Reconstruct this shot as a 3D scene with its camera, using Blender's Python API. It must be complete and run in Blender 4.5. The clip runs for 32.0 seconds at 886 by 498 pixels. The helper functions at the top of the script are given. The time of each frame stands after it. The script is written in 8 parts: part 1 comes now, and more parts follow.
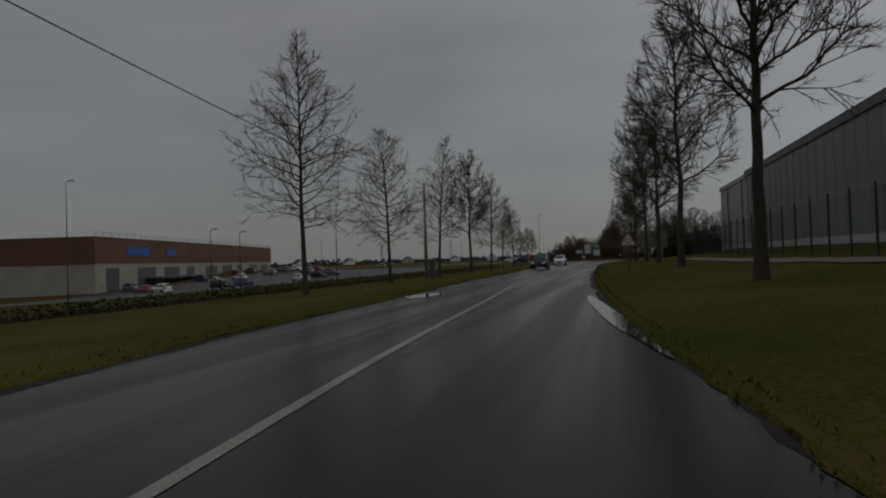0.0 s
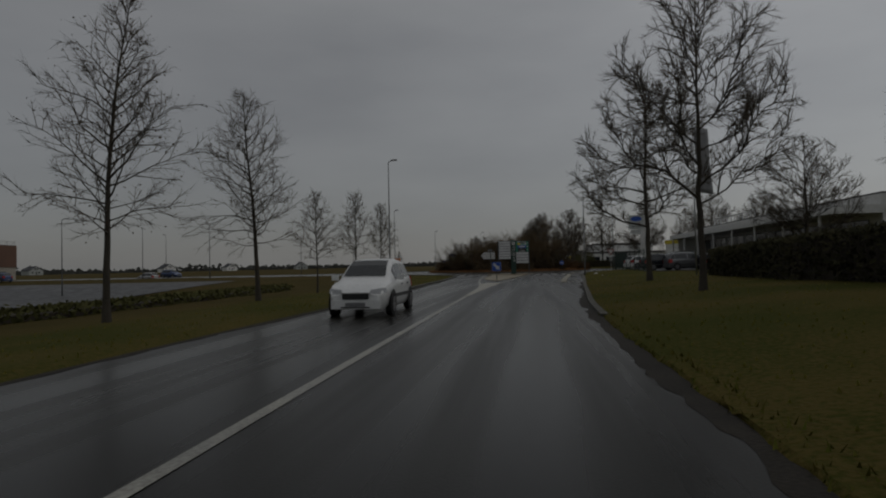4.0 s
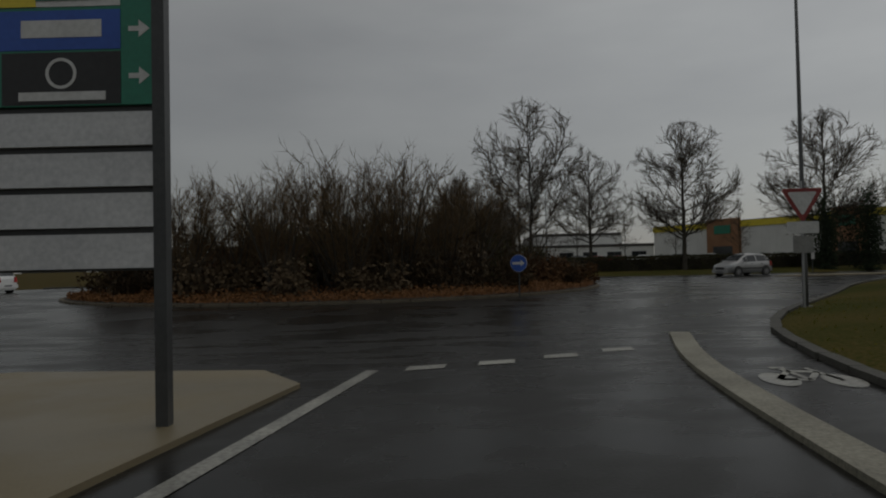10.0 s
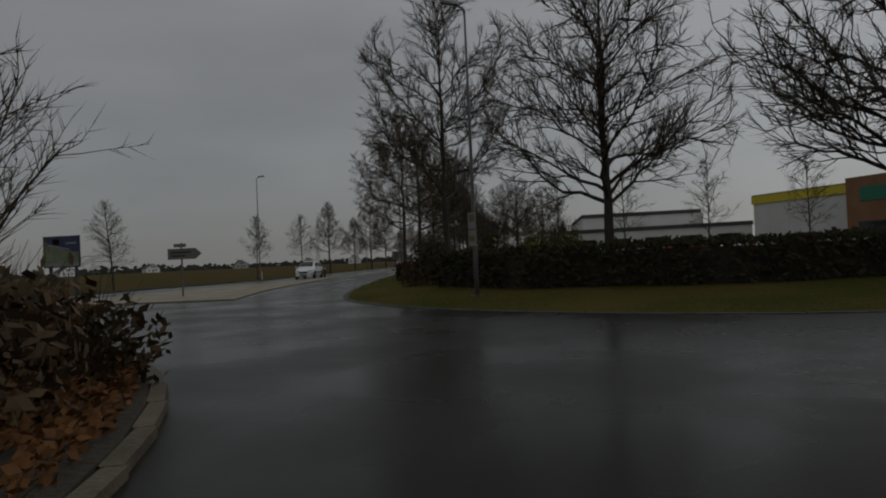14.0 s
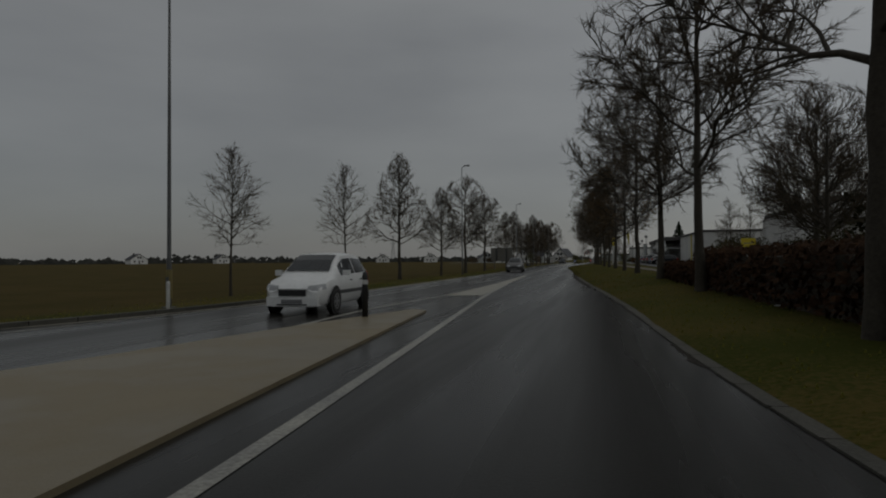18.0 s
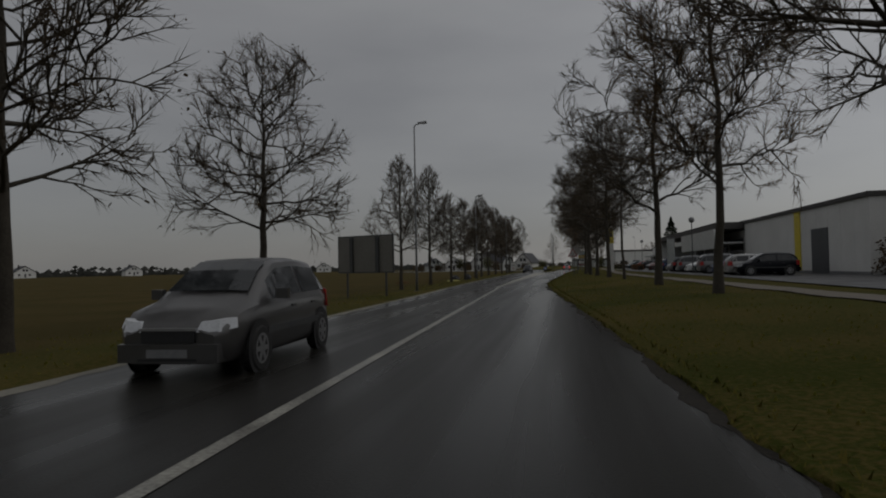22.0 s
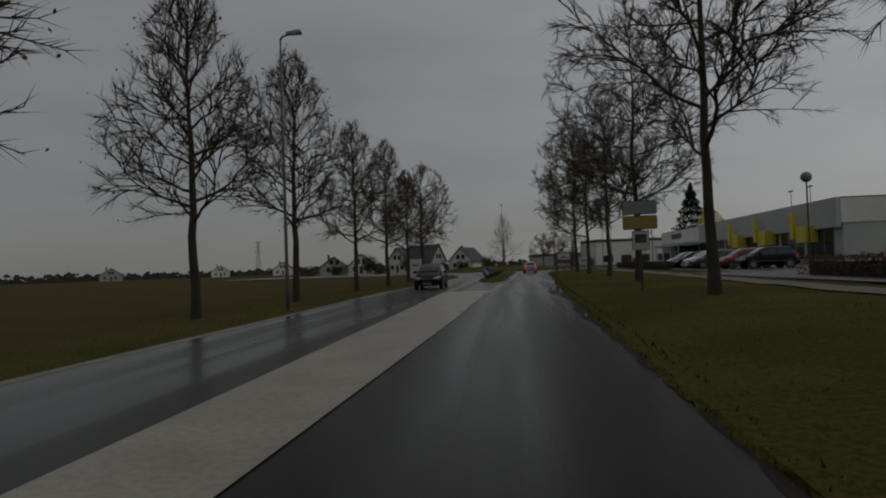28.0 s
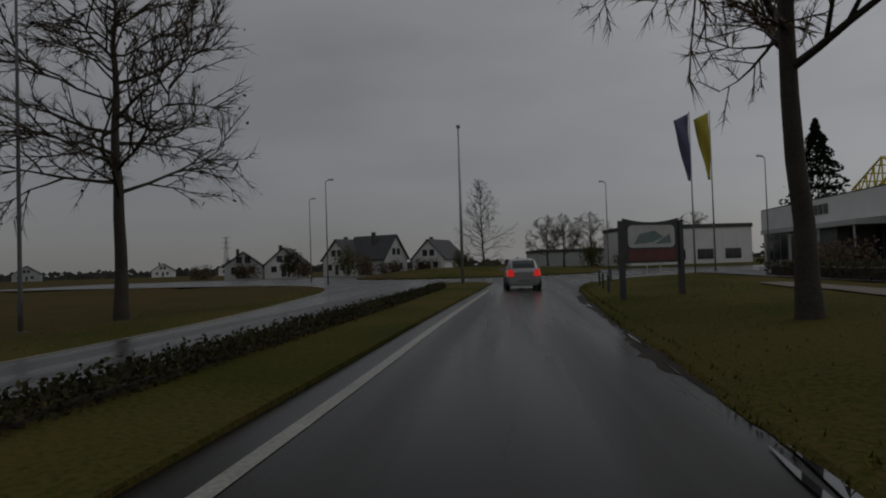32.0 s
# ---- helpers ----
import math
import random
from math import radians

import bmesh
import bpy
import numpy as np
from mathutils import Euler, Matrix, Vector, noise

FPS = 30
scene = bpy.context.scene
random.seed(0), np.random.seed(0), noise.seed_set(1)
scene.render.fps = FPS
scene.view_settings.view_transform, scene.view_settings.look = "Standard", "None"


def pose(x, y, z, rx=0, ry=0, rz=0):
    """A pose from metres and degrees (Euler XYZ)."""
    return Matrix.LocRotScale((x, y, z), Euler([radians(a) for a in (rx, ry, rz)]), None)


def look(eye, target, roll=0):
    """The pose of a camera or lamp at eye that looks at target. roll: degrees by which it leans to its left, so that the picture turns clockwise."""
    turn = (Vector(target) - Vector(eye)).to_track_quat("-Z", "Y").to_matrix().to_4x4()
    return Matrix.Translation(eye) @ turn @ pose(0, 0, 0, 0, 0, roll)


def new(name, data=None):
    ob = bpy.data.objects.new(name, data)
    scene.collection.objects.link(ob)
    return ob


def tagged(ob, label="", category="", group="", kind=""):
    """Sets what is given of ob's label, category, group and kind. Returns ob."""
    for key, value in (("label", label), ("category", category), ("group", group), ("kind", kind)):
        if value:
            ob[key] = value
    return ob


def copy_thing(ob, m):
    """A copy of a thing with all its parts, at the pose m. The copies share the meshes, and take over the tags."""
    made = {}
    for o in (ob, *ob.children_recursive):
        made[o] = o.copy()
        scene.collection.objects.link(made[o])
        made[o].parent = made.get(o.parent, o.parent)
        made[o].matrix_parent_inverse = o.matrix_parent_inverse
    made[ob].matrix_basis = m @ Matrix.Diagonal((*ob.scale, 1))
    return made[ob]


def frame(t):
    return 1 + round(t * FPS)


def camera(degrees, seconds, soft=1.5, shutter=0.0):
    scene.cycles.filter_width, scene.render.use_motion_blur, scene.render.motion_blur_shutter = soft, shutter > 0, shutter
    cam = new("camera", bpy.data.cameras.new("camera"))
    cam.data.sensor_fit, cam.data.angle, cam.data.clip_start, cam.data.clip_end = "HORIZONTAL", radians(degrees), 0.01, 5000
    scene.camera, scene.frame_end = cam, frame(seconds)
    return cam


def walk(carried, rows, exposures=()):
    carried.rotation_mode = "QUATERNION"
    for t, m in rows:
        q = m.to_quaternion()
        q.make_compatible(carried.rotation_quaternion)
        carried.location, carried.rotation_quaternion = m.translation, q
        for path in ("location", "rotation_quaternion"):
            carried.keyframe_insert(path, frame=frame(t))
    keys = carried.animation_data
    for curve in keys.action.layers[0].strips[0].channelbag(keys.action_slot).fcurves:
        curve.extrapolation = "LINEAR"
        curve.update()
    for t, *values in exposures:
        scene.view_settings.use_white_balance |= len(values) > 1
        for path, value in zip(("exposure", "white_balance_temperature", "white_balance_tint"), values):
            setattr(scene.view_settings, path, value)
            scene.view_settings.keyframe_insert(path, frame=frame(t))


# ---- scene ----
cam = camera(69.8, 32.0, soft=2.0)
PATH = [
    (0, (6.242, -117.602, 1.3), (5.7250, -115.6703, 1.3353), -1.81),
    (0.5, (5.044, -106.228, 1.3), (4.5795, -104.2827, 1.3338), -2.06),
    (1, (4.125, -95.315, 1.3), (3.7106, -93.3592, 1.3381), -2.30),
    (1.5, (3.471, -84.868, 1.3), (3.1002, -82.9028, 1.3439), -2.23),
    (2, (3.063, -74.901, 1.3), (2.7389, -72.9284, 1.3470), -1.73),
    (2.5, (2.868, -65.405, 1.3), (2.5838, -63.4269, 1.3675), -1.35),
    (3, (2.821, -56.383, 1.3), (2.5594, -54.4016, 1.3656), -1.12),
    (3.5, (2.855, -47.844, 1.3), (2.5968, -45.8610, 1.3532), -1.02),
    (4, (2.927, -39.701, 1.3), (2.6684, -37.7183, 1.3493), -1.17),
    (4.5, (3.010, -31.907, 1.3), (2.7521, -29.9247, 1.3454), -1.29),
    (5, (3.092, -24.450, 1.3), (2.8366, -22.4669, 1.3412), -1.38),
    (5.5, (3.172, -17.346, 1.3), (2.9213, -15.3624, 1.3367), -1.46),
    (6, (3.260, -10.640, 1.3), (3.0142, -8.6554, 1.3313), -0.94),
    (6.5, (3.378, -4.399, 1.3), (3.1435, -2.4127, 1.3262), -0.89),
    (7, (3.541, 1.339, 1.3), (3.3293, 3.3279, 1.3253), -1.21),
    (7.5, (3.759, 6.649, 1.3), (3.5795, 8.6410, 1.3262), -1.13),
    (8, (4.029, 11.678, 1.3), (3.8678, 13.6715, 1.3317), -1.18),
    (8.5, (4.336, 16.546, 1.3), (4.1941, 18.5409, 1.3331), -1.15),
    (9, (4.667, 21.275, 1.3), (4.5617, 23.2721, 1.3323), -1.12),
    (9.5, (5.053, 25.819, 1.3), (4.9780, 27.8169, 1.3355), -0.80),
    (10, (5.579, 30.231, 1.3), (5.5556, 32.2301, 1.3431), -1.20),
    (10.5, (6.374, 34.591, 1.3), (6.4407, 36.5895, 1.3377), -1.26),
    (11, (7.499, 38.919, 1.3), (7.7346, 40.9048, 1.3503), -0.87),
    (11.5, (8.943, 43.201, 1.3), (9.3723, 45.1537, 1.3665), -0.78),
    (12, (10.615, 47.398, 1.3), (11.1653, 49.3197, 1.3580), -0.91),
    (12.5, (12.317, 51.550, 1.3), (12.8550, 53.4752, 1.3586), -0.95),
    (13, (13.779, 55.796, 1.3), (14.1654, 57.7577, 1.3518), -1.35),
    (13.5, (14.703, 60.212, 1.3), (14.7949, 62.2096, 1.3395), -1.74),
    (14, (14.857, 64.713, 1.3), (14.6042, 66.6964, 1.3260), -2.60),
    (14.5, (14.204, 69.190, 1.3), (13.5811, 71.0898, 1.3282), -3.29),
    (15, (12.880, 73.466, 1.3), (11.9181, 75.2196, 1.3230), -3.60),
    (15.5, (11.098, 77.515, 1.3), (9.9350, 79.1422, 1.3105), -3.12),
    (16, (9.099, 81.628, 1.3), (7.9411, 83.2590, 1.3182), -2.31),
    (16.5, (7.150, 86.066, 1.3), (6.1351, 87.7890, 1.3250), -1.59),
    (17, (5.481, 91.018, 1.3), (4.6633, 92.8433, 1.3309), -0.88),
    (17.5, (4.230, 96.577, 1.3), (3.5991, 98.4743, 1.3361), -0.10),
    (18, (3.403, 102.713, 1.3), (2.9194, 104.6536, 1.3345), -0.35),
    (18.5, (2.850, 109.273, 1.3), (2.4309, 111.2281, 1.3454), -0.48),
    (19, (2.378, 116.169, 1.3), (1.9587, 118.1239, 1.3559), -0.82),
    (19.5, (1.890, 123.330, 1.3), (1.4692, 125.2846, 1.3629), -1.41),
    (20, (1.380, 130.650, 1.3), (0.9658, 132.6067, 1.3401), -1.85),
    (20.5, (0.866, 138.025, 1.3), (0.4632, 139.9836, 1.3472), -1.68),
    (21, (0.362, 145.328, 1.3), (-0.0296, 147.2888, 1.3437), -1.31),
    (21.5, (-0.107, 152.626, 1.3), (-0.4864, 154.5894, 1.3492), -1.07),
    (22, (-0.526, 159.956, 1.3), (-0.8955, 161.9209, 1.3584), -1.08),
    (22.5, (-0.911, 167.317, 1.3), (-1.2616, 169.2855, 1.3506), -1.30),
    (23, (-1.301, 174.663, 1.3), (-1.6481, 176.6316, 1.3497), -1.49),
    (23.5, (-1.730, 181.933, 1.3), (-2.0691, 183.9036, 1.3473), -1.86),
    (24, (-2.170, 189.013, 1.3), (-2.4969, 190.9851, 1.3499), -1.92),
    (24.5, (-2.530, 195.825, 1.3), (-2.8326, 197.8016, 1.3409), -2.01),
    (25, (-2.751, 202.361, 1.3), (-3.0215, 204.3415, 1.3515), -1.98),
    (25.5, (-2.826, 208.677, 1.3), (-3.0688, 210.6617, 1.3580), -1.73),
    (26, (-2.769, 214.864, 1.3), (-2.9797, 216.8516, 1.3597), -1.52),
    (26.5, (-2.626, 221.113, 1.3), (-2.8182, 223.1034, 1.3512), -1.51),
    (27, (-2.443, 227.572, 1.3), (-2.6522, 229.5603, 1.3525), -1.66),
    (27.5, (-2.255, 234.351, 1.3), (-2.4787, 236.3378, 1.3537), -1.82),
    (28, (-2.070, 241.507, 1.3), (-2.2829, 243.4949, 1.3550), -2.03),
    (28.5, (-1.887, 249.021, 1.3), (-2.0766, 251.0111, 1.3564), -2.29),
    (29, (-1.706, 256.778, 1.3), (-1.8990, 258.7684, 1.3537), -2.57),
    (29.5, (-1.489, 264.548, 1.3), (-1.6794, 266.5381, 1.3524), -2.70),
    (30, (-1.215, 272.159, 1.3), (-1.4063, 274.1488, 1.3482), -2.35),
    (30.5, (-0.894, 279.431, 1.3), (-1.0937, 281.4204, 1.3575), -2.13),
    (31, (-0.555, 286.199, 1.3), (-0.7576, 288.1881, 1.3505), -2.12),
    (31.5, (-0.289, 292.329, 1.3), (-0.5012, 294.3171, 1.3447), -1.97),
    (32, (-0.106, 297.896, 1.3), (-0.3164, 299.8839, 1.3509), -1.78),
]
walk(cam, [(t, look(eye, target, roll)) for t, eye, target, roll in PATH], [(0, -0.05, 6500, 12), (3, -0.03, 6500, 13), (6, -0.21, 6500, 9), (7, -0.19, 6500, 9), (8, -0.13, 6500, 9), (9, -0.03, 6550, 9), (10, 0.13, 6600, 10), (11, 0.37, 6600, 10), (12, 0.17, 6600, 11), (13, 0.03, 6550, 12),
    (14, 0.10, 6500, 12), (15, 0.23, 6500, 10), (15.5, 0.23, 6500, 10), (18, -0.09, 6500, 10), (20, -0.03, 6500, 11), (22, 0.07, 6550, 13), (24, 0.11, 6550, 12), (26, 0.07, 6550, 12), (29, -0.01, 6550, 12), (32, -0.07, 6450, 14)])

# ---- overcast sky and weak, wide sun ----
world = bpy.data.worlds.new("overcast_sky")
scene.world = world
world.use_nodes = True
wn, wl = world.node_tree.nodes, world.node_tree.links
wn.clear()
w_out, w_bg, w_mix = wn.new("ShaderNodeOutputWorld"), wn.new("ShaderNodeBackground"), wn.new("ShaderNodeMixRGB")
w_sky, w_co, w_map = wn.new("ShaderNodeTexSky"), wn.new("ShaderNodeTexCoord"), wn.new("ShaderNodeMapping")
w_noise, w_ramp = wn.new("ShaderNodeTexNoise"), wn.new("ShaderNodeValToRGB")
w_grad, w_gramp, w_mul = wn.new("ShaderNodeSeparateXYZ"), wn.new("ShaderNodeMapRange"), wn.new("ShaderNodeMixRGB")
w_sky.sky_type, w_sky.sun_disc = "NISHITA", False
w_sky.sun_elevation, w_sky.sun_rotation = radians(28), radians(70)
w_map.inputs["Scale"].default_value = (1.2, 1.2, 4.0)
w_noise.inputs["Scale"].default_value, w_noise.inputs["Detail"].default_value = 1.6, 5.0
w_ramp.color_ramp.elements[0].position, w_ramp.color_ramp.elements[0].color = 0.3, (1.3, 1.33, 1.32, 1)
w_ramp.color_ramp.elements[1].position, w_ramp.color_ramp.elements[1].color = 0.75, (1.76, 1.8, 1.76, 1)
w_gramp.inputs["From Min"].default_value, w_gramp.inputs["From Max"].default_value = -0.25, 0.95
w_gramp.inputs["To Min"].default_value, w_gramp.inputs["To Max"].default_value = 1.0, 1.95
wl.new(w_co.outputs["Generated"], w_map.inputs["Vector"])
wl.new(w_map.outputs["Vector"], w_noise.inputs["Vector"])
wl.new(w_noise.outputs["Fac"], w_ramp.inputs["Fac"])
wl.new(w_co.outputs["Generated"], w_grad.inputs["Vector"])
wl.new(w_grad.outputs["X"], w_gramp.inputs["Value"])
w_mul.blend_type, w_mul.inputs["Fac"].default_value = "MULTIPLY", 1.0
wl.new(w_ramp.outputs["Color"], w_mul.inputs["Color1"])
wl.new(w_gramp.outputs["Result"], w_mul.inputs["Color2"])
w_rise, w_mul2 = wn.new("ShaderNodeValToRGB"), wn.new("ShaderNodeMixRGB")
for k, (at, v) in enumerate(((0.0, 0.8), (0.1, 0.86), (0.35, 1.08), (1.0, 1.3))):
    e = w_rise.color_ramp.elements[k] if k < 2 else w_rise.color_ramp.elements.new(at)
    e.position, e.color = at, (v, v, v * 1.01, 1)
w_mul2.blend_type, w_mul2.inputs["Fac"].default_value = "MULTIPLY", 1.0
wl.new(w_grad.outputs["Z"], w_rise.inputs["Fac"])
wl.new(w_mul.outputs["Color"], w_mul2.inputs["Color1"])
wl.new(w_rise.outputs["Color"], w_mul2.inputs["Color2"])
w_mix.inputs["Fac"].default_value = 0.94
wl.new(w_sky.outputs["Color"], w_mix.inputs["Color1"])
wl.new(w_mul2.outputs["Color"], w_mix.inputs["Color2"])
wl.new(w_mix.outputs["Color"], w_bg.inputs["Color"])
w_bg.inputs["Strength"].default_value = 0.119
wl.new(w_bg.outputs["Background"], w_out.inputs["Surface"])

sun_data = bpy.data.lights.new("sun", "SUN")
sun_data.energy, sun_data.angle, sun_data.color = 0.12, radians(40), (1.0, 0.97, 0.92)
sun = new("sun", sun_data)
sun.matrix_world = look((0, 0, 60), (-40, -25, 0))


# ---- materials ----
def mat(name, c1, c2=None, rough=0.7, scale=3.0, fine=40.0, stretch=None, bump=0.15, metal=0.0, spec=0.5, rough2=None, coat=0.0, island=False, dist=0.02):
    """A surface of two colours mixed by coarse and fine noise, with bump and uneven gloss."""
    m = bpy.data.materials.new(name)
    m.use_nodes = True
    n, l = m.node_tree.nodes, m.node_tree.links
    b = n["Principled BSDF"]
    c2 = c2 or tuple(v * 0.7 for v in c1)
    co = n.new("ShaderNodeTexCoord")
    big, small, add = n.new("ShaderNodeTexNoise"), n.new("ShaderNodeTexNoise"), n.new("ShaderNodeMath")
    big.inputs["Scale"].default_value, big.inputs["Detail"].default_value = scale, 4
    small.inputs["Scale"].default_value, small.inputs["Detail"].default_value = fine, 3
    geo = n.new("ShaderNodeNewGeometry")
    for t in (big, small):
        l.new(geo.outputs["Position"] if not island else co.outputs["Object"], t.inputs["Vector"])
    if stretch:
        st = n.new("ShaderNodeMapping")
        st.inputs["Scale"].default_value = stretch
        l.new(geo.outputs["Position"], st.inputs["Vector"])
        l.new(st.outputs["Vector"], big.inputs["Vector"])
    add.operation = "ADD"
    l.new(big.outputs["Fac"], add.inputs[0])
    l.new(small.outputs["Fac"], add.inputs[1])
    rng = n.new("ShaderNodeMapRange")
    rng.inputs["From Min"].default_value, rng.inputs["From Max"].default_value = 0.72, 1.28
    l.new(add.outputs[0], rng.inputs["Value"])
    mix = n.new("ShaderNodeMixRGB")
    mix.inputs["Color1"].default_value, mix.inputs["Color2"].default_value = (*c1, 1), (*c2, 1)
    l.new(rng.outputs["Result"], mix.inputs["Fac"])
    last = mix.outputs["Color"]
    if island:
        hsv = n.new("ShaderNodeHueSaturation")
        rr = n.new("ShaderNodeMapRange")
        rr.inputs["To Min"].default_value, rr.inputs["To Max"].default_value = 0.75, 1.25
        l.new(geo.outputs["Random Per Island"], rr.inputs["Value"])
        l.new(rr.outputs["Result"], hsv.inputs["Value"])
        l.new(last, hsv.inputs["Color"])
        last = hsv.outputs["Color"]
    l.new(last, b.inputs["Base Color"])
    b.inputs["Metallic"].default_value, b.inputs["Specular IOR Level"].default_value = metal, spec
    b.inputs["Roughness"].default_value = rough
    b.inputs["Coat Weight"].default_value = coat
    b.inputs["Coat Roughness"].default_value = 0.08
    if rough2 is not None:
        r = n.new("ShaderNodeMapRange")
        r.inputs["From Min"].default_value, r.inputs["From Max"].default_value = 0.4, 0.62
        r.inputs["To Min"].default_value, r.inputs["To Max"].default_value = rough2, rough
        l.new(big.outputs["Fac"], r.inputs["Value"])
        l.new(r.outputs["Result"], b.inputs["Roughness"])
    if bump:
        bp = n.new("ShaderNodeBump")
        bp.inputs["Strength"].default_value, bp.inputs["Distance"].default_value = bump, dist
        l.new(small.outputs["Fac"], bp.inputs["Height"])
        l.new(bp.outputs["Normal"], b.inputs["Normal"])
    return m


def glow(name, c, power):
    m = mat(name, c, rough=0.3, bump=0)
    b = m.node_tree.nodes["Principled BSDF"]
    b.inputs["Emission Color"].default_value = (*c, 1)
    b.inputs["Emission Strength"].default_value = power
    return m


ASPHALT = mat("wet_asphalt", (0.011, 0.0104, 0.0088), (0.024, 0.0226, 0.0195), rough=0.36, rough2=0.22, scale=1.1, stretch=(1, 0.035, 1), fine=38, spec=0.12, bump=0.22, dist=0.006)


def worn_tracks(m, y0, y1):
    """Streaks along the straight roads alone: on the turning ground between y0 and y1 the wear is patchy."""
    n, l = m.node_tree.nodes, m.node_tree.links
    st = [k for k in n if k.type == "MAPPING"][0]
    big = st.outputs["Vector"].links[0].to_node
    geo = st.inputs["Vector"].links[0].from_node
    sep, inside, past, both = n.new("ShaderNodeSeparateXYZ"), n.new("ShaderNodeMapRange"), n.new("ShaderNodeMapRange"), n.new("ShaderNodeMath")
    l.new(geo.outputs["Position"], sep.inputs["Vector"])
    for node, lo in ((inside, y0), (past, y1)):
        node.inputs["From Min"].default_value, node.inputs["From Max"].default_value = lo - 5, lo + 5
        l.new(sep.outputs["Y"], node.inputs["Value"])
    both.operation = "SUBTRACT"
    l.new(inside.outputs["Result"], both.inputs[0])
    l.new(past.outputs["Result"], both.inputs[1])
    patch, mixer = n.new("ShaderNodeMapping"), n.new("ShaderNodeMixRGB")
    patch.inputs["Scale"].default_value = (0.35, 0.35, 1)
    l.new(geo.outputs["Position"], patch.inputs["Vector"])
    l.new(both.outputs[0], mixer.inputs["Fac"])
    l.new(st.outputs["Vector"], mixer.inputs["Color1"])
    l.new(patch.outputs["Vector"], mixer.inputs["Color2"])
    l.new(mixer.outputs["Color"], big.inputs["Vector"])


worn_tracks(ASPHALT, 38, 92)
LOT = mat("lot_asphalt", (0.045, 0.045, 0.047), (0.065, 0.065, 0.064), rough=0.6, rough2=0.45, scale=0.9, fine=40, spec=0.25, bump=0.3, dist=0.006)
GRASS = mat("winter_grass", (0.047, 0.054, 0.0105), (0.097, 0.077, 0.024), rough=0.95, scale=0.22, fine=14, bump=0.9, spec=0.03, dist=0.06)
for node in GRASS.node_tree.nodes:
    if node.type == "MAP_RANGE":
        node.inputs["From Min"].default_value, node.inputs["From Max"].default_value = 0.84, 1.14
# the field west of the road is browner than the verges
gn, gl = GRASS.node_tree.nodes, GRASS.node_tree.links
where, axes, step, tone = gn.new("ShaderNodeNewGeometry"), gn.new("ShaderNodeSeparateXYZ"), gn.new("ShaderNodeMapRange"), gn.new("ShaderNodeMixRGB")
step.inputs["From Min"].default_value, step.inputs["From Max"].default_value = -8.5, -13.0
step.inputs["To Max"].default_value = 0.55
tone.inputs["Color2"].default_value = (0.068, 0.045, 0.02, 1)
gl.new(where.outputs["Position"], axes.inputs["Vector"])
gl.new(axes.outputs["X"], step.inputs["Value"])
gl.new(step.outputs["Result"], tone.inputs["Fac"])
gl.new(gn["Principled BSDF"].inputs["Base Color"].links[0].from_socket, tone.inputs["Color1"])
gl.new(tone.outputs["Color"], gn["Principled BSDF"].inputs["Base Color"])
BEECH = mat("beech_leaf", (0.028, 0.016, 0.009), (0.058, 0.029, 0.014), rough=0.85, scale=1.2, fine=9, bump=0, spec=0.1, island=True)
EDGEBLADE = mat("edge_blade", (0.075, 0.088, 0.016), (0.13, 0.1, 0.026), rough=0.9, scale=0.5, fine=8, bump=0, spec=0.04, island=True)
BLADE = mat("grass_blade", (0.17, 0.185, 0.036), (0.24, 0.2, 0.052), rough=0.9, scale=0.5, fine=8, bump=0, spec=0.04, island=True)
PATH_GRIT = mat("grit_path", (0.13, 0.113, 0.09), (0.18, 0.158, 0.124), rough=0.9, scale=1.2, fine=60, bump=0.4)
EDGE_GRIT = mat("pale_edge_grit", (0.15, 0.14, 0.115), (0.26, 0.245, 0.2), rough=0.8, scale=1.6, fine=40, bump=0.4)
BEIGE = mat("beige_resin_gravel", (0.17, 0.14, 0.085), (0.235, 0.192, 0.118), rough=0.6, rough2=0.4, scale=0.7, fine=90, bump=0.4, dist=0.006)
PAINT = mat("road_paint", (0.12, 0.115, 0.098), (0.39, 0.38, 0.33), rough=0.5, rough2=0.3, scale=1.4, fine=24, bump=0.3, dist=0.005)
OLDPAINT = mat("worn_cream_paint", (0.22, 0.2, 0.15), (0.34, 0.325, 0.27), rough=0.55, rough2=0.35, scale=1.3, fine=14, bump=0.3, dist=0.005)
KERB = mat("kerb_concrete", (0.034, 0.033, 0.025), (0.085, 0.08, 0.064), rough=0.75, scale=1.1, fine=30, bump=0.5)
PALEKERB = mat("pale_kerb_concrete", (0.13, 0.12, 0.088), (0.3, 0.28, 0.215), rough=0.65, scale=1.1, fine=30, bump=0.4)
BARK = mat("wet_bark", (0.042, 0.036, 0.028), (0.072, 0.063, 0.049), rough=0.85, scale=1.5, fine=18, bump=0.7, spec=0.25)
TWIG = mat("twig_bark", (0.066, 0.05, 0.034), (0.098, 0.078, 0.052), rough=0.85, scale=1.5, fine=10, bump=0, spec=0.2)
TWIG_WARM = mat("budding_twig_bark", (0.085, 0.055, 0.028), (0.125, 0.085, 0.042), rough=0.85, scale=1.5, fine=10, bump=0, spec=0.2)
DRYLEAF = mat("dry_leaf", (0.06, 0.042, 0.026), (0.1, 0.066, 0.036), rough=0.85, scale=2, fine=20, bump=0, spec=0.05, island=True)
RUSSET = mat("russet_leaf", (0.075, 0.04, 0.02), (0.115, 0.062, 0.03), rough=0.8, scale=1, fine=12, bump=0, spec=0.05, island=True)
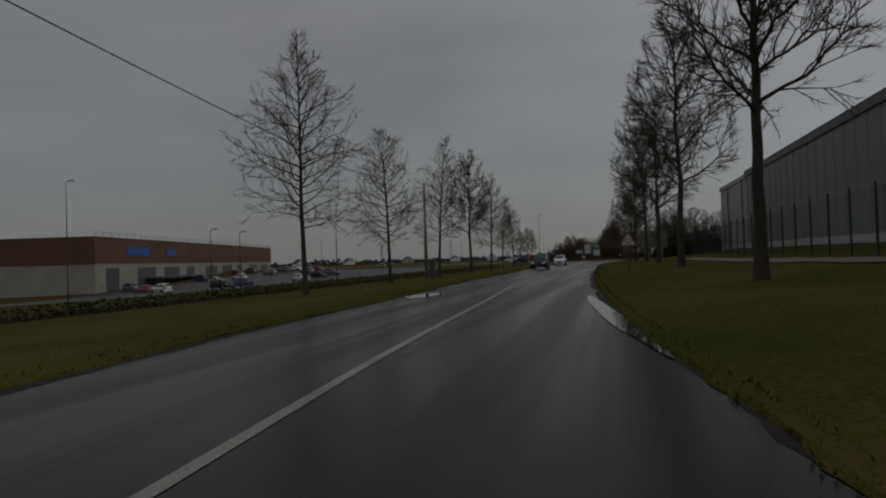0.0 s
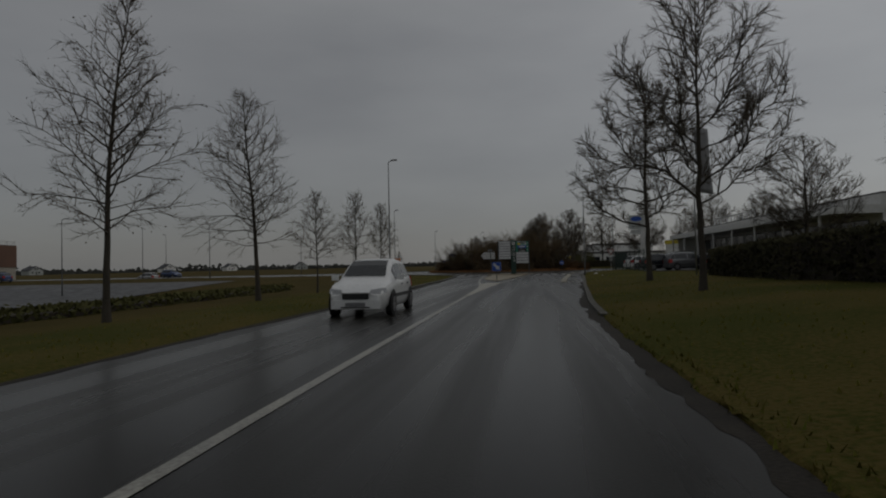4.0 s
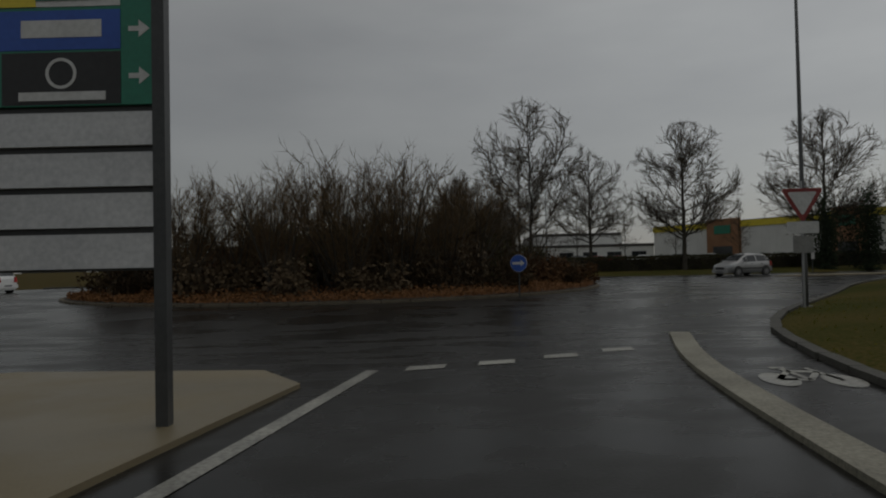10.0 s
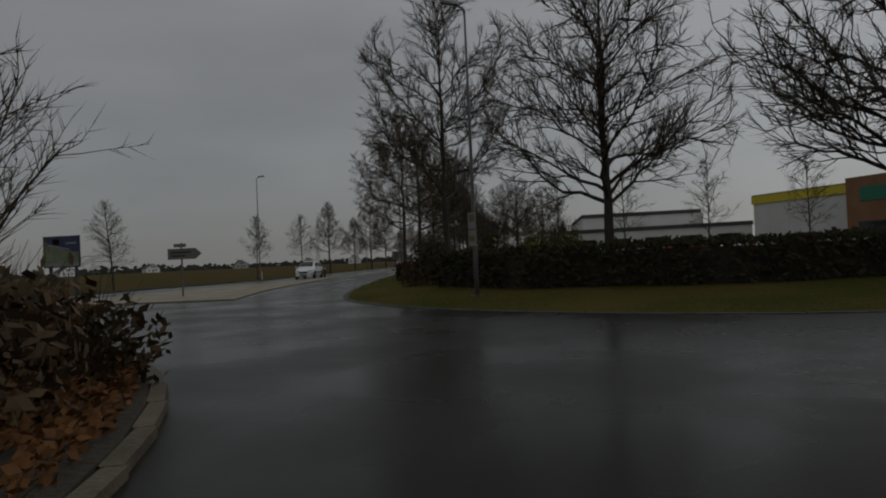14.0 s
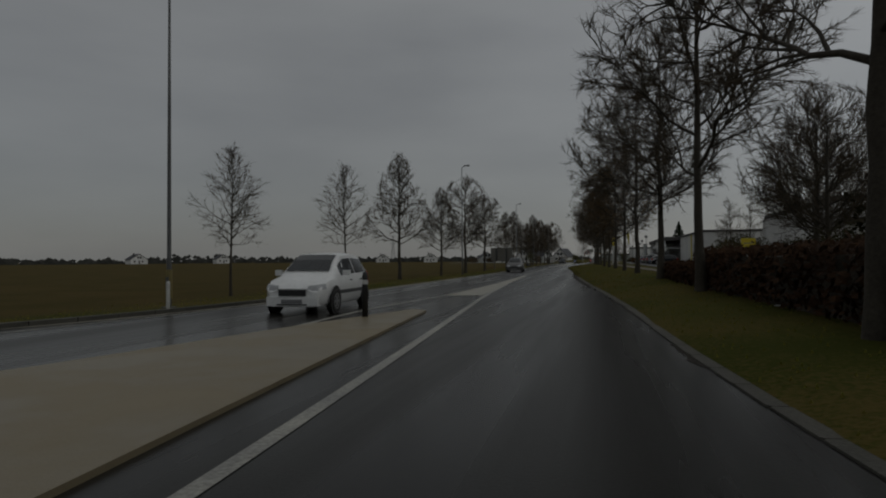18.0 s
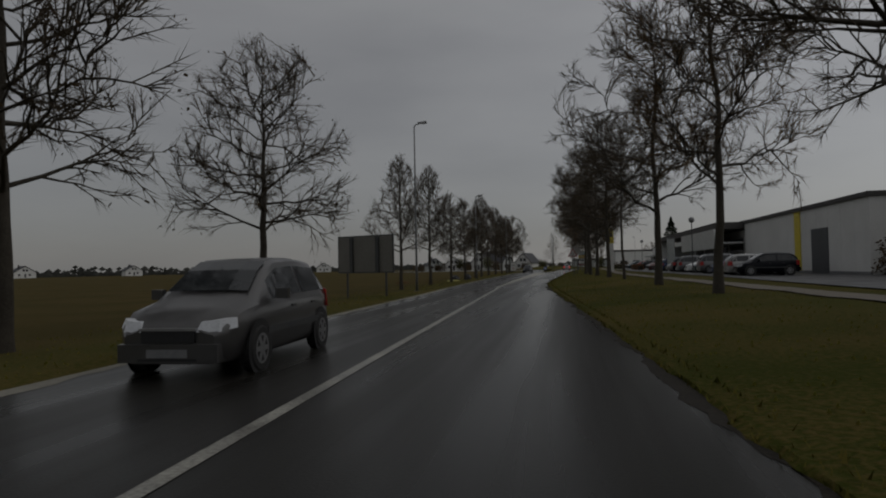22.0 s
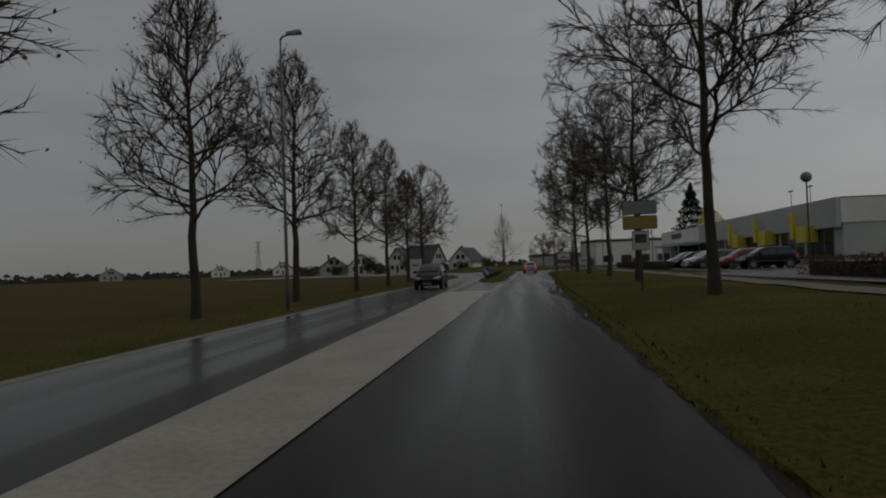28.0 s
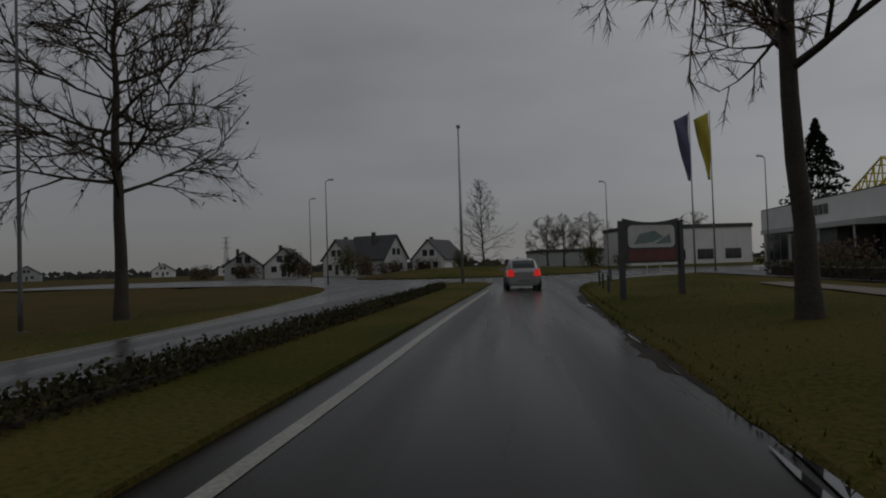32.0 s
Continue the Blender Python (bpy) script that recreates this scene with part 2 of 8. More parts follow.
LITTERLEAF = mat("fallen_leaf", (0.12, 0.055, 0.022), (0.19, 0.09, 0.035), rough=0.7, scale=1, fine=12, bump=0, spec=0.1, island=True)
SHRUB = mat("brown_shrub_leaf", (0.07, 0.05, 0.03), (0.11, 0.076, 0.042), rough=0.85, scale=0.8, fine=10, bump=0, spec=0.15, island=True)
OLIVE = mat("olive_shrub_leaf", (0.06, 0.064, 0.024), (0.1, 0.094, 0.036), rough=0.8, scale=0.8, fine=10, bump=0, spec=0.05, island=True)
HEDGE = mat("hedge_leaf", (0.032, 0.034, 0.018), (0.055, 0.048, 0.024), rough=0.8, scale=0.8, fine=10, bump=0, spec=0.05, island=True)
CONIFER = mat("conifer_needle", (0.02, 0.03, 0.018), (0.036, 0.048, 0.026), rough=0.8, scale=0.8, fine=12, bump=0, spec=0.05, island=True)
FARLEAF = mat("far_wood", (0.045, 0.047, 0.042), (0.075, 0.075, 0.068), rough=0.9, scale=0.05, fine=0.8, bump=0, spec=0.1, island=True)
SOILCORE = mat("dark_soil_and_hedge_core", (0.03, 0.024, 0.018), (0.05, 0.04, 0.026), rough=0.95, scale=1, fine=14, bump=0.8, dist=0.05)
DIRT = mat("wet_gutter_dirt", (0.018, 0.016, 0.013), (0.042, 0.036, 0.028), rough=0.75, scale=1.5, fine=25, bump=0.5, spec=0.12)
ISLEKERB = mat("mossy_kerb_concrete", (0.07, 0.055, 0.034), (0.15, 0.125, 0.085), rough=0.75, scale=1.1, fine=30, bump=0.5)
POLE = mat("dull_lamp_steel", (0.09, 0.093, 0.092), (0.135, 0.138, 0.135), rough=0.55, scale=2, fine=30, bump=0.05, metal=0.3)
BOARDBACK = mat("weathered_board_back", (0.13, 0.125, 0.11), (0.17, 0.165, 0.145), rough=0.7, scale=0.8, fine=12, bump=0.1)
GALV = mat("galvanised_steel", (0.3, 0.31, 0.31), (0.42, 0.42, 0.42), rough=0.5, scale=2, fine=30, bump=0.05, metal=0.6)
DARKPOST = mat("dark_painted_steel", (0.035, 0.037, 0.038), (0.055, 0.057, 0.056), rough=0.45, scale=2, fine=30, bump=0.05)
ALU = mat("brushed_aluminium_panel", (0.4, 0.4, 0.4), (0.54, 0.54, 0.53), rough=0.45, scale=1.5, fine=22, bump=0.08, metal=0.35)
SIGNWHITE = mat("sign_white", (0.46, 0.46, 0.44), (0.6, 0.6, 0.58), rough=0.4, scale=3, fine=20, bump=0.03)
SIGNGREY = mat("grimy_sign_face", (0.2, 0.2, 0.19), (0.27, 0.27, 0.25), rough=0.5, scale=2, fine=14, bump=0.03)
# white board face: its grey holds both grime and the shade on it
SHADEDBOARD = mat("grimy_shaded_board_face", (0.1, 0.1, 0.088), (0.15, 0.148, 0.13), rough=0.55, scale=1.2, fine=14, bump=0.03)
SIGNBLUE = mat("sign_blue", (0.016, 0.07, 0.33), (0.022, 0.09, 0.4), rough=0.35, scale=3, fine=20, bump=0.02)
SIGNRED = mat("sign_red", (0.2, 0.03, 0.027), (0.28, 0.045, 0.038), rough=0.4, scale=3, fine=20, bump=0.02)
SIGNGREEN = mat("sign_dark_green", (0.007, 0.03, 0.021), (0.01, 0.04, 0.028), rough=0.4, scale=3, fine=20, bump=0.03)
LEAFGREEN = mat("sign_green", (0.015, 0.16, 0.1), (0.02, 0.2, 0.125), rough=0.4, scale=3, fine=20, bump=0.02)
YELLOW = mat("sign_yellow", (0.6, 0.48, 0.03), (0.7, 0.56, 0.04), rough=0.45, scale=3, fine=20, bump=0.03)
ORANGE = mat("sign_orange", (0.45, 0.13, 0.025), (0.52, 0.16, 0.03), rough=0.45, scale=3, fine=20, bump=0.03)
BLACK = mat("black_paint", (0.014, 0.014, 0.015), (0.024, 0.024, 0.024), rough=0.5, scale=3, fine=20, bump=0.02)
RUBBER = mat("tyre_rubber", (0.016, 0.016, 0.016), (0.028, 0.027, 0.026), rough=0.8, scale=5, fine=40, bump=0.2)
RIM = mat("wheel_rim", (0.3, 0.3, 0.31), (0.4, 0.4, 0.4), rough=0.35, scale=5, fine=30, bump=0, metal=0.8)
GLASS = mat("tinted_glass", (0.02, 0.023, 0.025), (0.03, 0.033, 0.035), rough=0.06, scale=1, fine=4, bump=0, spec=0.45)
LAMPGLASS = mat("headlamp_glass", (0.36, 0.37, 0.38), (0.48, 0.49, 0.5), rough=0.12, scale=4, fine=30, bump=0, spec=0.6)
TAIL = glow("lit_tail_lamp", (0.6, 0.02, 0.015), 0.5)
TAILOFF = mat("red_lamp_glass", (0.3, 0.015, 0.012), (0.4, 0.02, 0.015), rough=0.2, scale=4, fine=30, bump=0)
HEADON = glow("lit_headlamp", (0.5, 0.52, 0.54), 0.06)
LAMPGREY = mat("lantern_grey", (0.16, 0.165, 0.17), (0.22, 0.22, 0.22), rough=0.5, scale=3, fine=20, bump=0.03)
CANOPYWHITE = mat("white_canopy_enamel", (0.66, 0.67, 0.65), (0.76, 0.77, 0.75), rough=0.5, scale=0.6, fine=14, bump=0.05)
WALLWHITE = mat("white_render", (0.6, 0.6, 0.58), (0.72, 0.72, 0.7), rough=0.7, scale=0.4, fine=12, bump=0.1)
CLADGREY = mat("grey_metal_cladding", (0.29, 0.31, 0.3), (0.36, 0.38, 0.365), rough=0.5, scale=0.25, fine=6, bump=0.1, metal=0.1)
# grey of the warehouse block, with the shade on its front put into the colour
BLOCKGREY = mat("shaded_grey_cladding", (0.19, 0.205, 0.2), (0.24, 0.255, 0.245), rough=0.5, scale=0.25, fine=6, bump=0.1, metal=0.1)
CLADDARK = mat("dark_metal_cladding", (0.07, 0.076, 0.08), (0.095, 0.1, 0.104), rough=0.5, scale=0.25, fine=6, bump=0.1, metal=0.1)
CLADPALE = mat("pale_grey_cladding", (0.36, 0.385, 0.37), (0.44, 0.455, 0.44), rough=0.5, scale=0.25, fine=6, bump=0.1, metal=0.1)
RUSTCLAD = mat("russet_cladding", (0.085, 0.038, 0.02), (0.125, 0.056, 0.029), rough=0.6, scale=0.3, fine=8, bump=0.1)
BRICK = mat("brown_brick_render", (0.22, 0.11, 0.055), (0.3, 0.155, 0.08), rough=0.8, scale=0.8, fine=20, bump=0.2)
ROOFDARK = mat("dark_roof", (0.05, 0.047, 0.045), (0.075, 0.07, 0.066), rough=0.7, scale=0.8, fine=16, bump=0.3)
NEST = mat("nest_sticks", (0.03, 0.024, 0.018), (0.05, 0.04, 0.03), rough=0.9, scale=5, fine=40, bump=0.6)
WATER = mat("puddle_water", (0.03, 0.031, 0.033), (0.035, 0.036, 0.037), rough=0.03, scale=1, fine=3, bump=0.02, spec=0.8, dist=0.002)
LITTER = mat("white_litter", (0.55, 0.55, 0.53), (0.7, 0.7, 0.68), rough=0.7, scale=5, fine=30, bump=0.1)


# ---- mesh building ----
class Geo:
    """Vertices and faces of one mesh."""

    def __init__(self):
        self.v, self.f = [], []

    def face(self, pts):
        n = len(self.v)
        self.v += [tuple(p) for p in pts]
        self.f.append(tuple(range(n, n + len(pts))))

    def box(self, x0, y0, z0, x1, y1, z1, m=None):
        pts = [(x, y, z) for z in (z0, z1) for x, y in ((x0, y0), (x1, y0), (x1, y1), (x0, y1))]
        self.hexa(pts, m)

    def hexa(self, pts, m=None):
        n = len(self.v)
        self.v += [tuple(m @ Vector(p)) if m is not None else tuple(p) for p in pts]
        self.f += [tuple(n + i for i in q) for q in ((3, 2, 1, 0), (4, 5, 6, 7), (0, 1, 5, 4), (1, 2, 6, 5), (2, 3, 7, 6), (3, 0, 4, 7))]

    def prism(self, outline, lo, hi, m=None):
        """An outline in the plane x, y, thick from lo to hi."""
        k, n = len(outline), len(self.v)
        for z in (lo, hi):
            self.v += [tuple(m @ Vector((*p, z))) if m is not None else (*p, z) for p in outline]
        self.f.append(tuple(range(n + k - 1, n - 1, -1)))
        self.f.append(tuple(range(n + k, n + 2 * k)))
        self.f += [(n + i, n + (i + 1) % k, n + k + (i + 1) % k, n + k + i) for i in range(k)]

    def tube(self, pts, radii, k=6, cap=False):
        """A round bar along points; radii one by one."""
        n, pts = len(self.v), [Vector(p) for p in pts]
        side = None
        for i, p in enumerate(pts):
            d = (pts[min(i + 1, len(pts) - 1)] - pts[max(i - 1, 0)]).normalized()
            side = d.orthogonal().normalized() if side is None else (side - d * side.dot(d)).normalized()
            up = d.cross(side)
            for j in range(k):
                a = 2 * math.pi * j / k
                self.v.append(tuple(p + (side * math.cos(a) + up * math.sin(a)) * radii[i]))
        for i in range(len(pts) - 1):
            for j in range(k):
                a, b = n + i * k + j, n + i * k + (j + 1) % k
                self.f.append((a, b, b + k, a + k))
        if cap:
            self.f.append(tuple(n + j for j in range(k - 1, -1, -1)))
            self.f.append(tuple(n + (len(pts) - 1) * k + j for j in range(k)))

    def disc(self, c, r, k=20, normal=(0, 0, 1), inner=0.0):
        nrm = Vector(normal).normalized()
        s = nrm.orthogonal().normalized()
        u, c, n = nrm.cross(s), Vector(c), len(self.v)
        ring = [(s * math.cos(2 * math.pi * j / k) + u * math.sin(2 * math.pi * j / k)) for j in range(k)]
        self.v += [tuple(c + d * r) for d in ring]
        if inner:
            self.v += [tuple(c + d * inner) for d in ring]
            self.f += [(n + j, n + (j + 1) % k, n + k + (j + 1) % k, n + k + j) for j in range(k)]
        else:
            self.f.append(tuple(range(n, n + k)))

    def strip(self, line, width, z, z2=None):
        """A flat band along a line of x, y; with z2 it is a raised bar."""
        pl = [Vector((*p[:2], 0)) for p in line]
        sides = []
        for i, p in enumerate(pl):
            d = (pl[min(i + 1, len(pl) - 1)] - pl[max(i - 1, 0)]).normalized()
            s = Vector((d.y, -d.x, 0)) * (width / 2)
            sides.append((p - s, p + s))
        for (a, b), (c, d) in zip(sides, sides[1:]):
            top = z if z2 is None else z2
            self.face([(a.x, a.y, top), (b.x, b.y, top), (d.x, d.y, top), (c.x, c.y, top)])
            if z2 is not None:
                self.face([(b.x, b.y, z), (d.x, d.y, z), (d.x, d.y, z2), (b.x, b.y, z2)])
                self.face([(c.x, c.y, z), (a.x, a.y, z), (a.x, a.y, z2), (c.x, c.y, z2)])
        if z2 is not None:
            for a, b in (sides[0], sides[-1]):
                self.face([(a.x, a.y, z), (b.x, b.y, z), (b.x, b.y, z2), (a.x, a.y, z2)])

    def mesh(self, name, material, smooth=False):
        me = bpy.data.meshes.new(name)
        me.from_pydata(self.v, [], self.f)
        me.materials.append(material)
        if smooth:
            me.polygons.foreach_set("use_smooth", [True] * len(me.polygons))
        me.update()
        return me


def part(name, geo, material, parent=None, label="", smooth=False):
    """One mesh object under a thing or a part, from a Geo or from a ready mesh."""
    ob = new(name, geo.mesh(name, material, smooth) if isinstance(geo, Geo) else geo)
    if parent is not None:
        ob.parent = parent
    if label:
        ob["label"] = label
    return ob


def thing(name, label, category, m=None, group="", kind=""):
    ob = new(name)
    ob.empty_display_size = 0.2
    if m is not None:
        ob.matrix_world = m
    return tagged(ob, label, category, group, kind)


def writing(name, text, size, m, material, parent):
    """Letters of the built-in font as a mesh part."""
    cu = bpy.data.curves.new(name, "FONT")
    cu.body, cu.size, cu.extrude, cu.align_x, cu.align_y = text, size, 0.003, "CENTER", "CENTER"
    tmp = new(name, cu)
    me = bpy.data.meshes.new_from_object(tmp)
    bpy.data.objects.remove(tmp)
    me.materials.clear()
    me.materials.append(material)
    me.transform(m)
    return part(name, me, material, parent)


def smooth_line(pts, rounds=2):
    """Corners cut to a smooth line."""
    pts = [Vector((*p[:2], 0)) for p in pts]
    for _ in range(rounds):
        out = [pts[0]]
        for a, b in zip(pts, pts[1:]):
            out += [a * 0.75 + b * 0.25, a * 0.25 + b * 0.75]
        pts = out + [pts[-1]]
    return [(p.x, p.y) for p in pts]


def resample(line, step):
    """Points at even steps along a line, with the heading at each."""
    out, left = [], 0.0
    for (x0, y0), (x1, y1) in zip(line, line[1:]):
        length = math.hypot(x1 - x0, y1 - y0)
        while left < length:
            k = left / length
            out.append((x0 + k * (x1 - x0), y0 + k * (y1 - y0), math.degrees(math.atan2(y1 - y0, x1 - x0))))
            left += step
        left -= length
    return out


def cut(line, lo, hi):
    return [p for p in line if lo <= p[1] <= hi]


# ---- plan of the roads ----
KERB_SE = smooth_line([(33, -300), (17, -200), (9.2, -130), (7.35, -112), (6.42, -104), (5.5, -89), (4.75, -64), (4.6, -50), (4.6, -36), (4.7, -22), (5.5, -12), (6, -5), (6.9, 5),
    (7.3, 10), (8, 18.6), (8.4, 25), (9.1, 31), (10, 38), (11.9, 43.3), (17.5, 50.3), (23, 58), (30, 65), (45, 71), (80, 80), (140, 92)])
KERB_SW = smooth_line([(26, -300), (9.5, -200), (1.6, -130), (-0.7, -111), (-1.1, -102), (-1.5, -92), (-2.1, -85), (-2.5, -70), (-2.6, -58), (-3, -48), (-3.2, -38), (-3.4, -25),
    (-3.2, -10), (-3.5, 0), (-3.6, 10), (-4, 20), (-4.3, 26), (-5.2, 30.5), (-7.6, 34.5), (-12, 40), (-18, 45.5), (-30, 50), (-60, 55), (-140, 62)])
KERB_NE = smooth_line([(140, 104), (80, 91), (45, 81.5), (30, 77.5), (21, 76.4), (16.7, 77.8), (13.1, 80), (10, 83.5), (8.4, 86.5), (7, 93), (5.7, 102.8), (4.7, 109.6), (4, 122.4),
    (2.7, 136.5), (1.7, 150), (0.4, 174), (-0.7, 188), (-1.6, 203.5), (-1.4, 216), (-0.9, 227), (-0.6, 243), (-0.2, 254.7), (0.2, 270), (1.2, 291.8), (1.9, 304), (2.2, 315.7),
    (3.2, 331), (6, 340), (12, 347), (24, 352), (60, 360)])
KERB_NW = smooth_line([(-140, 74), (-60, 70), (-30, 72), (-22, 76), (-17, 82), (-14, 88.5), (-12, 97), (-10, 108.5), (-7.7, 113), (-6.6, 121), (-6.5, 139), (-6.6, 160), (-7, 174),
    (-7.3, 188), (-7.9, 202), (-8.3, 216), (-8.6, 229), (-8.8, 258), (-9.2, 275), (-8.4, 290), (-7.9, 308), (-8.4, 318), (-11.5, 339), (-20, 352), (-60, 362)])
RING = (0.0, 64.0, 13.0)
RING_FAR = (-4.0, 372.0, 14.0)
ROAD = KERB_SE + KERB_NE + [(60, 385), (20, 390), (-10, 396), (-60, 386)] + KERB_NW[::-1] + KERB_SW[::-1]

road = Geo()
ROADV = [Vector((x, y, 0)) for x, y in ROAD]
from mathutils.geometry import tessellate_polygon
road.v = [tuple(p) for p in ROADV]
road.f = [tuple(t) for t in tessellate_polygon([ROADV])]
ROADP = np.array(ROAD)


def road_gap(xs, ys):
    """Signed distance to the edge of the carriageway: above 0 outside."""
    px, py = np.ravel(xs), np.ravel(ys)
    best, inside = np.full(px.shape, 1e9), np.zeros(px.shape, bool)
    for (ax, ay), (bx, by) in zip(ROADP, np.roll(ROADP, -1, axis=0)):
        dx, dy = bx - ax, by - ay
        if dx == 0 and dy == 0:
            continue
        t = np.clip(((px - ax) * dx + (py - ay) * dy) / (dx * dx + dy * dy), 0, 1)
        best = np.minimum(best, (px - ax - t * dx) ** 2 + (py - ay - t * dy) ** 2)
        if dy:
            inside ^= ((ay > py) != (by > py)) & (px < ax + (py - ay) * dx / dy)
    return np.where(inside, -1, 1).reshape(np.shape(xs)) * np.sqrt(best).reshape(np.shape(xs))


def land(xs, ys):
    """Height of the ground."""
    xs, ys = np.asarray(xs, float), np.asarray(ys, float)
    d = road_gap(xs, ys)
    east = xs > np.interp(ys, [-300, -130, -60, 0, 45, 85, 150, 340], [30, 5.5, 1, 2, 0, 0, -2, 0])
    south = np.clip((0 - ys) / 40, 0, 1)
    over = np.maximum(d - 0.4, 0)
    z_e = np.minimum(0.1 + 0.055 * over, 0.32)
    z_e = z_e * (1 - south) + south * np.minimum(0.08 + 0.1 * over, 1.6)
    near = np.clip((70 - ys) / 50, 0, 1)
    z_w = 0.05 - np.minimum(0.055 * np.maximum(d - 0.6, 0), 0.36) - near * np.clip(0.042 * np.maximum(d - 7, 0), 0, 5.2)
    z = np.where(east, z_e, z_w)
    bumps = 0.025 * np.sin(xs * 1.3 + 0.7 * np.sin(ys * 0.9)) * np.sin(ys * 1.1 + xs * 0.4) * np.clip(d, 0, 1)
    return np.where(d < 0.36, np.maximum(0.25 * d, -0.6), z + bumps)


def lines(lo, a, b, hi, step, grow=1.22):
    mid = list(np.arange(a, b, step))
    up, s = [b], step
    while up[-1] < hi:
        s = min(s * grow, 60)
        up.append(up[-1] + s)
    down, s = [a], step
    while down[-1] > lo:
        s = min(s * grow, 60)
        down.append(down[-1] - s)
    return np.array(down[:0:-1] + mid + up)


gx, gy = lines(-1500, -17, 22, 1500, 0.7), lines(-700, -125, 335, 1900, 1.2)
GX, GY = np.meshgrid(gx, gy)
GZ = land(GX, GY)
ground = bpy.data.meshes.new("ground")
nx, ny = len(gx), len(gy)
idx = np.arange(nx * ny).reshape(ny, nx)
quads = np.stack([idx[:-1, :-1], idx[:-1, 1:], idx[1:, 1:], idx[1:, :-1]], -1).reshape(-1, 4)
ground.from_pydata(np.stack([GX, GY, GZ], -1).reshape(-1, 3).tolist(), [], quads.tolist())
ground.materials.append(GRASS)
ground.polygons.foreach_set("use_smooth", [True] * len(ground.polygons))
tagged(new("ground", ground), "olive and brown winter grass on gently sloping ground", "ground", kind="structure")
tagged(part("road", road, ASPHALT), "wet dark grey asphalt carriageway with a roundabout", "road", kind="structure")


def height(x, y):
    """Height of the ground at one place, from the ground's own mesh."""
    i = min(max(int(np.searchsorted(gx, x)) - 1, 0), nx - 2)
    j = min(max(int(np.searchsorted(gy, y)) - 1, 0), ny - 2)
    u, v = (x - gx[i]) / (gx[i + 1] - gx[i]), (y - gy[j]) / (gy[j + 1] - gy[j])
    return float((GZ[j, i] * (1 - u) + GZ[j, i + 1] * u) * (1 - v) + (GZ[j + 1, i] * (1 - u) + GZ[j + 1, i + 1] * u) * v)


def base_z(x, y):
    """Where a thing stands: on the ground, or on an island inside the road."""
    return 0.045 if float(road_gap(np.array([x]), np.array([y]))[0]) < 0 else height(x, y)


# ---- markings ----
def marking(name, geo, label, material=PAINT):
    return tagged(part(name, geo, material), label, "road marking", kind="structure")


Z = 0.006
g = Geo()
g.strip(smooth_line([(13, -200), (5, -128), (3.4, -112.7), (3, -108.3), (2.25, -96), (1.58, -88), (1.4, -78), (1, -68), (0.7, -55), (0.7, -46), (0.55, -36), (0.5, -25), (0.5, -14.2)]), 0.14, Z)
marking("centre_line", g, "thin worn white centre line on wet asphalt")
g = Geo()
Z = 0.011
g.face([(0.42, -14, Z), (0.6, -14, Z), (0.9, -5.3, Z), (1.2, 0.7, Z), (1.33, 3.6, Z), (0.38, 3.3, Z), (-0.05, 1.1, Z), (0.3, -5.3, Z)])
Z = 0.006
marking("wedge_marking", g, "broad worn cream painted wedge before a traffic island", OLDPAINT)
g = Geo()
g.strip(smooth_line([(1.33, 3.6), (2, 12), (2.6, 19.7), (3.3, 28.5)]), 0.16, Z)
g.strip([(3.55, 32.2), (4.6, 38)], 0.16, Z)
g.strip(smooth_line([(-0.05, 1.1), (-0.7, 9), (-1.05, 18.4), (-1.3, 22), (-1.3, 30)]), 0.13, Z)
marking("edge_line", g, "white edge lines beside the traffic island")
def painted(name, label, piece, faces, material=PAINT):
    """A marking of single painted pieces."""
    b = thing(name, label, "road marking", kind="structure")
    for f in faces:
        g = Geo()
        g.face(f)
        part(piece, g, material, b)


faces = []
for i in range(4):
    x0, x1 = 3.72 + 0.94 * i, 3.98 + 0.97 * i
    faces.append([(x0, 28.9, Z), (x0 + 0.48, 28.85, Z), (x1 + 0.46, 32.1, Z), (x1, 32.15, Z)])
for i in range(3):
    x0 = -4.6 + 0.95 * i
    faces.append([(x0, 31.4, Z), (x0 + 0.48, 31.4, Z), (x0 + 0.5, 34.4, Z), (x0, 34.4, Z)])
painted("zebra_crossing", "worn white zebra crossing stripes", "stripe", faces)
painted("give_way_line", "row of white give-way dashes", "dash", [[(x - 0.26, y - 0.21, Z), (x + 0.22, y - 0.07, Z), (x + 0.26, y + 0.23, Z), (x - 0.22, y + 0.09, Z)] for x, y in ((5.25, 38.15), (6.15, 38.45), (7.05, 38.9), (7.95, 39.4))])
g = Geo()
g.strip(smooth_line([(3.4, 90), (2.2, 96), (1.5, 101.3), (1.1, 106.6), (-0.07, 119), (-0.7, 125.3), (-1.4, 135.8), (-2, 142), (-2.9, 160), (-3.4, 172.6), (-3.9, 186), (-4.45, 200)]), 0.15, Z)
g.strip(smooth_line([(-2.4, 113), (-2.7, 119), (-2.1, 125)]), 0.15, Z)
g.strip(smooth_line([(-5.5, 271), (-5.2, 284), (-5.0, 292), (-5, 304), (-4.75, 318), (-5.2, 334)]), 0.13, Z)
g.strip(smooth_line([(-3.3, 270), (-2.6, 284), (-2.25, 292), (-1.87, 303), (-1.74, 312), (-1.2, 330)]), 0.16, Z)
g.strip(smooth_line([(-8.9, 104), (-7.2, 112.6), (-6.1, 121)]), 0.12, Z)
marking("lane_line", g, "white lane lines along the straight road")
g = Geo()
Z = 0.011
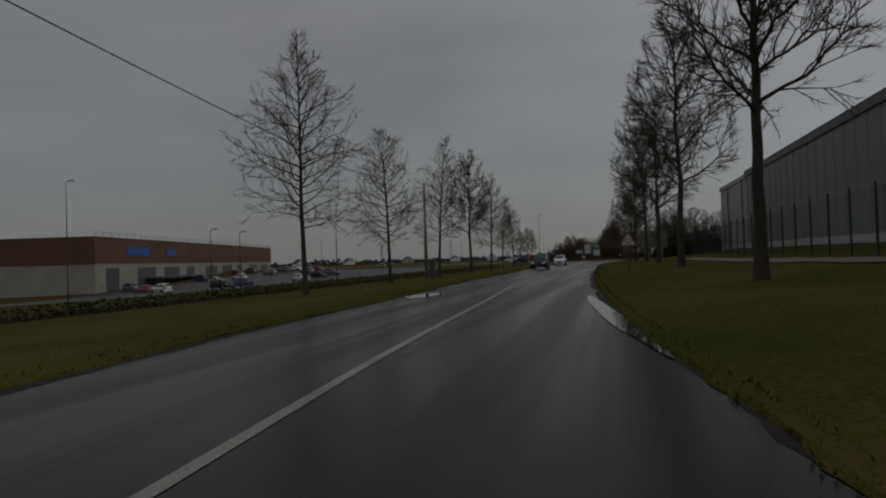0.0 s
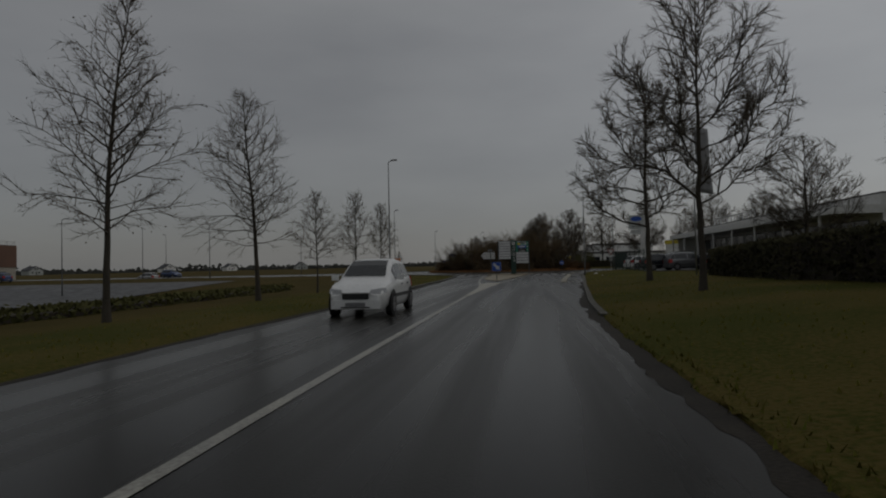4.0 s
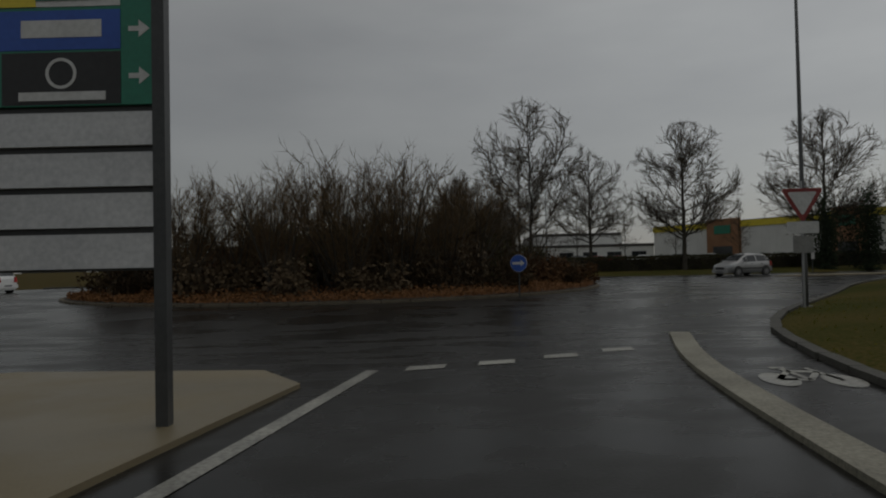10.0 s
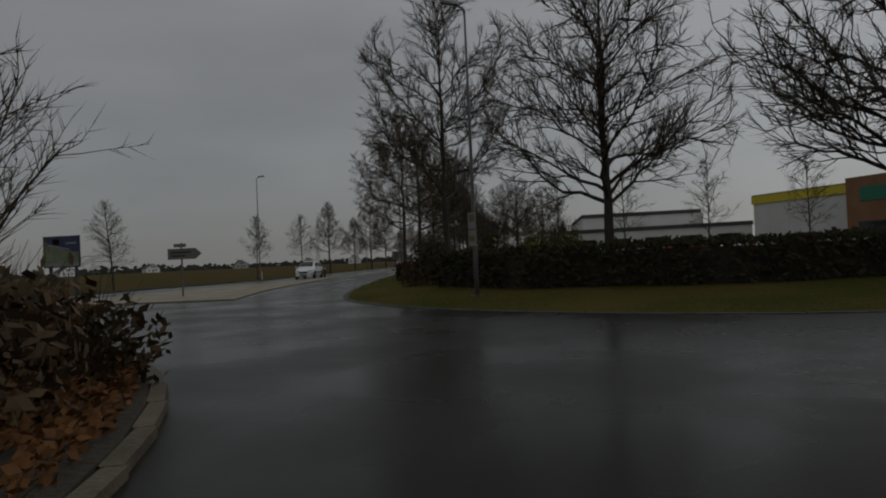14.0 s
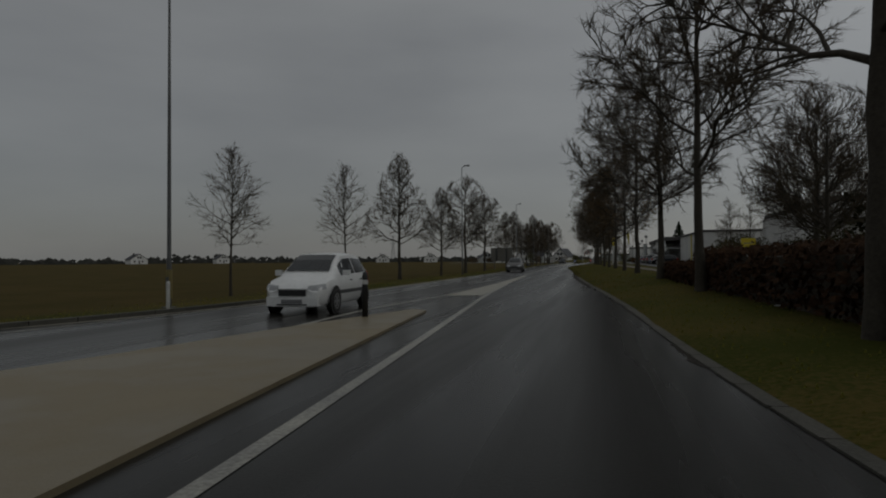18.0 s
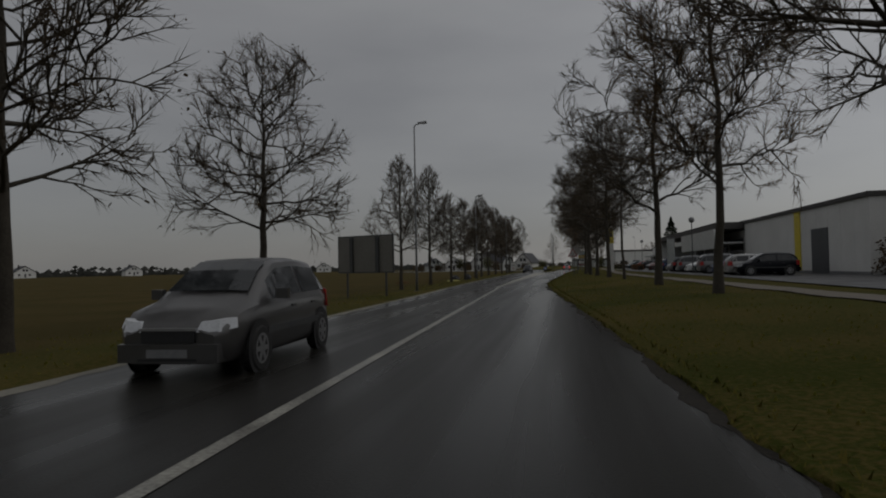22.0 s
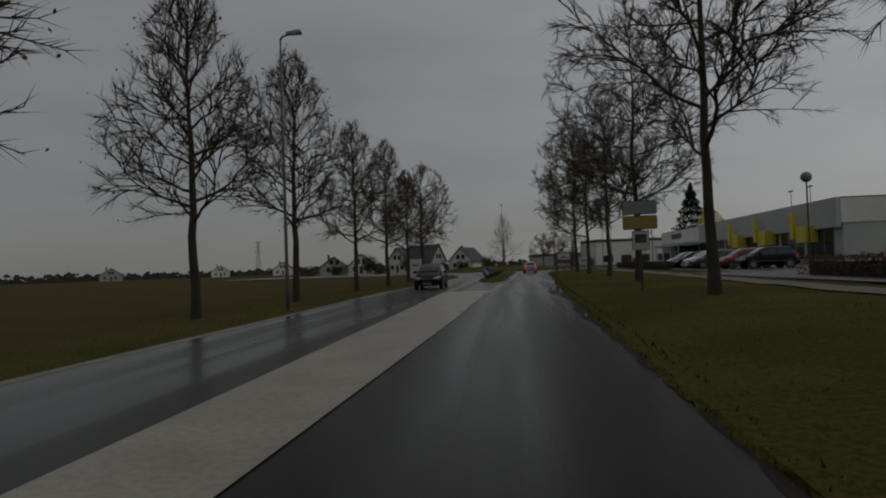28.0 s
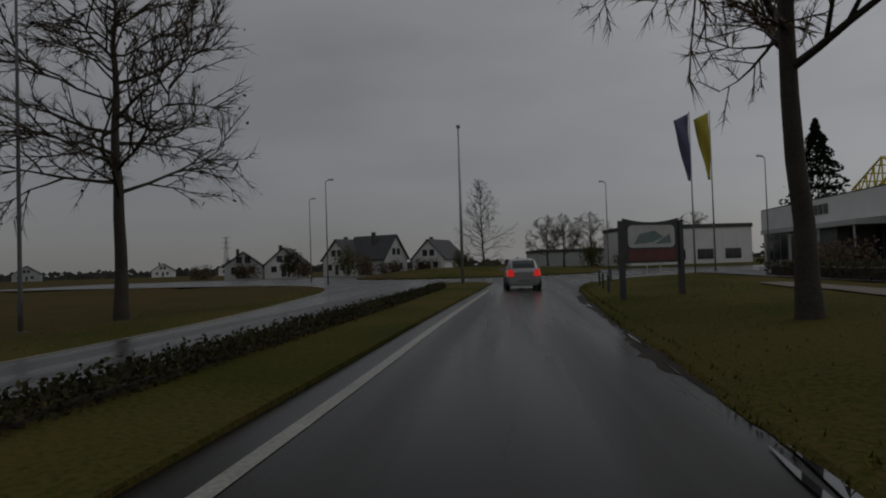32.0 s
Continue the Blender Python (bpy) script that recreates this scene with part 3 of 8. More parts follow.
g.face([(-2.15, 125, Z), (-0.8, 125.3, Z), (-1.38, 135.8, Z), (-1.8, 143, Z), (-2.15, 150.5, Z), (-2.49, 153.9, Z), (-2.66, 153.8, Z), (-2.52, 150.4, Z), (-2.29, 143, Z), (-2.1, 136, Z)])
Z = 0.011
band = [(-4.5, 198, 0.12), (-4.55, 206, 0.3), (-4.64, 216, 0.5), (-4.61, 227, 0.78), (-4.55, 242, 1.25), (-4.4, 257, 1.8), (-4.4, 270, 2.2)]
for (x, y, w), (x1, y1, w1) in zip(band, band[1:]):
    g.face([(x - w / 2, y, Z), (x + w / 2, y, Z), (x1 + w1 / 2, y1, Z), (x1 - w1 / 2, y1, Z)])
g.face([(-5.5, 270, Z), (-3.3, 270, Z), (-3.25, 274, Z), (-5.3, 273.2, Z)])
marking("median_band", g, "worn cream painted median band on the road", OLDPAINT)
painted("median_hatching", "slanting worn cream bars on the median", "slanting_bar", [[(-5.25, y - 0.35, Z), (-3.1, y + 0.75, Z), (-3.1, y + 1.3, Z), (-5.2, y + 0.15, Z)] for y in (276.2, 280, 284.2, 287.6)], OLDPAINT)
Z = 0.006


def bike_mark(x, y, turn):
    g = Geo()
    for s in (-0.36, 0.36):
        g.disc((s, 0, Z), 0.22, 18, inner=0.0)
    for a, b in (((-0.36, 0), (-0.1, 0.3)), ((-0.1, 0.3), (0.25, 0.3)), ((0.25, 0.3), (0, 0)), ((0, 0), (-0.1, 0.3)), ((0, 0), (-0.36, 0)), ((0.25, 0.3), (0.36, 0)), ((0.25, 0.3), (0.2, 0.45)), ((-0.1, 0.3), (-0.16, 0.42)), ((-0.26, 0.43), (-0.06, 0.43))):
        g.strip([a, b], 0.07, Z)
    ob = marking("bicycle_marking", g, "white bicycle symbol painted on the cycle lane")
    ob.matrix_world = pose(x, y, 0, 0, 0, turn) @ Matrix.Diagonal((0.85, 1.7, 1, 1))


for x, y, turn in ((6.05, 2.6, -4), (7.6, 22, -5), (9.3, 36.9, -12)):
    bike_mark(x, y, turn)


# ---- islands, kerbs, paths ----
def slab(name, outline, lo, hi, material, label, category="traffic island"):
    g = Geo()
    g.prism(outline, lo, hi)
    return tagged(part(name, g, material), label, category, kind="structure")


slab("splitter_island", [(0.2, 9.2), (0.45, 8.2), (0.9, 8.1), (1.35, 12.1), (1.65, 15.3), (2.15, 20), (2.85, 29.2), (2.6, 29.9), (-0.85, 30.2), (-0.8, 18.1), (-0.45, 12)], -0.05, 0.045, BEIGE, "flat beige gravel traffic island")
slab("sign_island", [(0, 33), (3.1, 32.5), (3.95, 37), (3.3, 37.9), (0.2, 38.1), (-1.7, 37.4), (-1.5, 34)], -0.05, 0.05, BEIGE, "beige gravel traffic island with a sign board")
slab("north_island", [(3.6, 88.2), (1.9, 95), (0.9, 101.3), (0.2, 108), (-0.85, 118), (-1.3, 118.3), (-2.2, 114.6), (-3.2, 109.2), (-4.5, 104), (-5.6, 97), (-6.5, 89.6), (-1.5, 88)], -0.05, 0.05, BEIGE, "long beige gravel traffic island")
slab("east_island", [(26, 70.6), (28, 69.6), (34, 71), (36, 72.4), (34, 73), (28, 72)], -0.05, 0.06, BEIGE, "pale gravel traffic island at the side road")
slab("grass_median", smooth_line([(-3.4, 287.5), (-2.75, 291), (-2.4, 304), (-2.2, 313), (-1.6, 330), (-1.3, 342), (-6, 344), (-4.95, 332), (-4.85, 313), (-4.95, 304), (-4.85, 292), (-3.4, 287.5)], 1), -0.05, 0.06, GRASS, "narrow grass median between the lanes", "median")

stone = Geo()
stone.prism([(-0.49, -0.09), (0.49, -0.09), (0.49, 0.06), (0.46, 0.09), (-0.46, 0.09), (-0.49, 0.06)], -0.1, 0.11)
STONE_MESH = stone.mesh("kerb_stone", KERB)
pale = Geo()
pale.prism([(-0.49, -0.08), (0.49, -0.08), (0.49, 0.06), (0.46, 0.08), (-0.46, 0.08), (-0.49, 0.06)], -0.1, 0.085)
PALE_MESH = pale.mesh("kerb_stone", ISLEKERB)


def kerb(name, line, label, mesh=STONE_MESH, lift=0.0):
    base = thing(name, label, "kerb", kind="structure")
    for x, y, a in resample(line, 1.0):
        s = part("kerb_stone", mesh, None, base)
        s.matrix_world = pose(x, y, lift, 0, 0, a)


def ring_line(x, y, r, n=80):
    return [(x + r * math.cos(2 * math.pi * i / n), y + r * math.sin(2 * math.pi * i / n)) for i in range(n + 1)]


kerb("kerb_south_east", [p for p in KERB_SE if -24 <= p[1] <= 66 and p[0] < 32], "weathered grey concrete kerb along wet grass", lift=-0.03)
kerb("kerb_south_west", [p for p in KERB_SW if -22 <= p[1] <= 47 and p[0] > -20], "weathered grey concrete kerb along grass")
kerb("kerb_north_east", [p for p in KERB_NE if p[0] < 32 and p[1] <= 150], "dirty wet low concrete kerb along the verge", lift=-0.09)
kerb("kerb_north_west", [p for p in KERB_NW if p[0] > -24 and p[1] <= 122], "weathered grey concrete kerb along the far verge")
kerb("kerb_island", ring_line(*RING), "low mossy concrete kerb round the planted island", PALE_MESH)


def bar(name, line, width, hi, material, label):
    g = Geo()
    g.strip(smooth_line(line), width, -0.05, hi)
    return tagged(part(name, g, material), label, "kerb", kind="structure")


bar("cycle_separator", [(5.3, 1.5), (5.5, 5.7), (6.05, 12), (6.5, 17), (7.15, 25), (7.45, 29.3)], 0.4, 0.055, PALEKERB, "low pale concrete separator of a cycle lane")
bar("cycle_separator_far", [(7.95, 32.7), (8.27, 36), (8.62, 38.3), (9.4, 41)], 0.32, 0.055, PALEKERB, "low curved pale concrete separator of a cycle lane")


def path_strip(name, line, width, label, material=PATH_GRIT):
    g = Geo()
    pts = resample(smooth_line(line), 1.5)
    pl = [(x, y) for x, y, _ in pts]
    g.strip(pl, width, 0)
    v = np.array(g.v)
    v[:, 2] = land(v[:, 0], v[:, 1]) + 0.04
    g.v = [tuple(p) for p in v]
    return tagged(part(name, g, material), label, "path", kind="structure")


path_strip("footpath_south", [(17, -112), (14, -95), (12.6, -80), (12, -60)], 1.2, "worn gravelly footpath across the verge")
path_strip("worn_track", [(9.4, 33.4), (10.2, 35.0), (11.1, 36.1), (11.9, 38.0), (12.3, 39.4)], 0.26, "bare worn track across the corner of the verge", mat("trodden_earth", (0.075, 0.068, 0.035), (0.12, 0.11, 0.075), rough=0.95, scale=1.6, fine=18, bump=0.6, spec=0.05))
path_strip("footpath_north", [(9.5, 120), (8.2, 150), (7.2, 174), (6.2, 200), (5.3, 224), (6.2, 250), (7.4, 274), (8.2, 300), (9, 322)], 1.3, "pale gravel footpath behind the row of trees")


def gutter(name, line, inside, label, seed, material=None):
    """An uneven wet band of dirt and rotten leaves along a road edge."""
    r, g = random.Random(seed), Geo()
    pts = resample(line, 0.3)
    w = 0.18
    rows = []
    for x, y, a in pts:
        w = min(max(w + r.gauss(0, 0.035), 0.06), 0.3 if material else 0.38)
        nx_, ny_ = -math.sin(radians(a)) * inside, math.cos(radians(a)) * inside
        rows.append(((x + nx_ * 0.02, y + ny_ * 0.02), (x + nx_ * (w + r.gauss(0, 0.02)), y + ny_ * w)))
    for (a, b), (c, d) in zip(rows, rows[1:]):
        g.face([(*a, 0.012), (*b, 0.003), (*d, 0.003), (*c, 0.012)])
    tagged(part(name, g, material or DIRT), label, "dirt", kind="stuff")


gutter("gutter_dirt", [p for p in KERB_NE if 96 <= p[1] <= 336], 1, "dark wet dirt and leaves in the gutter", 1)
gutter("gutter_dirt", [p for p in KERB_SE if -125 <= p[1] <= 30], 1, "dark wet dirt along the grass edge", 2)
gutter("gutter_dirt", [p for p in KERB_SW if -125 <= p[1] <= 26], -1, "dark wet dirt along the grass edge", 3)
gutter("gutter_dirt", [p for p in KERB_NW if 112 <= p[1] <= 330], -1, "pale worn grit along the field edge", 4, EDGE_GRIT)


def lot(name, x0, y0, x1, y1, label):
    g = Geo()
    for xa, xb in zip(np.linspace(x0, x1, 7), np.linspace(x0, x1, 7)[1:]):
        for ya, yb in zip(np.linspace(y0, y1, 13), np.linspace(y0, y1, 13)[1:]):
            q = [(xa, ya), (xb, ya), (xb, yb), (xa, yb)]
            g.face([(x, y, height(x, y) + 0.05) for x, y in q])
    return tagged(part(name, g, LOT), label, "car park", kind="structure")


lot("car_park_garage", 9.5, 152, 21, 226, "wet grey asphalt car park behind the trees")
lot("car_park_workshop", 8.8, 226, 17.6, 282, "wet grey asphalt forecourt with parked cars")
lot("car_park_retail", 11.5, 282, 27.5, 340, "wet grey asphalt forecourt of a shop")
lot("car_park_dealer", 14.6, 18.5, 24, 41, "wet asphalt forecourt of a car dealer")
lot("car_park_store", -88, -60, -36, 42, "large wet asphalt car park before a store")


def puddle(x, y, lx, ly, seed, turn=0):
    r = random.Random(seed)
    g = Geo()
    n = 48
    wob = [r.uniform(0, 6.283) for _ in range(3)]
    rim = [1 + 0.16 * math.sin(2 * a + wob[0]) + 0.1 * math.sin(3 * a + wob[1]) + 0.06 * math.sin(5 * a + wob[2]) for a in (2 * math.pi * i / n for i in range(n))]
    g.face([(lx * math.cos(2 * math.pi * i / n) * rim[i], ly * math.sin(2 * math.pi * i / n) * rim[i], 0) for i in range(n)])
    ob = tagged(part("puddle", g, WATER), "shallow puddle of rain water at the road edge", "puddle", group="puddles")
    ob.matrix_world = pose(x, y, 0.016, 0, 0, turn)


for i, (x, y, lx, ly, turn) in enumerate(((6.12, -103, 0.24, 5.4, 7), (-0.6, -95, 0.5, 1.8, 4), (0.1, -76, 0.35, 0.9, 4), (0.06, 271.6, 0.4, 4.8, -2), (1.28, 294.2, 0.13, 2.6, -5), (1.6, 300.5, 0.1, 2.2, -5))):
    puddle(x, y, lx, ly, i, turn)


def broken_water(name, line, inside, label, seed):
    """Rain water standing in a gutter: a thin strip that breaks and widens."""
    g, rows = Geo(), []
    for x, y, a in resample(line, 0.2):
        nx_, ny_ = -math.sin(radians(a)) * inside, math.cos(radians(a)) * inside
        o = 0.2 + 0.06 * noise.noise((x * 0.3, y * 0.3, seed))
        w = 0.01 + 0.085 * noise.noise((x * 0.5, y * 0.4, seed + 7)) + 0.02 * noise.noise((x, y * 1.3, seed + 11))
        rows.append(((x + nx_ * o, y + ny_ * o), (x + nx_ * (o + w), y + ny_ * (o + w)), w))
    for (a, b, w1), (c, d, w2) in zip(rows, rows[1:]):
        if min(w1, w2) > 0.012:
            g.face([(*a, 0.016), (*b, 0.016), (*d, 0.016), (*c, 0.016)])
    tagged(part(name, g, WATER), label, "puddle", kind="stuff")


broken_water("gutter_water", [p for p in KERB_NE if 255 <= p[1] <= 330], 1, "broken strips of rain water in the gutter", 1)


def turf_edge(name, line, inside, label, seed):
    """The ragged lip of turf that creeps over the edge of the road, with its blades."""
    r, g, blades, rows = random.Random(seed), Geo(), Geo(), []
    for x, y, a in resample(line, 0.18):
        nx_, ny_ = -math.sin(radians(a)) * inside, math.cos(radians(a)) * inside
        w = 0.06 + 0.1 * noise.noise((x * 0.4, y * 0.45, seed)) + 0.07 * noise.noise((x, y * 1.7, seed + 5)) + r.gauss(0, 0.012)
        w = max(w, -0.02)
        xo, yo = x - nx_ * 0.3, y - ny_ * 0.3
        zo = 0.087
        rows.append(((xo, yo, zo), (x, y, max(zo * 0.6, 0.045)), (x + nx_ * w, y + ny_ * w, 0.008)))
        for k in range(7):
            o = r.uniform(-0.22, w + 0.03)
            s = r.uniform(-0.09, 0.09)
            px_, py_ = x + nx_ * o - ny_ * s, y + ny_ * o + nx_ * s
            zb = zo if o < -0.1 else 0.02
            h, q, e = r.uniform(0.03, 0.085), r.uniform(0, 6.283), r.uniform(0.008, 0.018)
            c, d = math.cos(q), math.sin(q)
            blades.face([(px_ - e * d, py_ + e * c, zb), (px_ + e * d, py_ - e * c, zb), (px_ + h * 0.7 * c, py_ + h * 0.7 * d, zb + h)])
    for (a, b, c), (d, e, f) in zip(rows, rows[1:]):
        g.face([a, b, e, d])
        g.face([b, c, f, e])
    tagged(part(name, g, GRASS), label, "grass", kind="stuff")
    tagged(part("grass_blades", blades, EDGEBLADE), "stray blades of grass along the road edge", "grass", kind="stuff")


turf_edge("turf_edge", [p for p in KERB_NE if 150 <= p[1] <= 336], 1, "ragged turf creeping over the asphalt edge", 1)
turf_edge("turf_edge", [p for p in KERB_SE if -125 <= p[1] <= -24], 1, "ragged turf creeping over the asphalt edge", 2)
turf_edge("turf_edge", [p for p in KERB_SW if -125 <= p[1] <= -30], -1, "ragged turf creeping over the asphalt edge", 3)


# ---- trees ----
def path3(r, p, d, length, n, wob, up):
    """A bent line of n steps that leans up (or down) as it goes."""
    pts, p, d = [Vector(p)], Vector(p), Vector(d).normalized()
    for _ in range(n):
        d = (d + Vector((r.gauss(0, wob), r.gauss(0, wob), r.gauss(0, wob) + up))).normalized()
        p = p + d * (length / n)
        pts.append(p)
    return pts


def on(pts, k):
    """Place and heading at the share k of a line."""
    s = min(k, 0.999) * (len(pts) - 1)
    i = int(s)
    return pts[i].lerp(pts[i + 1], s - i), (pts[i + 1] - pts[i]).normalized()


def fork(r, d, spread):
    """A heading turned away from d by about spread degrees, any way round."""
    a = r.uniform(0, 2 * math.pi)
    s = d.orthogonal().normalized()
    s = s * math.cos(a) + d.cross(s) * math.sin(a)
    k = radians(spread * r.uniform(0.7, 1.3))
    return d * math.cos(k) + s * math.sin(k)


def taper(a, b, n):
    return [a + (b - a) * i / (n - 1) for i in range(n)]


def cone(geo, pts, r):
    """A pointed twig, a thin folded blade."""
    a, b = pts[0], pts[-1]
    d = (b - a).normalized()
    s = d.orthogonal().normalized() * r
    u = d.cross(s)
    n = len(geo.v)
    geo.v += [tuple(a + s + u * 0.4), tuple(a - u * 0.8), tuple(a - s + u * 0.4), tuple(b)]
    geo.f += [(n, n + 1, n + 3), (n + 1, n + 2, n + 3)]


def leader_tree(seed, tall, clear, wide, count, lift0=18, lift1=58, shape=0.8, trunk=0.13, leaves=0, dense=1.0, even=0.0):
    """A young street tree: one straight leader with rising side branches."""
    r, wood, fine, leaf = random.Random(seed), Geo(), Geo(), Geo()
    stem = path3(r, (0, 0, -0.3), (0, 0, 1), tall * 0.97, 12, 0.018, 0.02)
    wood.tube(stem, [trunk * (1 - 0.93 * (i / 12) ** 0.85) * (1.35 if i == 0 else 1) for i in range(13)], 8)
    for i in range(count):
        u = (i + r.random() * 0.6) / count
        p, _ = on(stem, (clear + (tall - clear) * u * 0.98) / tall)
        az, el = i * 2.4 + r.uniform(-0.5, 0.5), radians(lift0 + (lift1 - lift0) * u + r.uniform(-9, 9))
        size = wide * max(0.1, (1 - u) ** shape) * (0.62 + 0.38 * min(1, u * 4)) * r.uniform(0.72 + even, 1.15 - even * 0.6)
        limb = path3(r, p, (math.cos(az) * math.cos(el), math.sin(az) * math.cos(el), math.sin(el)), size, 6, 0.15, 0.05)
        thick = 0.01 + 0.0105 * size
        wood.tube(limb, taper(thick, 0.006, 7), 4)
        subs = max(2, int(size * 2.6 * dense))
        for j in range(subs):
            k = 0.22 + 0.76 * (j + r.random()) / subs
            q, d = on(limb, k)
            sub = path3(r, q, fork(r, d, 42), size * (0.42 - 0.22 * k) * r.uniform(0.8, 1.3) + 0.3, 2, 0.12, 0.05)
            fine.tube(sub, taper(0.014, 0.007, 3), 3)
            for _ in range(8):
                q2, d2 = on(sub, r.uniform(0.3, 1))
                tip = path3(r, q2, fork(r, d2, 38), r.uniform(0.25, 0.6), 1, 0.1, 0.03)
                cone(fine, tip, 0.0085)
                if leaves and r.random() < leaves:
                    e = tip[-1]
                    a, b = Vector((r.gauss(0, 0.03), r.gauss(0, 0.03), r.gauss(0, 0.03))), Vector((r.gauss(0, 0.03), r.gauss(0, 0.03), -0.04))
                    leaf.face([e, e + a, e + a + b, e + b])
    return wood, fine, leaf


def bent(r, p, q, n, kink, bow=0.0):
    """A crooked line from p to q; bow above 0 goes out first and then up."""
    p, q = Vector(p), Vector(q)
    size = (q - p).length
    mid = p.lerp(q, 0.5) + Vector(((q.x - p.x) * bow, (q.y - p.y) * bow, -(q.z - p.z) * bow))
    off, pts = Vector((0, 0, 0)), []
    for i in range(n + 1):
        t = i / n
        off = off * 0.75 + Vector((r.gauss(0, 1), r.gauss(0, 1), r.gauss(0, 1))) * (kink * size / n)
        pts.append(p * (1 - t) ** 2 + mid * (2 * t * (1 - t)) + q * t * t + off * math.sin(math.pi * min(t, 0.8)))
    return pts


def crown_tree(seed, tall, clear, radius, limbs, trunk, peak=0.4, low=0.7, top=2.0, rise=(0.16, 0.42), kink=0.24, twigs=9, leaves=0.0, lean=0.0, bow=0.16, gather=1.15, tip_round=0.55, lift=0.16):
    """A street tree: crooked limbs from a central stem fill a rounded crown that is widest at the share peak of its height."""
    r, wood, fine, leaf = random.Random(seed), Geo(), Geo(), Geo()
    z0 = clear * 0.82

    def env(z):
        u = (z - z0) / (tall - z0)
        if u < peak:
            return radius * (low + (1 - low) * (1 - ((peak - max(u, 0)) / peak) ** 2))
        return radius * max(0.0, 1 - (min(u, 1) - peak) ** top / (1 - peak) ** top) ** tip_round

    def kept(p):
        """Pulled back into the crown."""
        w, e = math.hypot(p.x, p.y), env(p.z) * r.uniform(0.94, 1.14) + 0.2
        z = min(p.z, tall * r.uniform(0.98, 1.04))
        return Vector((p.x * e / w, p.y * e / w, z)) if w > e else Vector((p.x, p.y, z))

    stem = bent(r, (0, 0, -0.35), (lean * tall, 0, tall * 0.93), 14, 0.055)
    wood.tube(stem, [trunk * (1.45 if i == 0 else 1.08 if i == 1 else max(0.06, 1.02 - 0.98 * (i / 14) ** 1.15)) for i in range(15)], 10)
    mains = []
    for i in range(limbs):
        u = (i + r.random() * 0.7) / limbs
        zs = clear + (tall * 0.86 - clear) * u ** gather
        p, _ = on(stem, (zs + 0.35) / (tall * 0.93 + 0.35))
        az = i * 2.4 + r.uniform(-0.45, 0.45)
        zt = min(zs + (tall - clear) * r.uniform(*rise) * (1 - 0.45 * u), tall * 0.985)
        w = env(zt) * r.uniform(0.84, 1.02)
        q = Vector((p.x + w * math.cos(az), p.y + w * math.sin(az), zt))
        mains.append((bent(r, p, q, 9, kink, bow + r.uniform(-0.1, 0.1)), (q - p).length, trunk * (0.46 - 0.3 * u) * r.uniform(0.75, 1.1)))
    mains.append((stem[8:], tall * 0.4, 0))
    for limb, size, thick in mains:
        if thick:
            wood.tube(limb, [max(0.008, thick * (1 - 0.86 * (k / 9) ** 0.75)) for k in range(10)], 6)
        n = max(4, int(size * 3.5))
        for j in range(n):
            k = 0.14 + 0.85 * (j + r.random()) / n
            p, d = on(limb, k)
            s = (0.5 + 0.3 * size * (1 - 0.75 * k)) * r.uniform(0.7, 1.3)
            sub = bent(r, p, kept(p + (fork(r, d, 42) + Vector((p.x, p.y, 0)).normalized() * 0.25 + Vector((0, 0, lift))).normalized() * s), 4, 0.14)
            wood.tube(sub, taper(0.015 + 0.011 * s, 0.007, 5), 4)
            for _ in range(max(3, int(s * 4.0))):
                q, d2 = on(sub, r.uniform(0.2, 1))
                lat = [q, kept(q + (fork(r, d2, 36) + Vector((0, 0, lift * 0.7))).normalized() * r.uniform(0.4, 1.0))]
                if (lat[1] - lat[0]).length < 0.05:
                    continue
                fine.tube(lat, (0.015, 0.008), 3)
                for _ in range(twigs):
                    q3, d3 = on(lat, r.uniform(0.2, 1))
                    tip = q3 + fork(r, d3, 32) * r.uniform(0.2, 0.5)
                    cone(fine, (q3, tip), 0.008)
                    if leaves and r.random() < leaves:
                        a, b = Vector((r.gauss(0, 0.03), r.gauss(0, 0.03), r.gauss(0, 0.03))), Vector((r.gauss(0, 0.03), r.gauss(0, 0.03), -0.04))
                        leaf.face([tip, tip + a, tip + a + b, tip + b])
    return wood, fine, leaf


def shrub_tree(seed, tall, wide, stems, droop=0.0):
    """A thicket of thin stems from one root."""
    r, wood, fine = random.Random(seed), Geo(), Geo()
    for i in range(stems):
        az, el = r.uniform(0, 6.28), radians(r.uniform(58, 86))
        size = tall * r.uniform(0.65, 1.0)
        stem = path3(r, (r.gauss(0, 0.25), r.gauss(0, 0.25), -0.1), (math.cos(az) * math.cos(el) * wide, math.sin(az) * math.cos(el) * wide, math.sin(el)), size, 6, 0.06, 0.01)
        wood.tube(stem, taper(0.05, 0.01, 7), 5)
        for _ in range(int(size * 3)):
            p, d = on(stem, r.uniform(0.25, 1))
            sub = path3(r, p, fork(r, d, 36), r.uniform(0.6, 1.6), 4, 0.1, 0.04 - droop)
            fine.tube(sub, taper(0.012, 0.005, 5), 3)
            for _ in range(7):
                q, d2 = on(sub, r.uniform(0.2, 1))
                cone(fine, path3(r, q, fork(r, d2, 34), r.uniform(0.25, 0.6), 1, 0.1, -droop * 2), 0.009)
    return wood, fine, Geo()


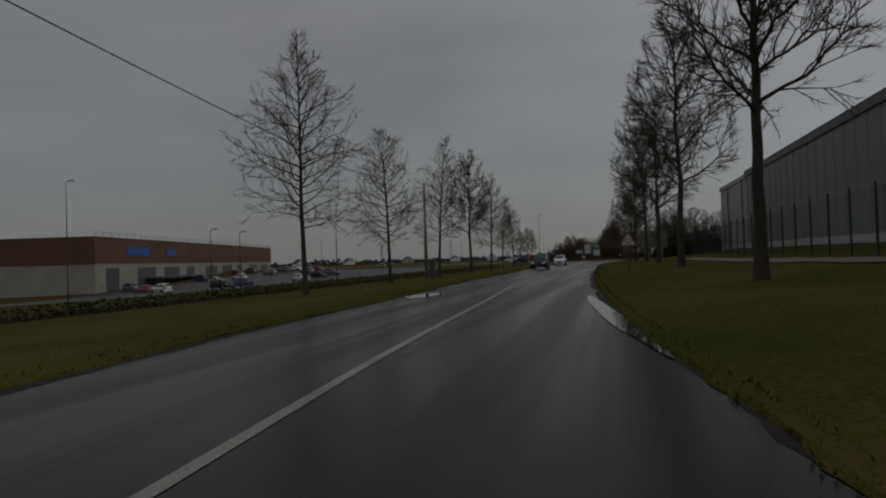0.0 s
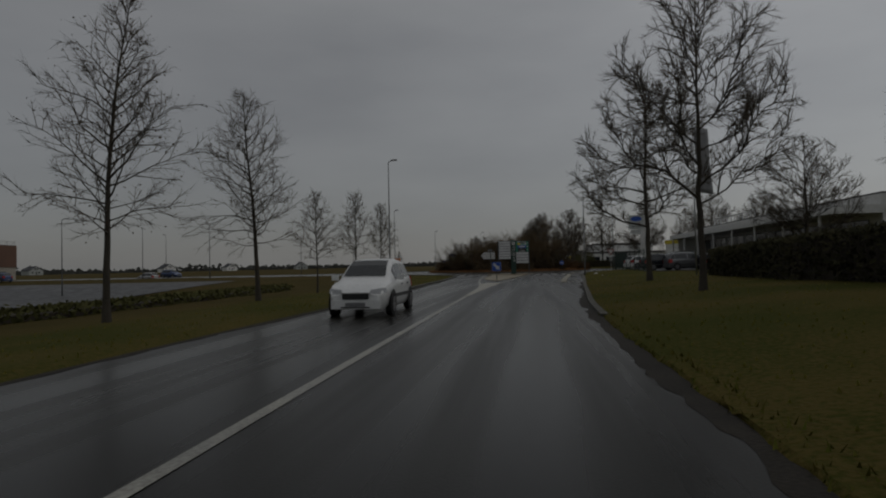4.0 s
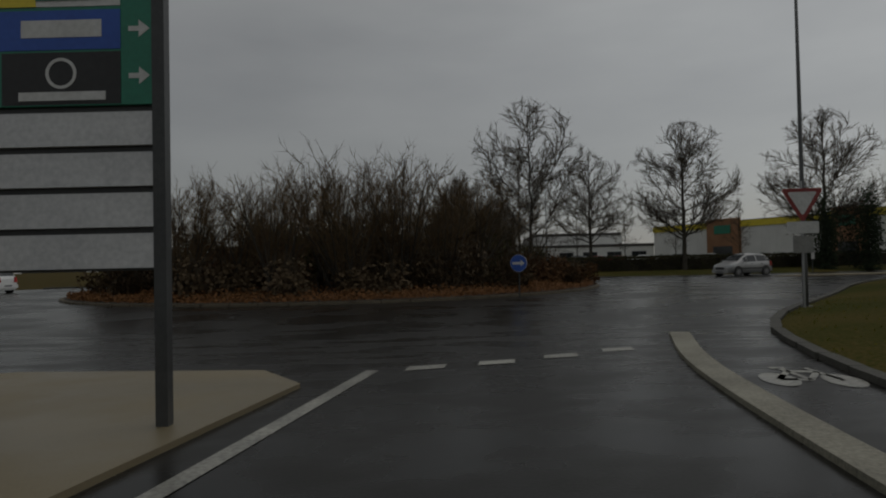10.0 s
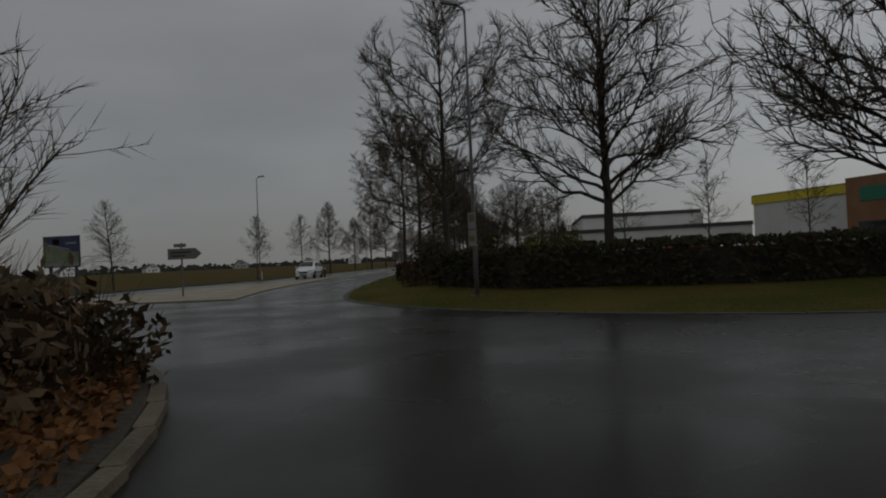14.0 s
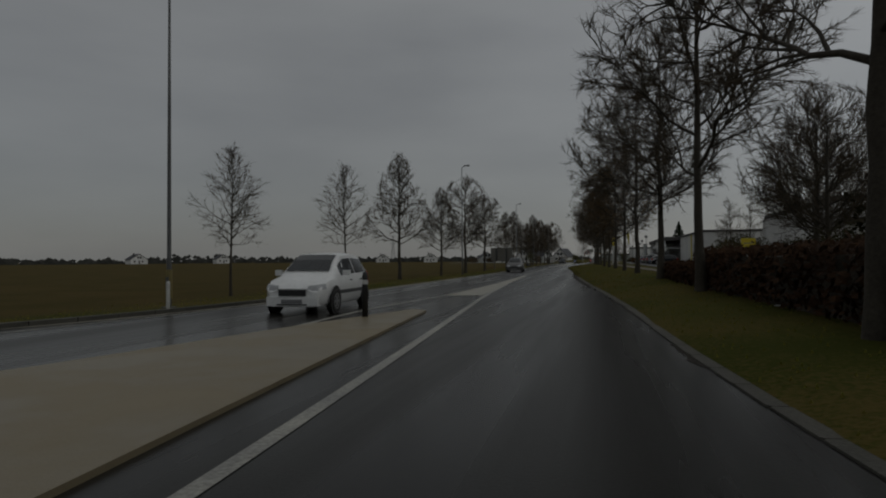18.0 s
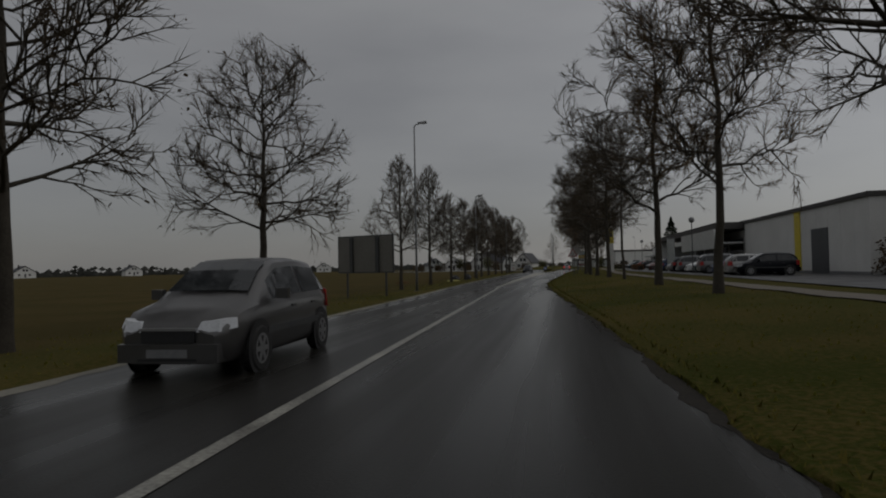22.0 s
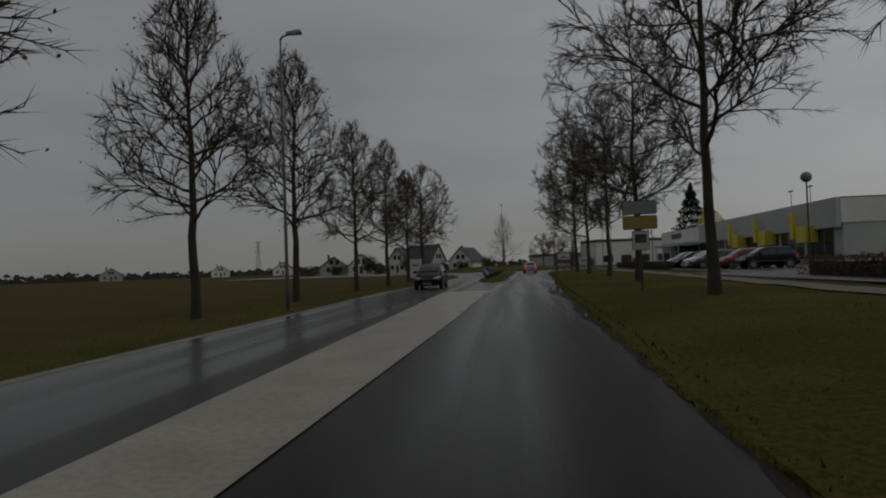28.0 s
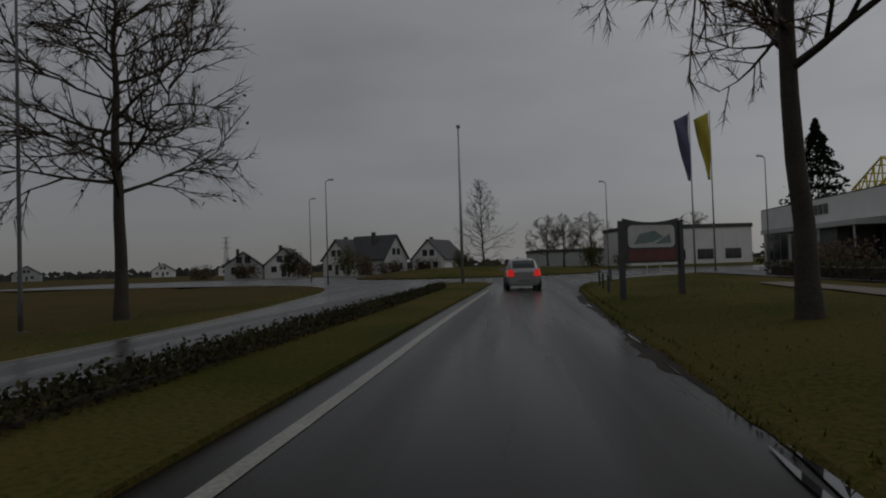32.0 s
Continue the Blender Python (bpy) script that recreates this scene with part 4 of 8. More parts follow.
def plant(name, geos, label, group, bark=BARK, twig=TWIG):
    """A tree as a thing: trunk with limbs, crown of twigs, last dry leaves."""
    base = thing(name, label, "tree", group=group)
    wood, fine, leaf = geos
    part("trunk", wood, bark, base, smooth=True)
    part("crown", fine, twig, base, "bare twigs of the crown")
    if leaf.f:
        part("dry_leaves", leaf, DRYLEAF, base, "last brown leaves on the twigs")
    return base


def plant_rows(kinds, places):
    """First use places the model itself, later ones are copies."""
    used = set()
    for n, (x, y, k, s) in enumerate(places):
        m = Matrix.Translation((x, y, base_z(x, y))) @ pose(0, 0, 0, 0, 0, (n * 137) % 360)
        model = kinds[k]
        if k in used:
            ob = copy_thing(model, m)
        else:
            used.add(k)
            ob = model
            ob.matrix_world = m
        ob.scale = (s, s, s)


W = "row of young street trees on the west verge"
E = "row of street trees on the east verge"
G = "avenue of grown trees behind the kerb"
YOUNG = "bare young street tree on the grass verge"
kinds = {
    "a": plant("street_tree", leader_tree(11, 13.0, 3.4, 4.0, 62, 6, 58, 0.7, 0.15, 0, 1.25), YOUNG, W),
    "b": plant("street_tree", leader_tree(12, 12.8, 3.5, 3.8, 58, 12, 60, 0.75, 0.15, 0.25, 1.25), "bare slender street tree with a few dry leaves", W),
    "c": plant("street_tree", leader_tree(13, 11.6, 3.2, 3.9, 62, 6, 55, 0.65, 0.15, 0, 1.25), YOUNG, W),
    "d": plant("small_street_tree", leader_tree(14, 7.6, 2.7, 2.2, 42, 20, 62, 0.6, 0.085, 0.12, 1.4), "small thin bare street tree with a few brown leaves", W),
    "e": plant("street_tree", crown_tree(15, 8.6, 2.4, 2.15, 22, 0.125, 0.26, 0.8, 1.2, (0.14, 0.34), 0.18, 9, 0.08, tip_round=0.85), "bare narrow street tree with dry leaves at a field edge", W),
    "f": plant("street_tree", crown_tree(16, 8.8, 2.4, 2.5, 22, 0.14, 0.3, 0.85, 2.0, (0.06, 0.36), 0.18, 9, 0.08, lift=0.1), "broad bare street tree at the edge of a field", W),
    "p": plant("street_tree", crown_tree(21, 14.0, 4.2, 3.2, 20, 0.17, 0.36, 0.55, 2.0, (0.24, 0.46)), "tall bare street tree on the raised verge", E),
    "q": plant("street_tree", crown_tree(22, 14.4, 4.3, 2.7, 24, 0.18, 0.3, 0.7, 1.5, (0.16, 0.34)), "tall slim bare street tree on the raised verge", E),
    "m": plant("avenue_tree", crown_tree(31, 13.0, 3.3, 4.25, 17, 0.165, 0.34, 0.85, 2.0, (0.08, 0.42), 0.3, 10), "large bare avenue tree with bent limbs", G),
    "n": plant("avenue_tree", crown_tree(32, 13.4, 3.6, 3.85, 16, 0.155, 0.38, 0.75, 2.0, (0.2, 0.5), 0.28, 10), "large bare avenue tree with upright limbs", G),
    "k": plant("avenue_tree", crown_tree(35, 11.2, 4.8, 2.9, 11, 0.095, 0.45, 0.55, 2.0, (0.16, 0.42), 0.26, 8), "slim bare avenue tree with a high open crown", G),
    "o": plant("avenue_tree", crown_tree(33, 12.6, 3.3, 3.7, 17, 0.15, 0.38, 0.75, 2.0, (0.14, 0.44), 0.28, 12), "bare avenue tree with a dense crown of budding twigs", G, BARK, TWIG_WARM),
}
plant_rows(kinds, [
    (-10.4, -85.3, "a", 1.2), (-10.4, -71.3, "c", 1.06), (-10.2, -57.7, "b", 1.12), (-10.0, -44.3, "q", 1.02), (-9.9, -31.9, "a", 1.05), (-10.0, -21.5, "b", 0.88), (-10.1, -10.0, "c", 0.92),
    (-10.1, -1.1, "d", 0.86), (-10.3, 8.8, "d", 1.0), (-10.6, 18.8, "d", 1.0),
    (10.6, -110, "q", 1.0), (10.3, -97.8, "q", 1.03), (10.0, -79, "q", 1.05), (9.8, -63.6, "p", 1.02), (9.6, -48.8, "p", 0.95), (9.0, -34.8, "p", 0.86), (8.5, -18.5, "n", 0.75), (9.2, -6.0, "m", 0.85),
    (-10.2, 90.6, "d", 0.76), (-12.4, 104, "c", 0.55), (-24, 94, "d", 0.62), (-30, 106, "d", 0.6),
    (-13.0, 128.5, "d", 0.92), (-12.3, 140.2, "d", 1.02), (-12.0, 150.4, "e", 1.14), (-11.3, 161.0, "e", 0.95), (-10.9, 170.2, "f", 1.18), (-10.6, 180.2, "f", 1.06), (-10.8, 199.8, "e", 1.0),
    (-10.8, 209.1, "e", 1.08), (-10.7, 218.0, "f", 0.93), (-10.8, 227.2, "f", 0.95), (-11.0, 236.6, "e", 1.0), (-11.8, 249.0, "e", 1.32), (-12.2, 261.0, "e", 1.28), (-12.0, 270.0, "e", 1.34),
    (-12.0, 281.5, "e", 1.26), (-12.0, 292.0, "e", 1.36), (-12.5, 305.0, "e", 1.3), (-12.7, 317.3, "f", 1.56),
    (12.0, 88.6, "n", 0.85), (7.4, 104.2, "o", 0.85), (7.0, 112.4, "m", 1.0), (6.5, 124.5, "n", 1.0), (6.3, 136.5, "m", 1.02), (5.8, 148.5, "n", 1.05), (5.3, 159.0, "o", 0.95), (4.8, 170.6, "m", 0.95), (4.3, 181.4, "o", 1.0),
    (3.8, 190.5, "m", 1.02), (3.4, 202.6, "k", 1.0), (3.0, 210.6, "m", 0.98), (2.6, 220.6, "m", 0.98), (2.3, 228.0, "n", 1.0), (2.1, 236.0, "o", 1.0), (2.8, 246.5, "m", 0.95),
    (3.4, 259.5, "n", 1.02), (4.1, 273.5, "m", 1.02), (4.5, 285.5, "n", 0.95), (4.5, 296.5, "m", 0.95), (4.8, 309.0, "o", 1.2)])

g = Geo()
rr = random.Random(3)
for _ in range(260):
    a = Vector((rr.uniform(-0.2, 0.2), rr.uniform(-0.2, 0.2), rr.uniform(-0.12, 0.12)))
    b = a + Vector((rr.gauss(0, 0.16), rr.gauss(0, 0.16), rr.gauss(0, 0.06)))
    g.tube([a, b], (0.013, 0.01), 3)
ob = tagged(part("bird_nest", g, NEST), "dark round bird nest of sticks in a treetop", "nest")
ob.location = (-10.05, -44.3, 11.4)

# round-headed trees behind the hedge at the roundabout, thicket on the island
H1 = "round-headed trees behind the hedge"
hed = {
    "r": plant("round_tree", crown_tree(41, 11.6, 2.4, 4.1, 28, 0.19, 0.4, 0.62, 2.0, (0.14, 0.5), 0.18, 6, bow=0.04, gather=1.6, lift=0.25), "bare round-headed tree rising from a hedge", H1),
    "s": plant("round_tree", crown_tree(42, 10.5, 2.4, 3.5, 25, 0.17, 0.42, 0.6, 2.0, (0.18, 0.5), 0.18, 6, bow=0.04, gather=1.6, lift=0.25), "bare round-headed tree with dense rising twigs", H1),
    "t": plant("slender_tree", leader_tree(43, 6.2, 1.8, 1.9, 30, 30, 66, 0.6, 0.07), "small bare ornamental tree before a shop", H1),
}
plant_rows(hed, [(17.3, 83.5, "s", 0.95), (24.4, 81.6, "r", 1.03), (37.5, 84.6, "r", 1.16), (45, 82, "s", 1.0), (52, 88, "s", 1.0),
    (33, 108, "t", 1.1), (28, 112, "t", 1.2), (39, 104, "t", 1.1), (44, 100, "t", 1.2), (47, 98, "t", 1.05), (21.5, 189, "t", 1.35), (20.2, 195, "t", 1.5), (21, 201.2, "t", 1.2), (23, 118, "t", 1.3), (18, 122, "t", 1.3),
    (31, 40, "s", 0.85), (26, 52, "s", 0.8), (16, -8, "s", 0.62), (15, -22, "s", 0.7), (17, -27, "r", 0.55), (20, -15, "s", 0.6), (13, -30, "s", 0.6), (14.2, 139, "s", 0.95), (17.5, 150.5, "r", 0.85), (12.8, 133, "s", 0.8)])
I1 = "thicket on the roundabout island"
isl = {
    "u": plant("thicket_tree", shrub_tree(51, 5.6, 1.1, 18), "bare many-stemmed shrub tree in a thicket", I1, BARK, TWIG_WARM),
    "v": plant("thicket_tree", shrub_tree(52, 4.8, 1.05, 19), "bare budding shrub tree in a thicket", I1, BARK, TWIG_WARM),
    "w": plant("weeping_tree", shrub_tree(53, 4.2, 1.5, 10, 0.16), "bare weeping tree with hanging twigs", I1),
    "x": plant("island_tree", crown_tree(54, 9.8, 2.6, 2.7, 13, 0.11, 0.6, 0.55, 2.0, (0.3, 0.62), 0.26, 6), "bare open-crowned tree on a planted island", I1),
}
plant_rows(isl, [(9.6, 62.4, "x", 0.95), (3.5, 55.5, "u", 1.0), (0.5, 56.5, "u", 1.1), (-3, 55.5, "v", 1.0), (-6, 57, "u", 0.95), (6.5, 60, "v", 1.1), (3, 61, "u", 1.15), (-1, 63, "u", 1.15), (-8.5, 59, "w", 0.8),
    (-10, 62, "w", 0.95), (8.9, 60.2, "w", 1.0), (8.4, 66.8, "u", 0.95), (7.2, 68.6, "v", 1.05), (8.6, 69.3, "u", 0.9), (6.6, 72.2, "v", 0.95), (5.5, 70, "u", 0.9), (0, 70.5, "v", 1.0), (-5, 69, "v", 1.0), (6.4, 57.2, "w", 1.05), (-1.2, 54.5, "v", 1.05), (1.8, 54.2, "v", 0.95), (-4.6, 54.6, "v", 0.95), (5.2, 56.4, "u", 0.85), (-7.6, 56.0, "v", 0.9), (2.2, 58.5, "u", 0.95), (-3.2, 59.5, "u", 1.0), (6.8, 63.5, "v", 1.0), (4.0, 66, "v", 1.0)])
far_kinds = {"y": plant("far_tree", leader_tree(61, 12.4, 1.8, 4.4, 54, 14, 66, 0.6, 0.15, 0, 1.2), "single bare tree on a grass roundabout", "far trees"),
    "z": plant("far_round_tree", crown_tree(62, 9.5, 2.2, 3.8, 16, 0.2), "bare round tree far down the road", "far trees")}
plant_rows(far_kinds, [(-3.4, 378, "y", 1.0), (6, 404, "z", 0.9), (9, 408, "z", 0.95), (14, 412, "z", 1.0), (34, 420, "z", 1.0), (40, 372, "z", 0.9)])


# ---- shrubs, hedges, conifers of many small leaves ----
def leaves(r, places, size, geo, flat=0.0):
    for p in places:
        a = Vector((r.gauss(0, 1), r.gauss(0, 1), r.gauss(0, 1) * (1 - flat))).normalized() * size * r.uniform(0.6, 1.4)
        b = a.orthogonal().normalized() * size * r.uniform(0.4, 0.8)
        p = Vector(p)
        geo.face([p - a, p + b, p + a, p - b])


def bush_mesh(seed, rx, ry, rz, n, size, material, lumps=7):
    r, g = random.Random(seed), Geo()
    cs = [(r.uniform(-0.55, 0.55) * rx, r.uniform(-0.55, 0.55) * ry, r.uniform(0.2, 0.62) * rz, r.uniform(0.4, 0.62)) for _ in range(lumps)]
    pts = []
    for _ in range(n):
        cx, cy, cz, s = r.choice(cs)
        d = Vector((r.gauss(0, 1), r.gauss(0, 1), r.gauss(0, 1))).normalized() * (r.random() ** 0.45) * s
        pts.append((cx + d.x * rx, cy + d.y * ry, max(0.02, cz + d.z * rz)))
    leaves(r, pts, size, g)
    h = Geo()
    for _ in range(40):
        cx, cy, cz, s = r.choice(cs)
        h.tube(path3(r, (cx * 0.3, cy * 0.3, 0), (cx, cy, rz * 1.3), rz * r.uniform(0.9, 1.35), 4, 0.1, 0.02), taper(0.015, 0.004, 5), 3)
    return g.mesh("foliage", material), h.mesh("stems", TWIG)


def bushes(name, meshes, places, label, group):
    for i, (x, y, k, s) in enumerate(places):
        ob = thing(name, label, "shrub", None, group)
        part("foliage", meshes[k][0], None, ob)
        part("branchwork", meshes[k][1], None, ob)
        ob.matrix_world = Matrix.Translation((x, y, max(height(x, y), -0.02))) @ pose(0, 0, 0, 0, 0, i * 71) @ Matrix.Diagonal((s, s, s, 1))


ri = random.Random(8)
bm_ = [bush_mesh(70, 2.1, 1.9, 2.3, 1150, 0.12, SHRUB), bush_mesh(71, 1.8, 1.8, 1.9, 1000, 0.11, SHRUB), bush_mesh(72, 1.9, 1.7, 2.9, 1200, 0.115, OLIVE), bush_mesh(73, 1.7, 1.6, 2.1, 1000, 0.11, RUSSET)]
spots = []
for ring, count in ((10.6, 22), (7.6, 14), (4.2, 8)):
    for i in range(count):
        a = 2 * math.pi * (i + ri.random() * 0.5) / count
        k = ri.choice((0, 0, 1, 1, 3)) if ring > 9 else ri.choice((0, 2, 2, 3))
        spots.append((RING[0] + ring * math.cos(a), RING[1] + ring * math.sin(a), k, ri.uniform(0.75, 1.05) * (0.95 if ring > 9 else 1.3)))
for i in range(13):
    a = radians(-22 + 9.5 * i)
    q = 11.7 + 0.35 * math.sin(i * 2.3)
    spots.append((RING[0] + q * math.cos(a), RING[1] + q * math.sin(a), (1, 3, 0)[i % 3], 0.5 + 0.16 * abs(math.sin(i * 1.7))))
bm_.append(bush_mesh(74, 1.9, 1.8, 2.6, 1500, 0.11, HEDGE))
bushes("island_shrub", bm_, spots, "dense dark brown and olive winter shrub on the island", "island shrubs")
slab("island_bed", ring_line(RING[0], RING[1], 12.92, 64)[:-1], -0.05, 0.1, SOILCORE, "dark soil bed of the planted roundabout island", "planting bed")
g = Geo()
pts = []
for _ in range(30000):
    a, q = ri.uniform(0, 6.283), 12.8 - abs(ri.gauss(0, 1.1))
    pts.append((RING[0] + q * math.cos(a), RING[1] + q * math.sin(a), 0.11 + abs(ri.gauss(0, 0.09)) + 0.12 * max(0, 12.3 - q)))
leaves(ri, pts, 0.05, g, 0.4)
tagged(part("leaf_litter", g, LITTERLEAF), "rusty brown fallen leaves round the island edge", "leaf litter", kind="stuff")


def hedge(name, line, wide, tall, label, material=HEDGE, density=270, size=0.085):
    """A clipped hedge: a solid dark filler core inside, leaves over all of its faces."""
    r, g, core = random.Random(len(name) + int(tall * 10)), Geo(), Geo()
    pts = resample(line, 0.5)
    for x, y, a in pts:
        c, s = math.cos(radians(a)), math.sin(radians(a))
        z0 = base_z(x, y)
        places = []
        for _ in range(int(density * 0.85 * (0.6 + tall * 0.5))):
            u, k = r.uniform(-0.3, 0.3), r.random()
            if k < 0.42:
                w, h = r.choice((-1, 1)) * wide / 2 + r.gauss(0, 0.05), r.uniform(0.0, tall)
            elif k < 0.8:
                w, h = r.uniform(-wide / 2, wide / 2), tall + r.gauss(0, 0.06)
            else:
                w, h = r.uniform(-wide / 2, wide / 2), r.uniform(0.1, tall)
            places.append((x + u * c - w * s, y + u * s + w * c, z0 + max(0.01, h)))
        leaves(r, places, size, g)
    # added filler: one closed dark brown box behind the leaves, no stems modelled
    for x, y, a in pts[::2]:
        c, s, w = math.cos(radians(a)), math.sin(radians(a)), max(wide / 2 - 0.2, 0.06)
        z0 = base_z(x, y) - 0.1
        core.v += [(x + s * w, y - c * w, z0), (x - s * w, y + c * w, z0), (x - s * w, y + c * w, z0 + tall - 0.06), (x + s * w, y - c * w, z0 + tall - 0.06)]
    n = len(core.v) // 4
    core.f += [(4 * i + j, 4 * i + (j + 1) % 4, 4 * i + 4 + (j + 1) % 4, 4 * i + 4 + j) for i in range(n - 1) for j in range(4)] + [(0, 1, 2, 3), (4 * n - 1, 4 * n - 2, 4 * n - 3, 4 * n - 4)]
    base = thing(name, label, "hedge")
    part("foliage", g, material, base)
    part("core", core, SOILCORE, base, "solid dark brown filler core")


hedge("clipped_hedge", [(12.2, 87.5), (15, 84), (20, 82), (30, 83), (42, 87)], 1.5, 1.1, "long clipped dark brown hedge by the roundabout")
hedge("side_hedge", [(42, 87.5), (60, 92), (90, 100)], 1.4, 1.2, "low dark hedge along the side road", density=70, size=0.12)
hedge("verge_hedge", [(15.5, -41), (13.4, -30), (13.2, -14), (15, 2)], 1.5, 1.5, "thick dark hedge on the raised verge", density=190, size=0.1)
hedge("beech_hedge", [(9.2, 97), (8.9, 106), (8.5, 110.8)], 1.8, 0.75, "low russet-brown hedge beside the roundabout exit", BEECH, 230, 0.09)
hedge("tall_beech_hedge", [(8.5, 111), (8.3, 114), (7.9, 124), (7.8, 127)], 2.2, 1.2, "unclipped russet-brown hedge beside the verge", BEECH, 230, 0.09)
hedge("low_beech_hedge", [(7.7, 127.2), (7.5, 132), (7.5, 138)], 1.9, 0.75, "low russet-brown hedge end beside the verge", BEECH, 200, 0.09)
hedge("median_hedge", [(-4.35, 302), (-4.2, 308), (-4.0, 318), (-3.9, 332)], 0.42, 0.24, "low dark shrub row on the grass median", HEDGE, 330, 0.04)
hedge("field_scrub", [(-19, -112), (-17, -70), (-16.5, -20), (-17, 10)], 2.0, 0.45, "low olive winter scrub beyond the verge", OLIVE, 80, 0.12)
hedge("corner_hedge", [(22, 50), (30, 57), (40, 61)], 1.3, 0.9, "low dark hedge on the corner of the side road", density=80, size=0.09)
hedge("lot_hedge", [(10.9, 258.5), (11.4, 272)], 0.9, 0.8, "low brown hedge before parked cars", RUSSET, 70, 0.08)
hedge("retail_hedge", [(11.6, 300), (12.2, 314), (12.8, 330)], 1.3, 0.6, "low dark hedge before a shop forecourt", density=80, size=0.09)

bushes("verge_shrub", [bm_[2], bm_[1], bm_[0], bm_[3], bm_[4]], [(10.9, 94.0, 4, 0.75), (11.4, 112.5, 4, 0.7), (11.3, 118.5, 4, 0.85), (11.0, 122.5, 4, 1.0), (12.4, 125.5, 1, 0.9), (13.2, 131, 4, 0.8), (13.8, 136, 1, 0.9), (14.4, 141, 4, 0.8), (14.9, 146, 0, 0.8), (10.8, 88.6, 1, 0.5), (10.4, 111, 2, 0.6), (16, 118, 0, 1.0), (20, 140, 0, 1.2), (20.5, 184.5, 2, 1.25), (21.2, 187.5, 0, 1.3), (20.3, 190.2, 2, 1.35), (21.0, 193.2, 2, 1.3), (20.0, 196.0, 0, 1.3), (20.8, 198.6, 2, 1.25), (19.6, 201.0, 1, 1.2),
    (13.5, 327, 1, 0.8), (15.5, 329, 1, 0.9), (31.5, 64, 1, 0.6), (17.5, -33, 2, 1.1), (20, -24, 2, 1.2), (26, 44, 0, 1.0), (29, 47, 0, 1.2), (-58, 412, 1, 1.4), (-49, 411, 2, 1.3), (-41, 413, 0, 1.7), (-38, 412, 2, 1.3), (-30, 413, 0, 1.8), (-27, 411, 2, 1.5), (-20, 402, 1, 1.3), (-14, 404, 2, 1.2), (-8, 403, 0, 1.2), (-3, 405, 2, 1.0), (13, 404, 0, 1.3), (18, 402, 1, 1.2)], "loose brown winter shrub on the grass", "verge shrubs")


ever_leaf, ever_stem = bush_mesh(75, 2.0, 2.0, 6.2, 6500, 0.11, CONIFER, 14)


def evergreen(x, y, s):
    base = thing("evergreen_tree", "dense dark evergreen tree by the hedge", "tree", Matrix.Translation((x, y, height(x, y))) @ Matrix.Diagonal((s * 0.68, s * 0.68, s, 1)), "evergreens by the road")
    part("crown", ever_leaf, None, base, "dark needles")
    part("trunk", ever_stem, None, base)


def conifer(name, x, y, tall, wide, label, seed, tiers=False):
    r, g, stem = random.Random(seed), Geo(), Geo()
    places = []
    for _ in range(5200):
        u = r.random() ** 1.25
        q = wide / 2 * (1 - u ** (1.0 if tiers else 2.2)) * ((0.72 + 0.5 * abs(math.sin(u * 34))) if tiers else (1.0 if u > 0.1 else 0.8)) * r.random() ** 0.4 + 0.05
        a = r.uniform(0, 6.283)
        places.append((q * math.cos(a), q * math.sin(a), 0.25 + u * tall - (0.2 * q if tiers else 0)))
    leaves(r, places, 0.24 if tiers else 0.13, g, 0.3)
    stem.tube([(0, 0, -0.1), (0, 0, tall * 0.96)], (0.14, 0.02), 6)
    base = thing(name, label, "tree")
    part("trunk", stem, BARK, base)
    part("crown", g, CONIFER, base, "dark needles")
    base.matrix_world = pose(x, y, height(x, y), 0, 0, seed * 40)


evergreen(35.2, 81.2, 1.0)
evergreen(38.3, 80.8, 1.1)
evergreen(27.5, 55.8, 1.0)
evergreen(30.2, 58.4, 0.85)
conifer("spruce", 33.5, 371, 16.4, 13.0, "dark tall spruce behind a shop roof", 4, True)

# ---- far tree line and grass ----
g = Geo()
rf = random.Random(5)
for _ in range(7200):
    a = rf.uniform(radians(95), radians(215)) if rf.random() < 0.75 else rf.uniform(radians(20), radians(95))
    q = rf.uniform(430, 560)
    x, y = q * math.cos(a), 130 + q * math.sin(a) * 1.25
    top = 4.5 + 3.5 * noise.noise((x * 0.012, y * 0.012, 0)) + 3 * noise.noise((x * 0.05, y * 0.05, 2))
    z = rf.random() * max(1.5, top)
    b = rf.uniform(1.0, 2.4)
    p = Vector((x, y, z - 1.5))
    t = Vector((-math.sin(a), math.cos(a), 0))
    g.face([p - t * b, p + Vector((0, 0, -b * 0.6)), p + t * b, p + Vector((rf.gauss(0, 0.3), 0, b * 0.8))])
tagged(part("far_tree_line", g, FARLEAF), "low dark line of far woods and gardens on the horizon", "woods", kind="stuff")

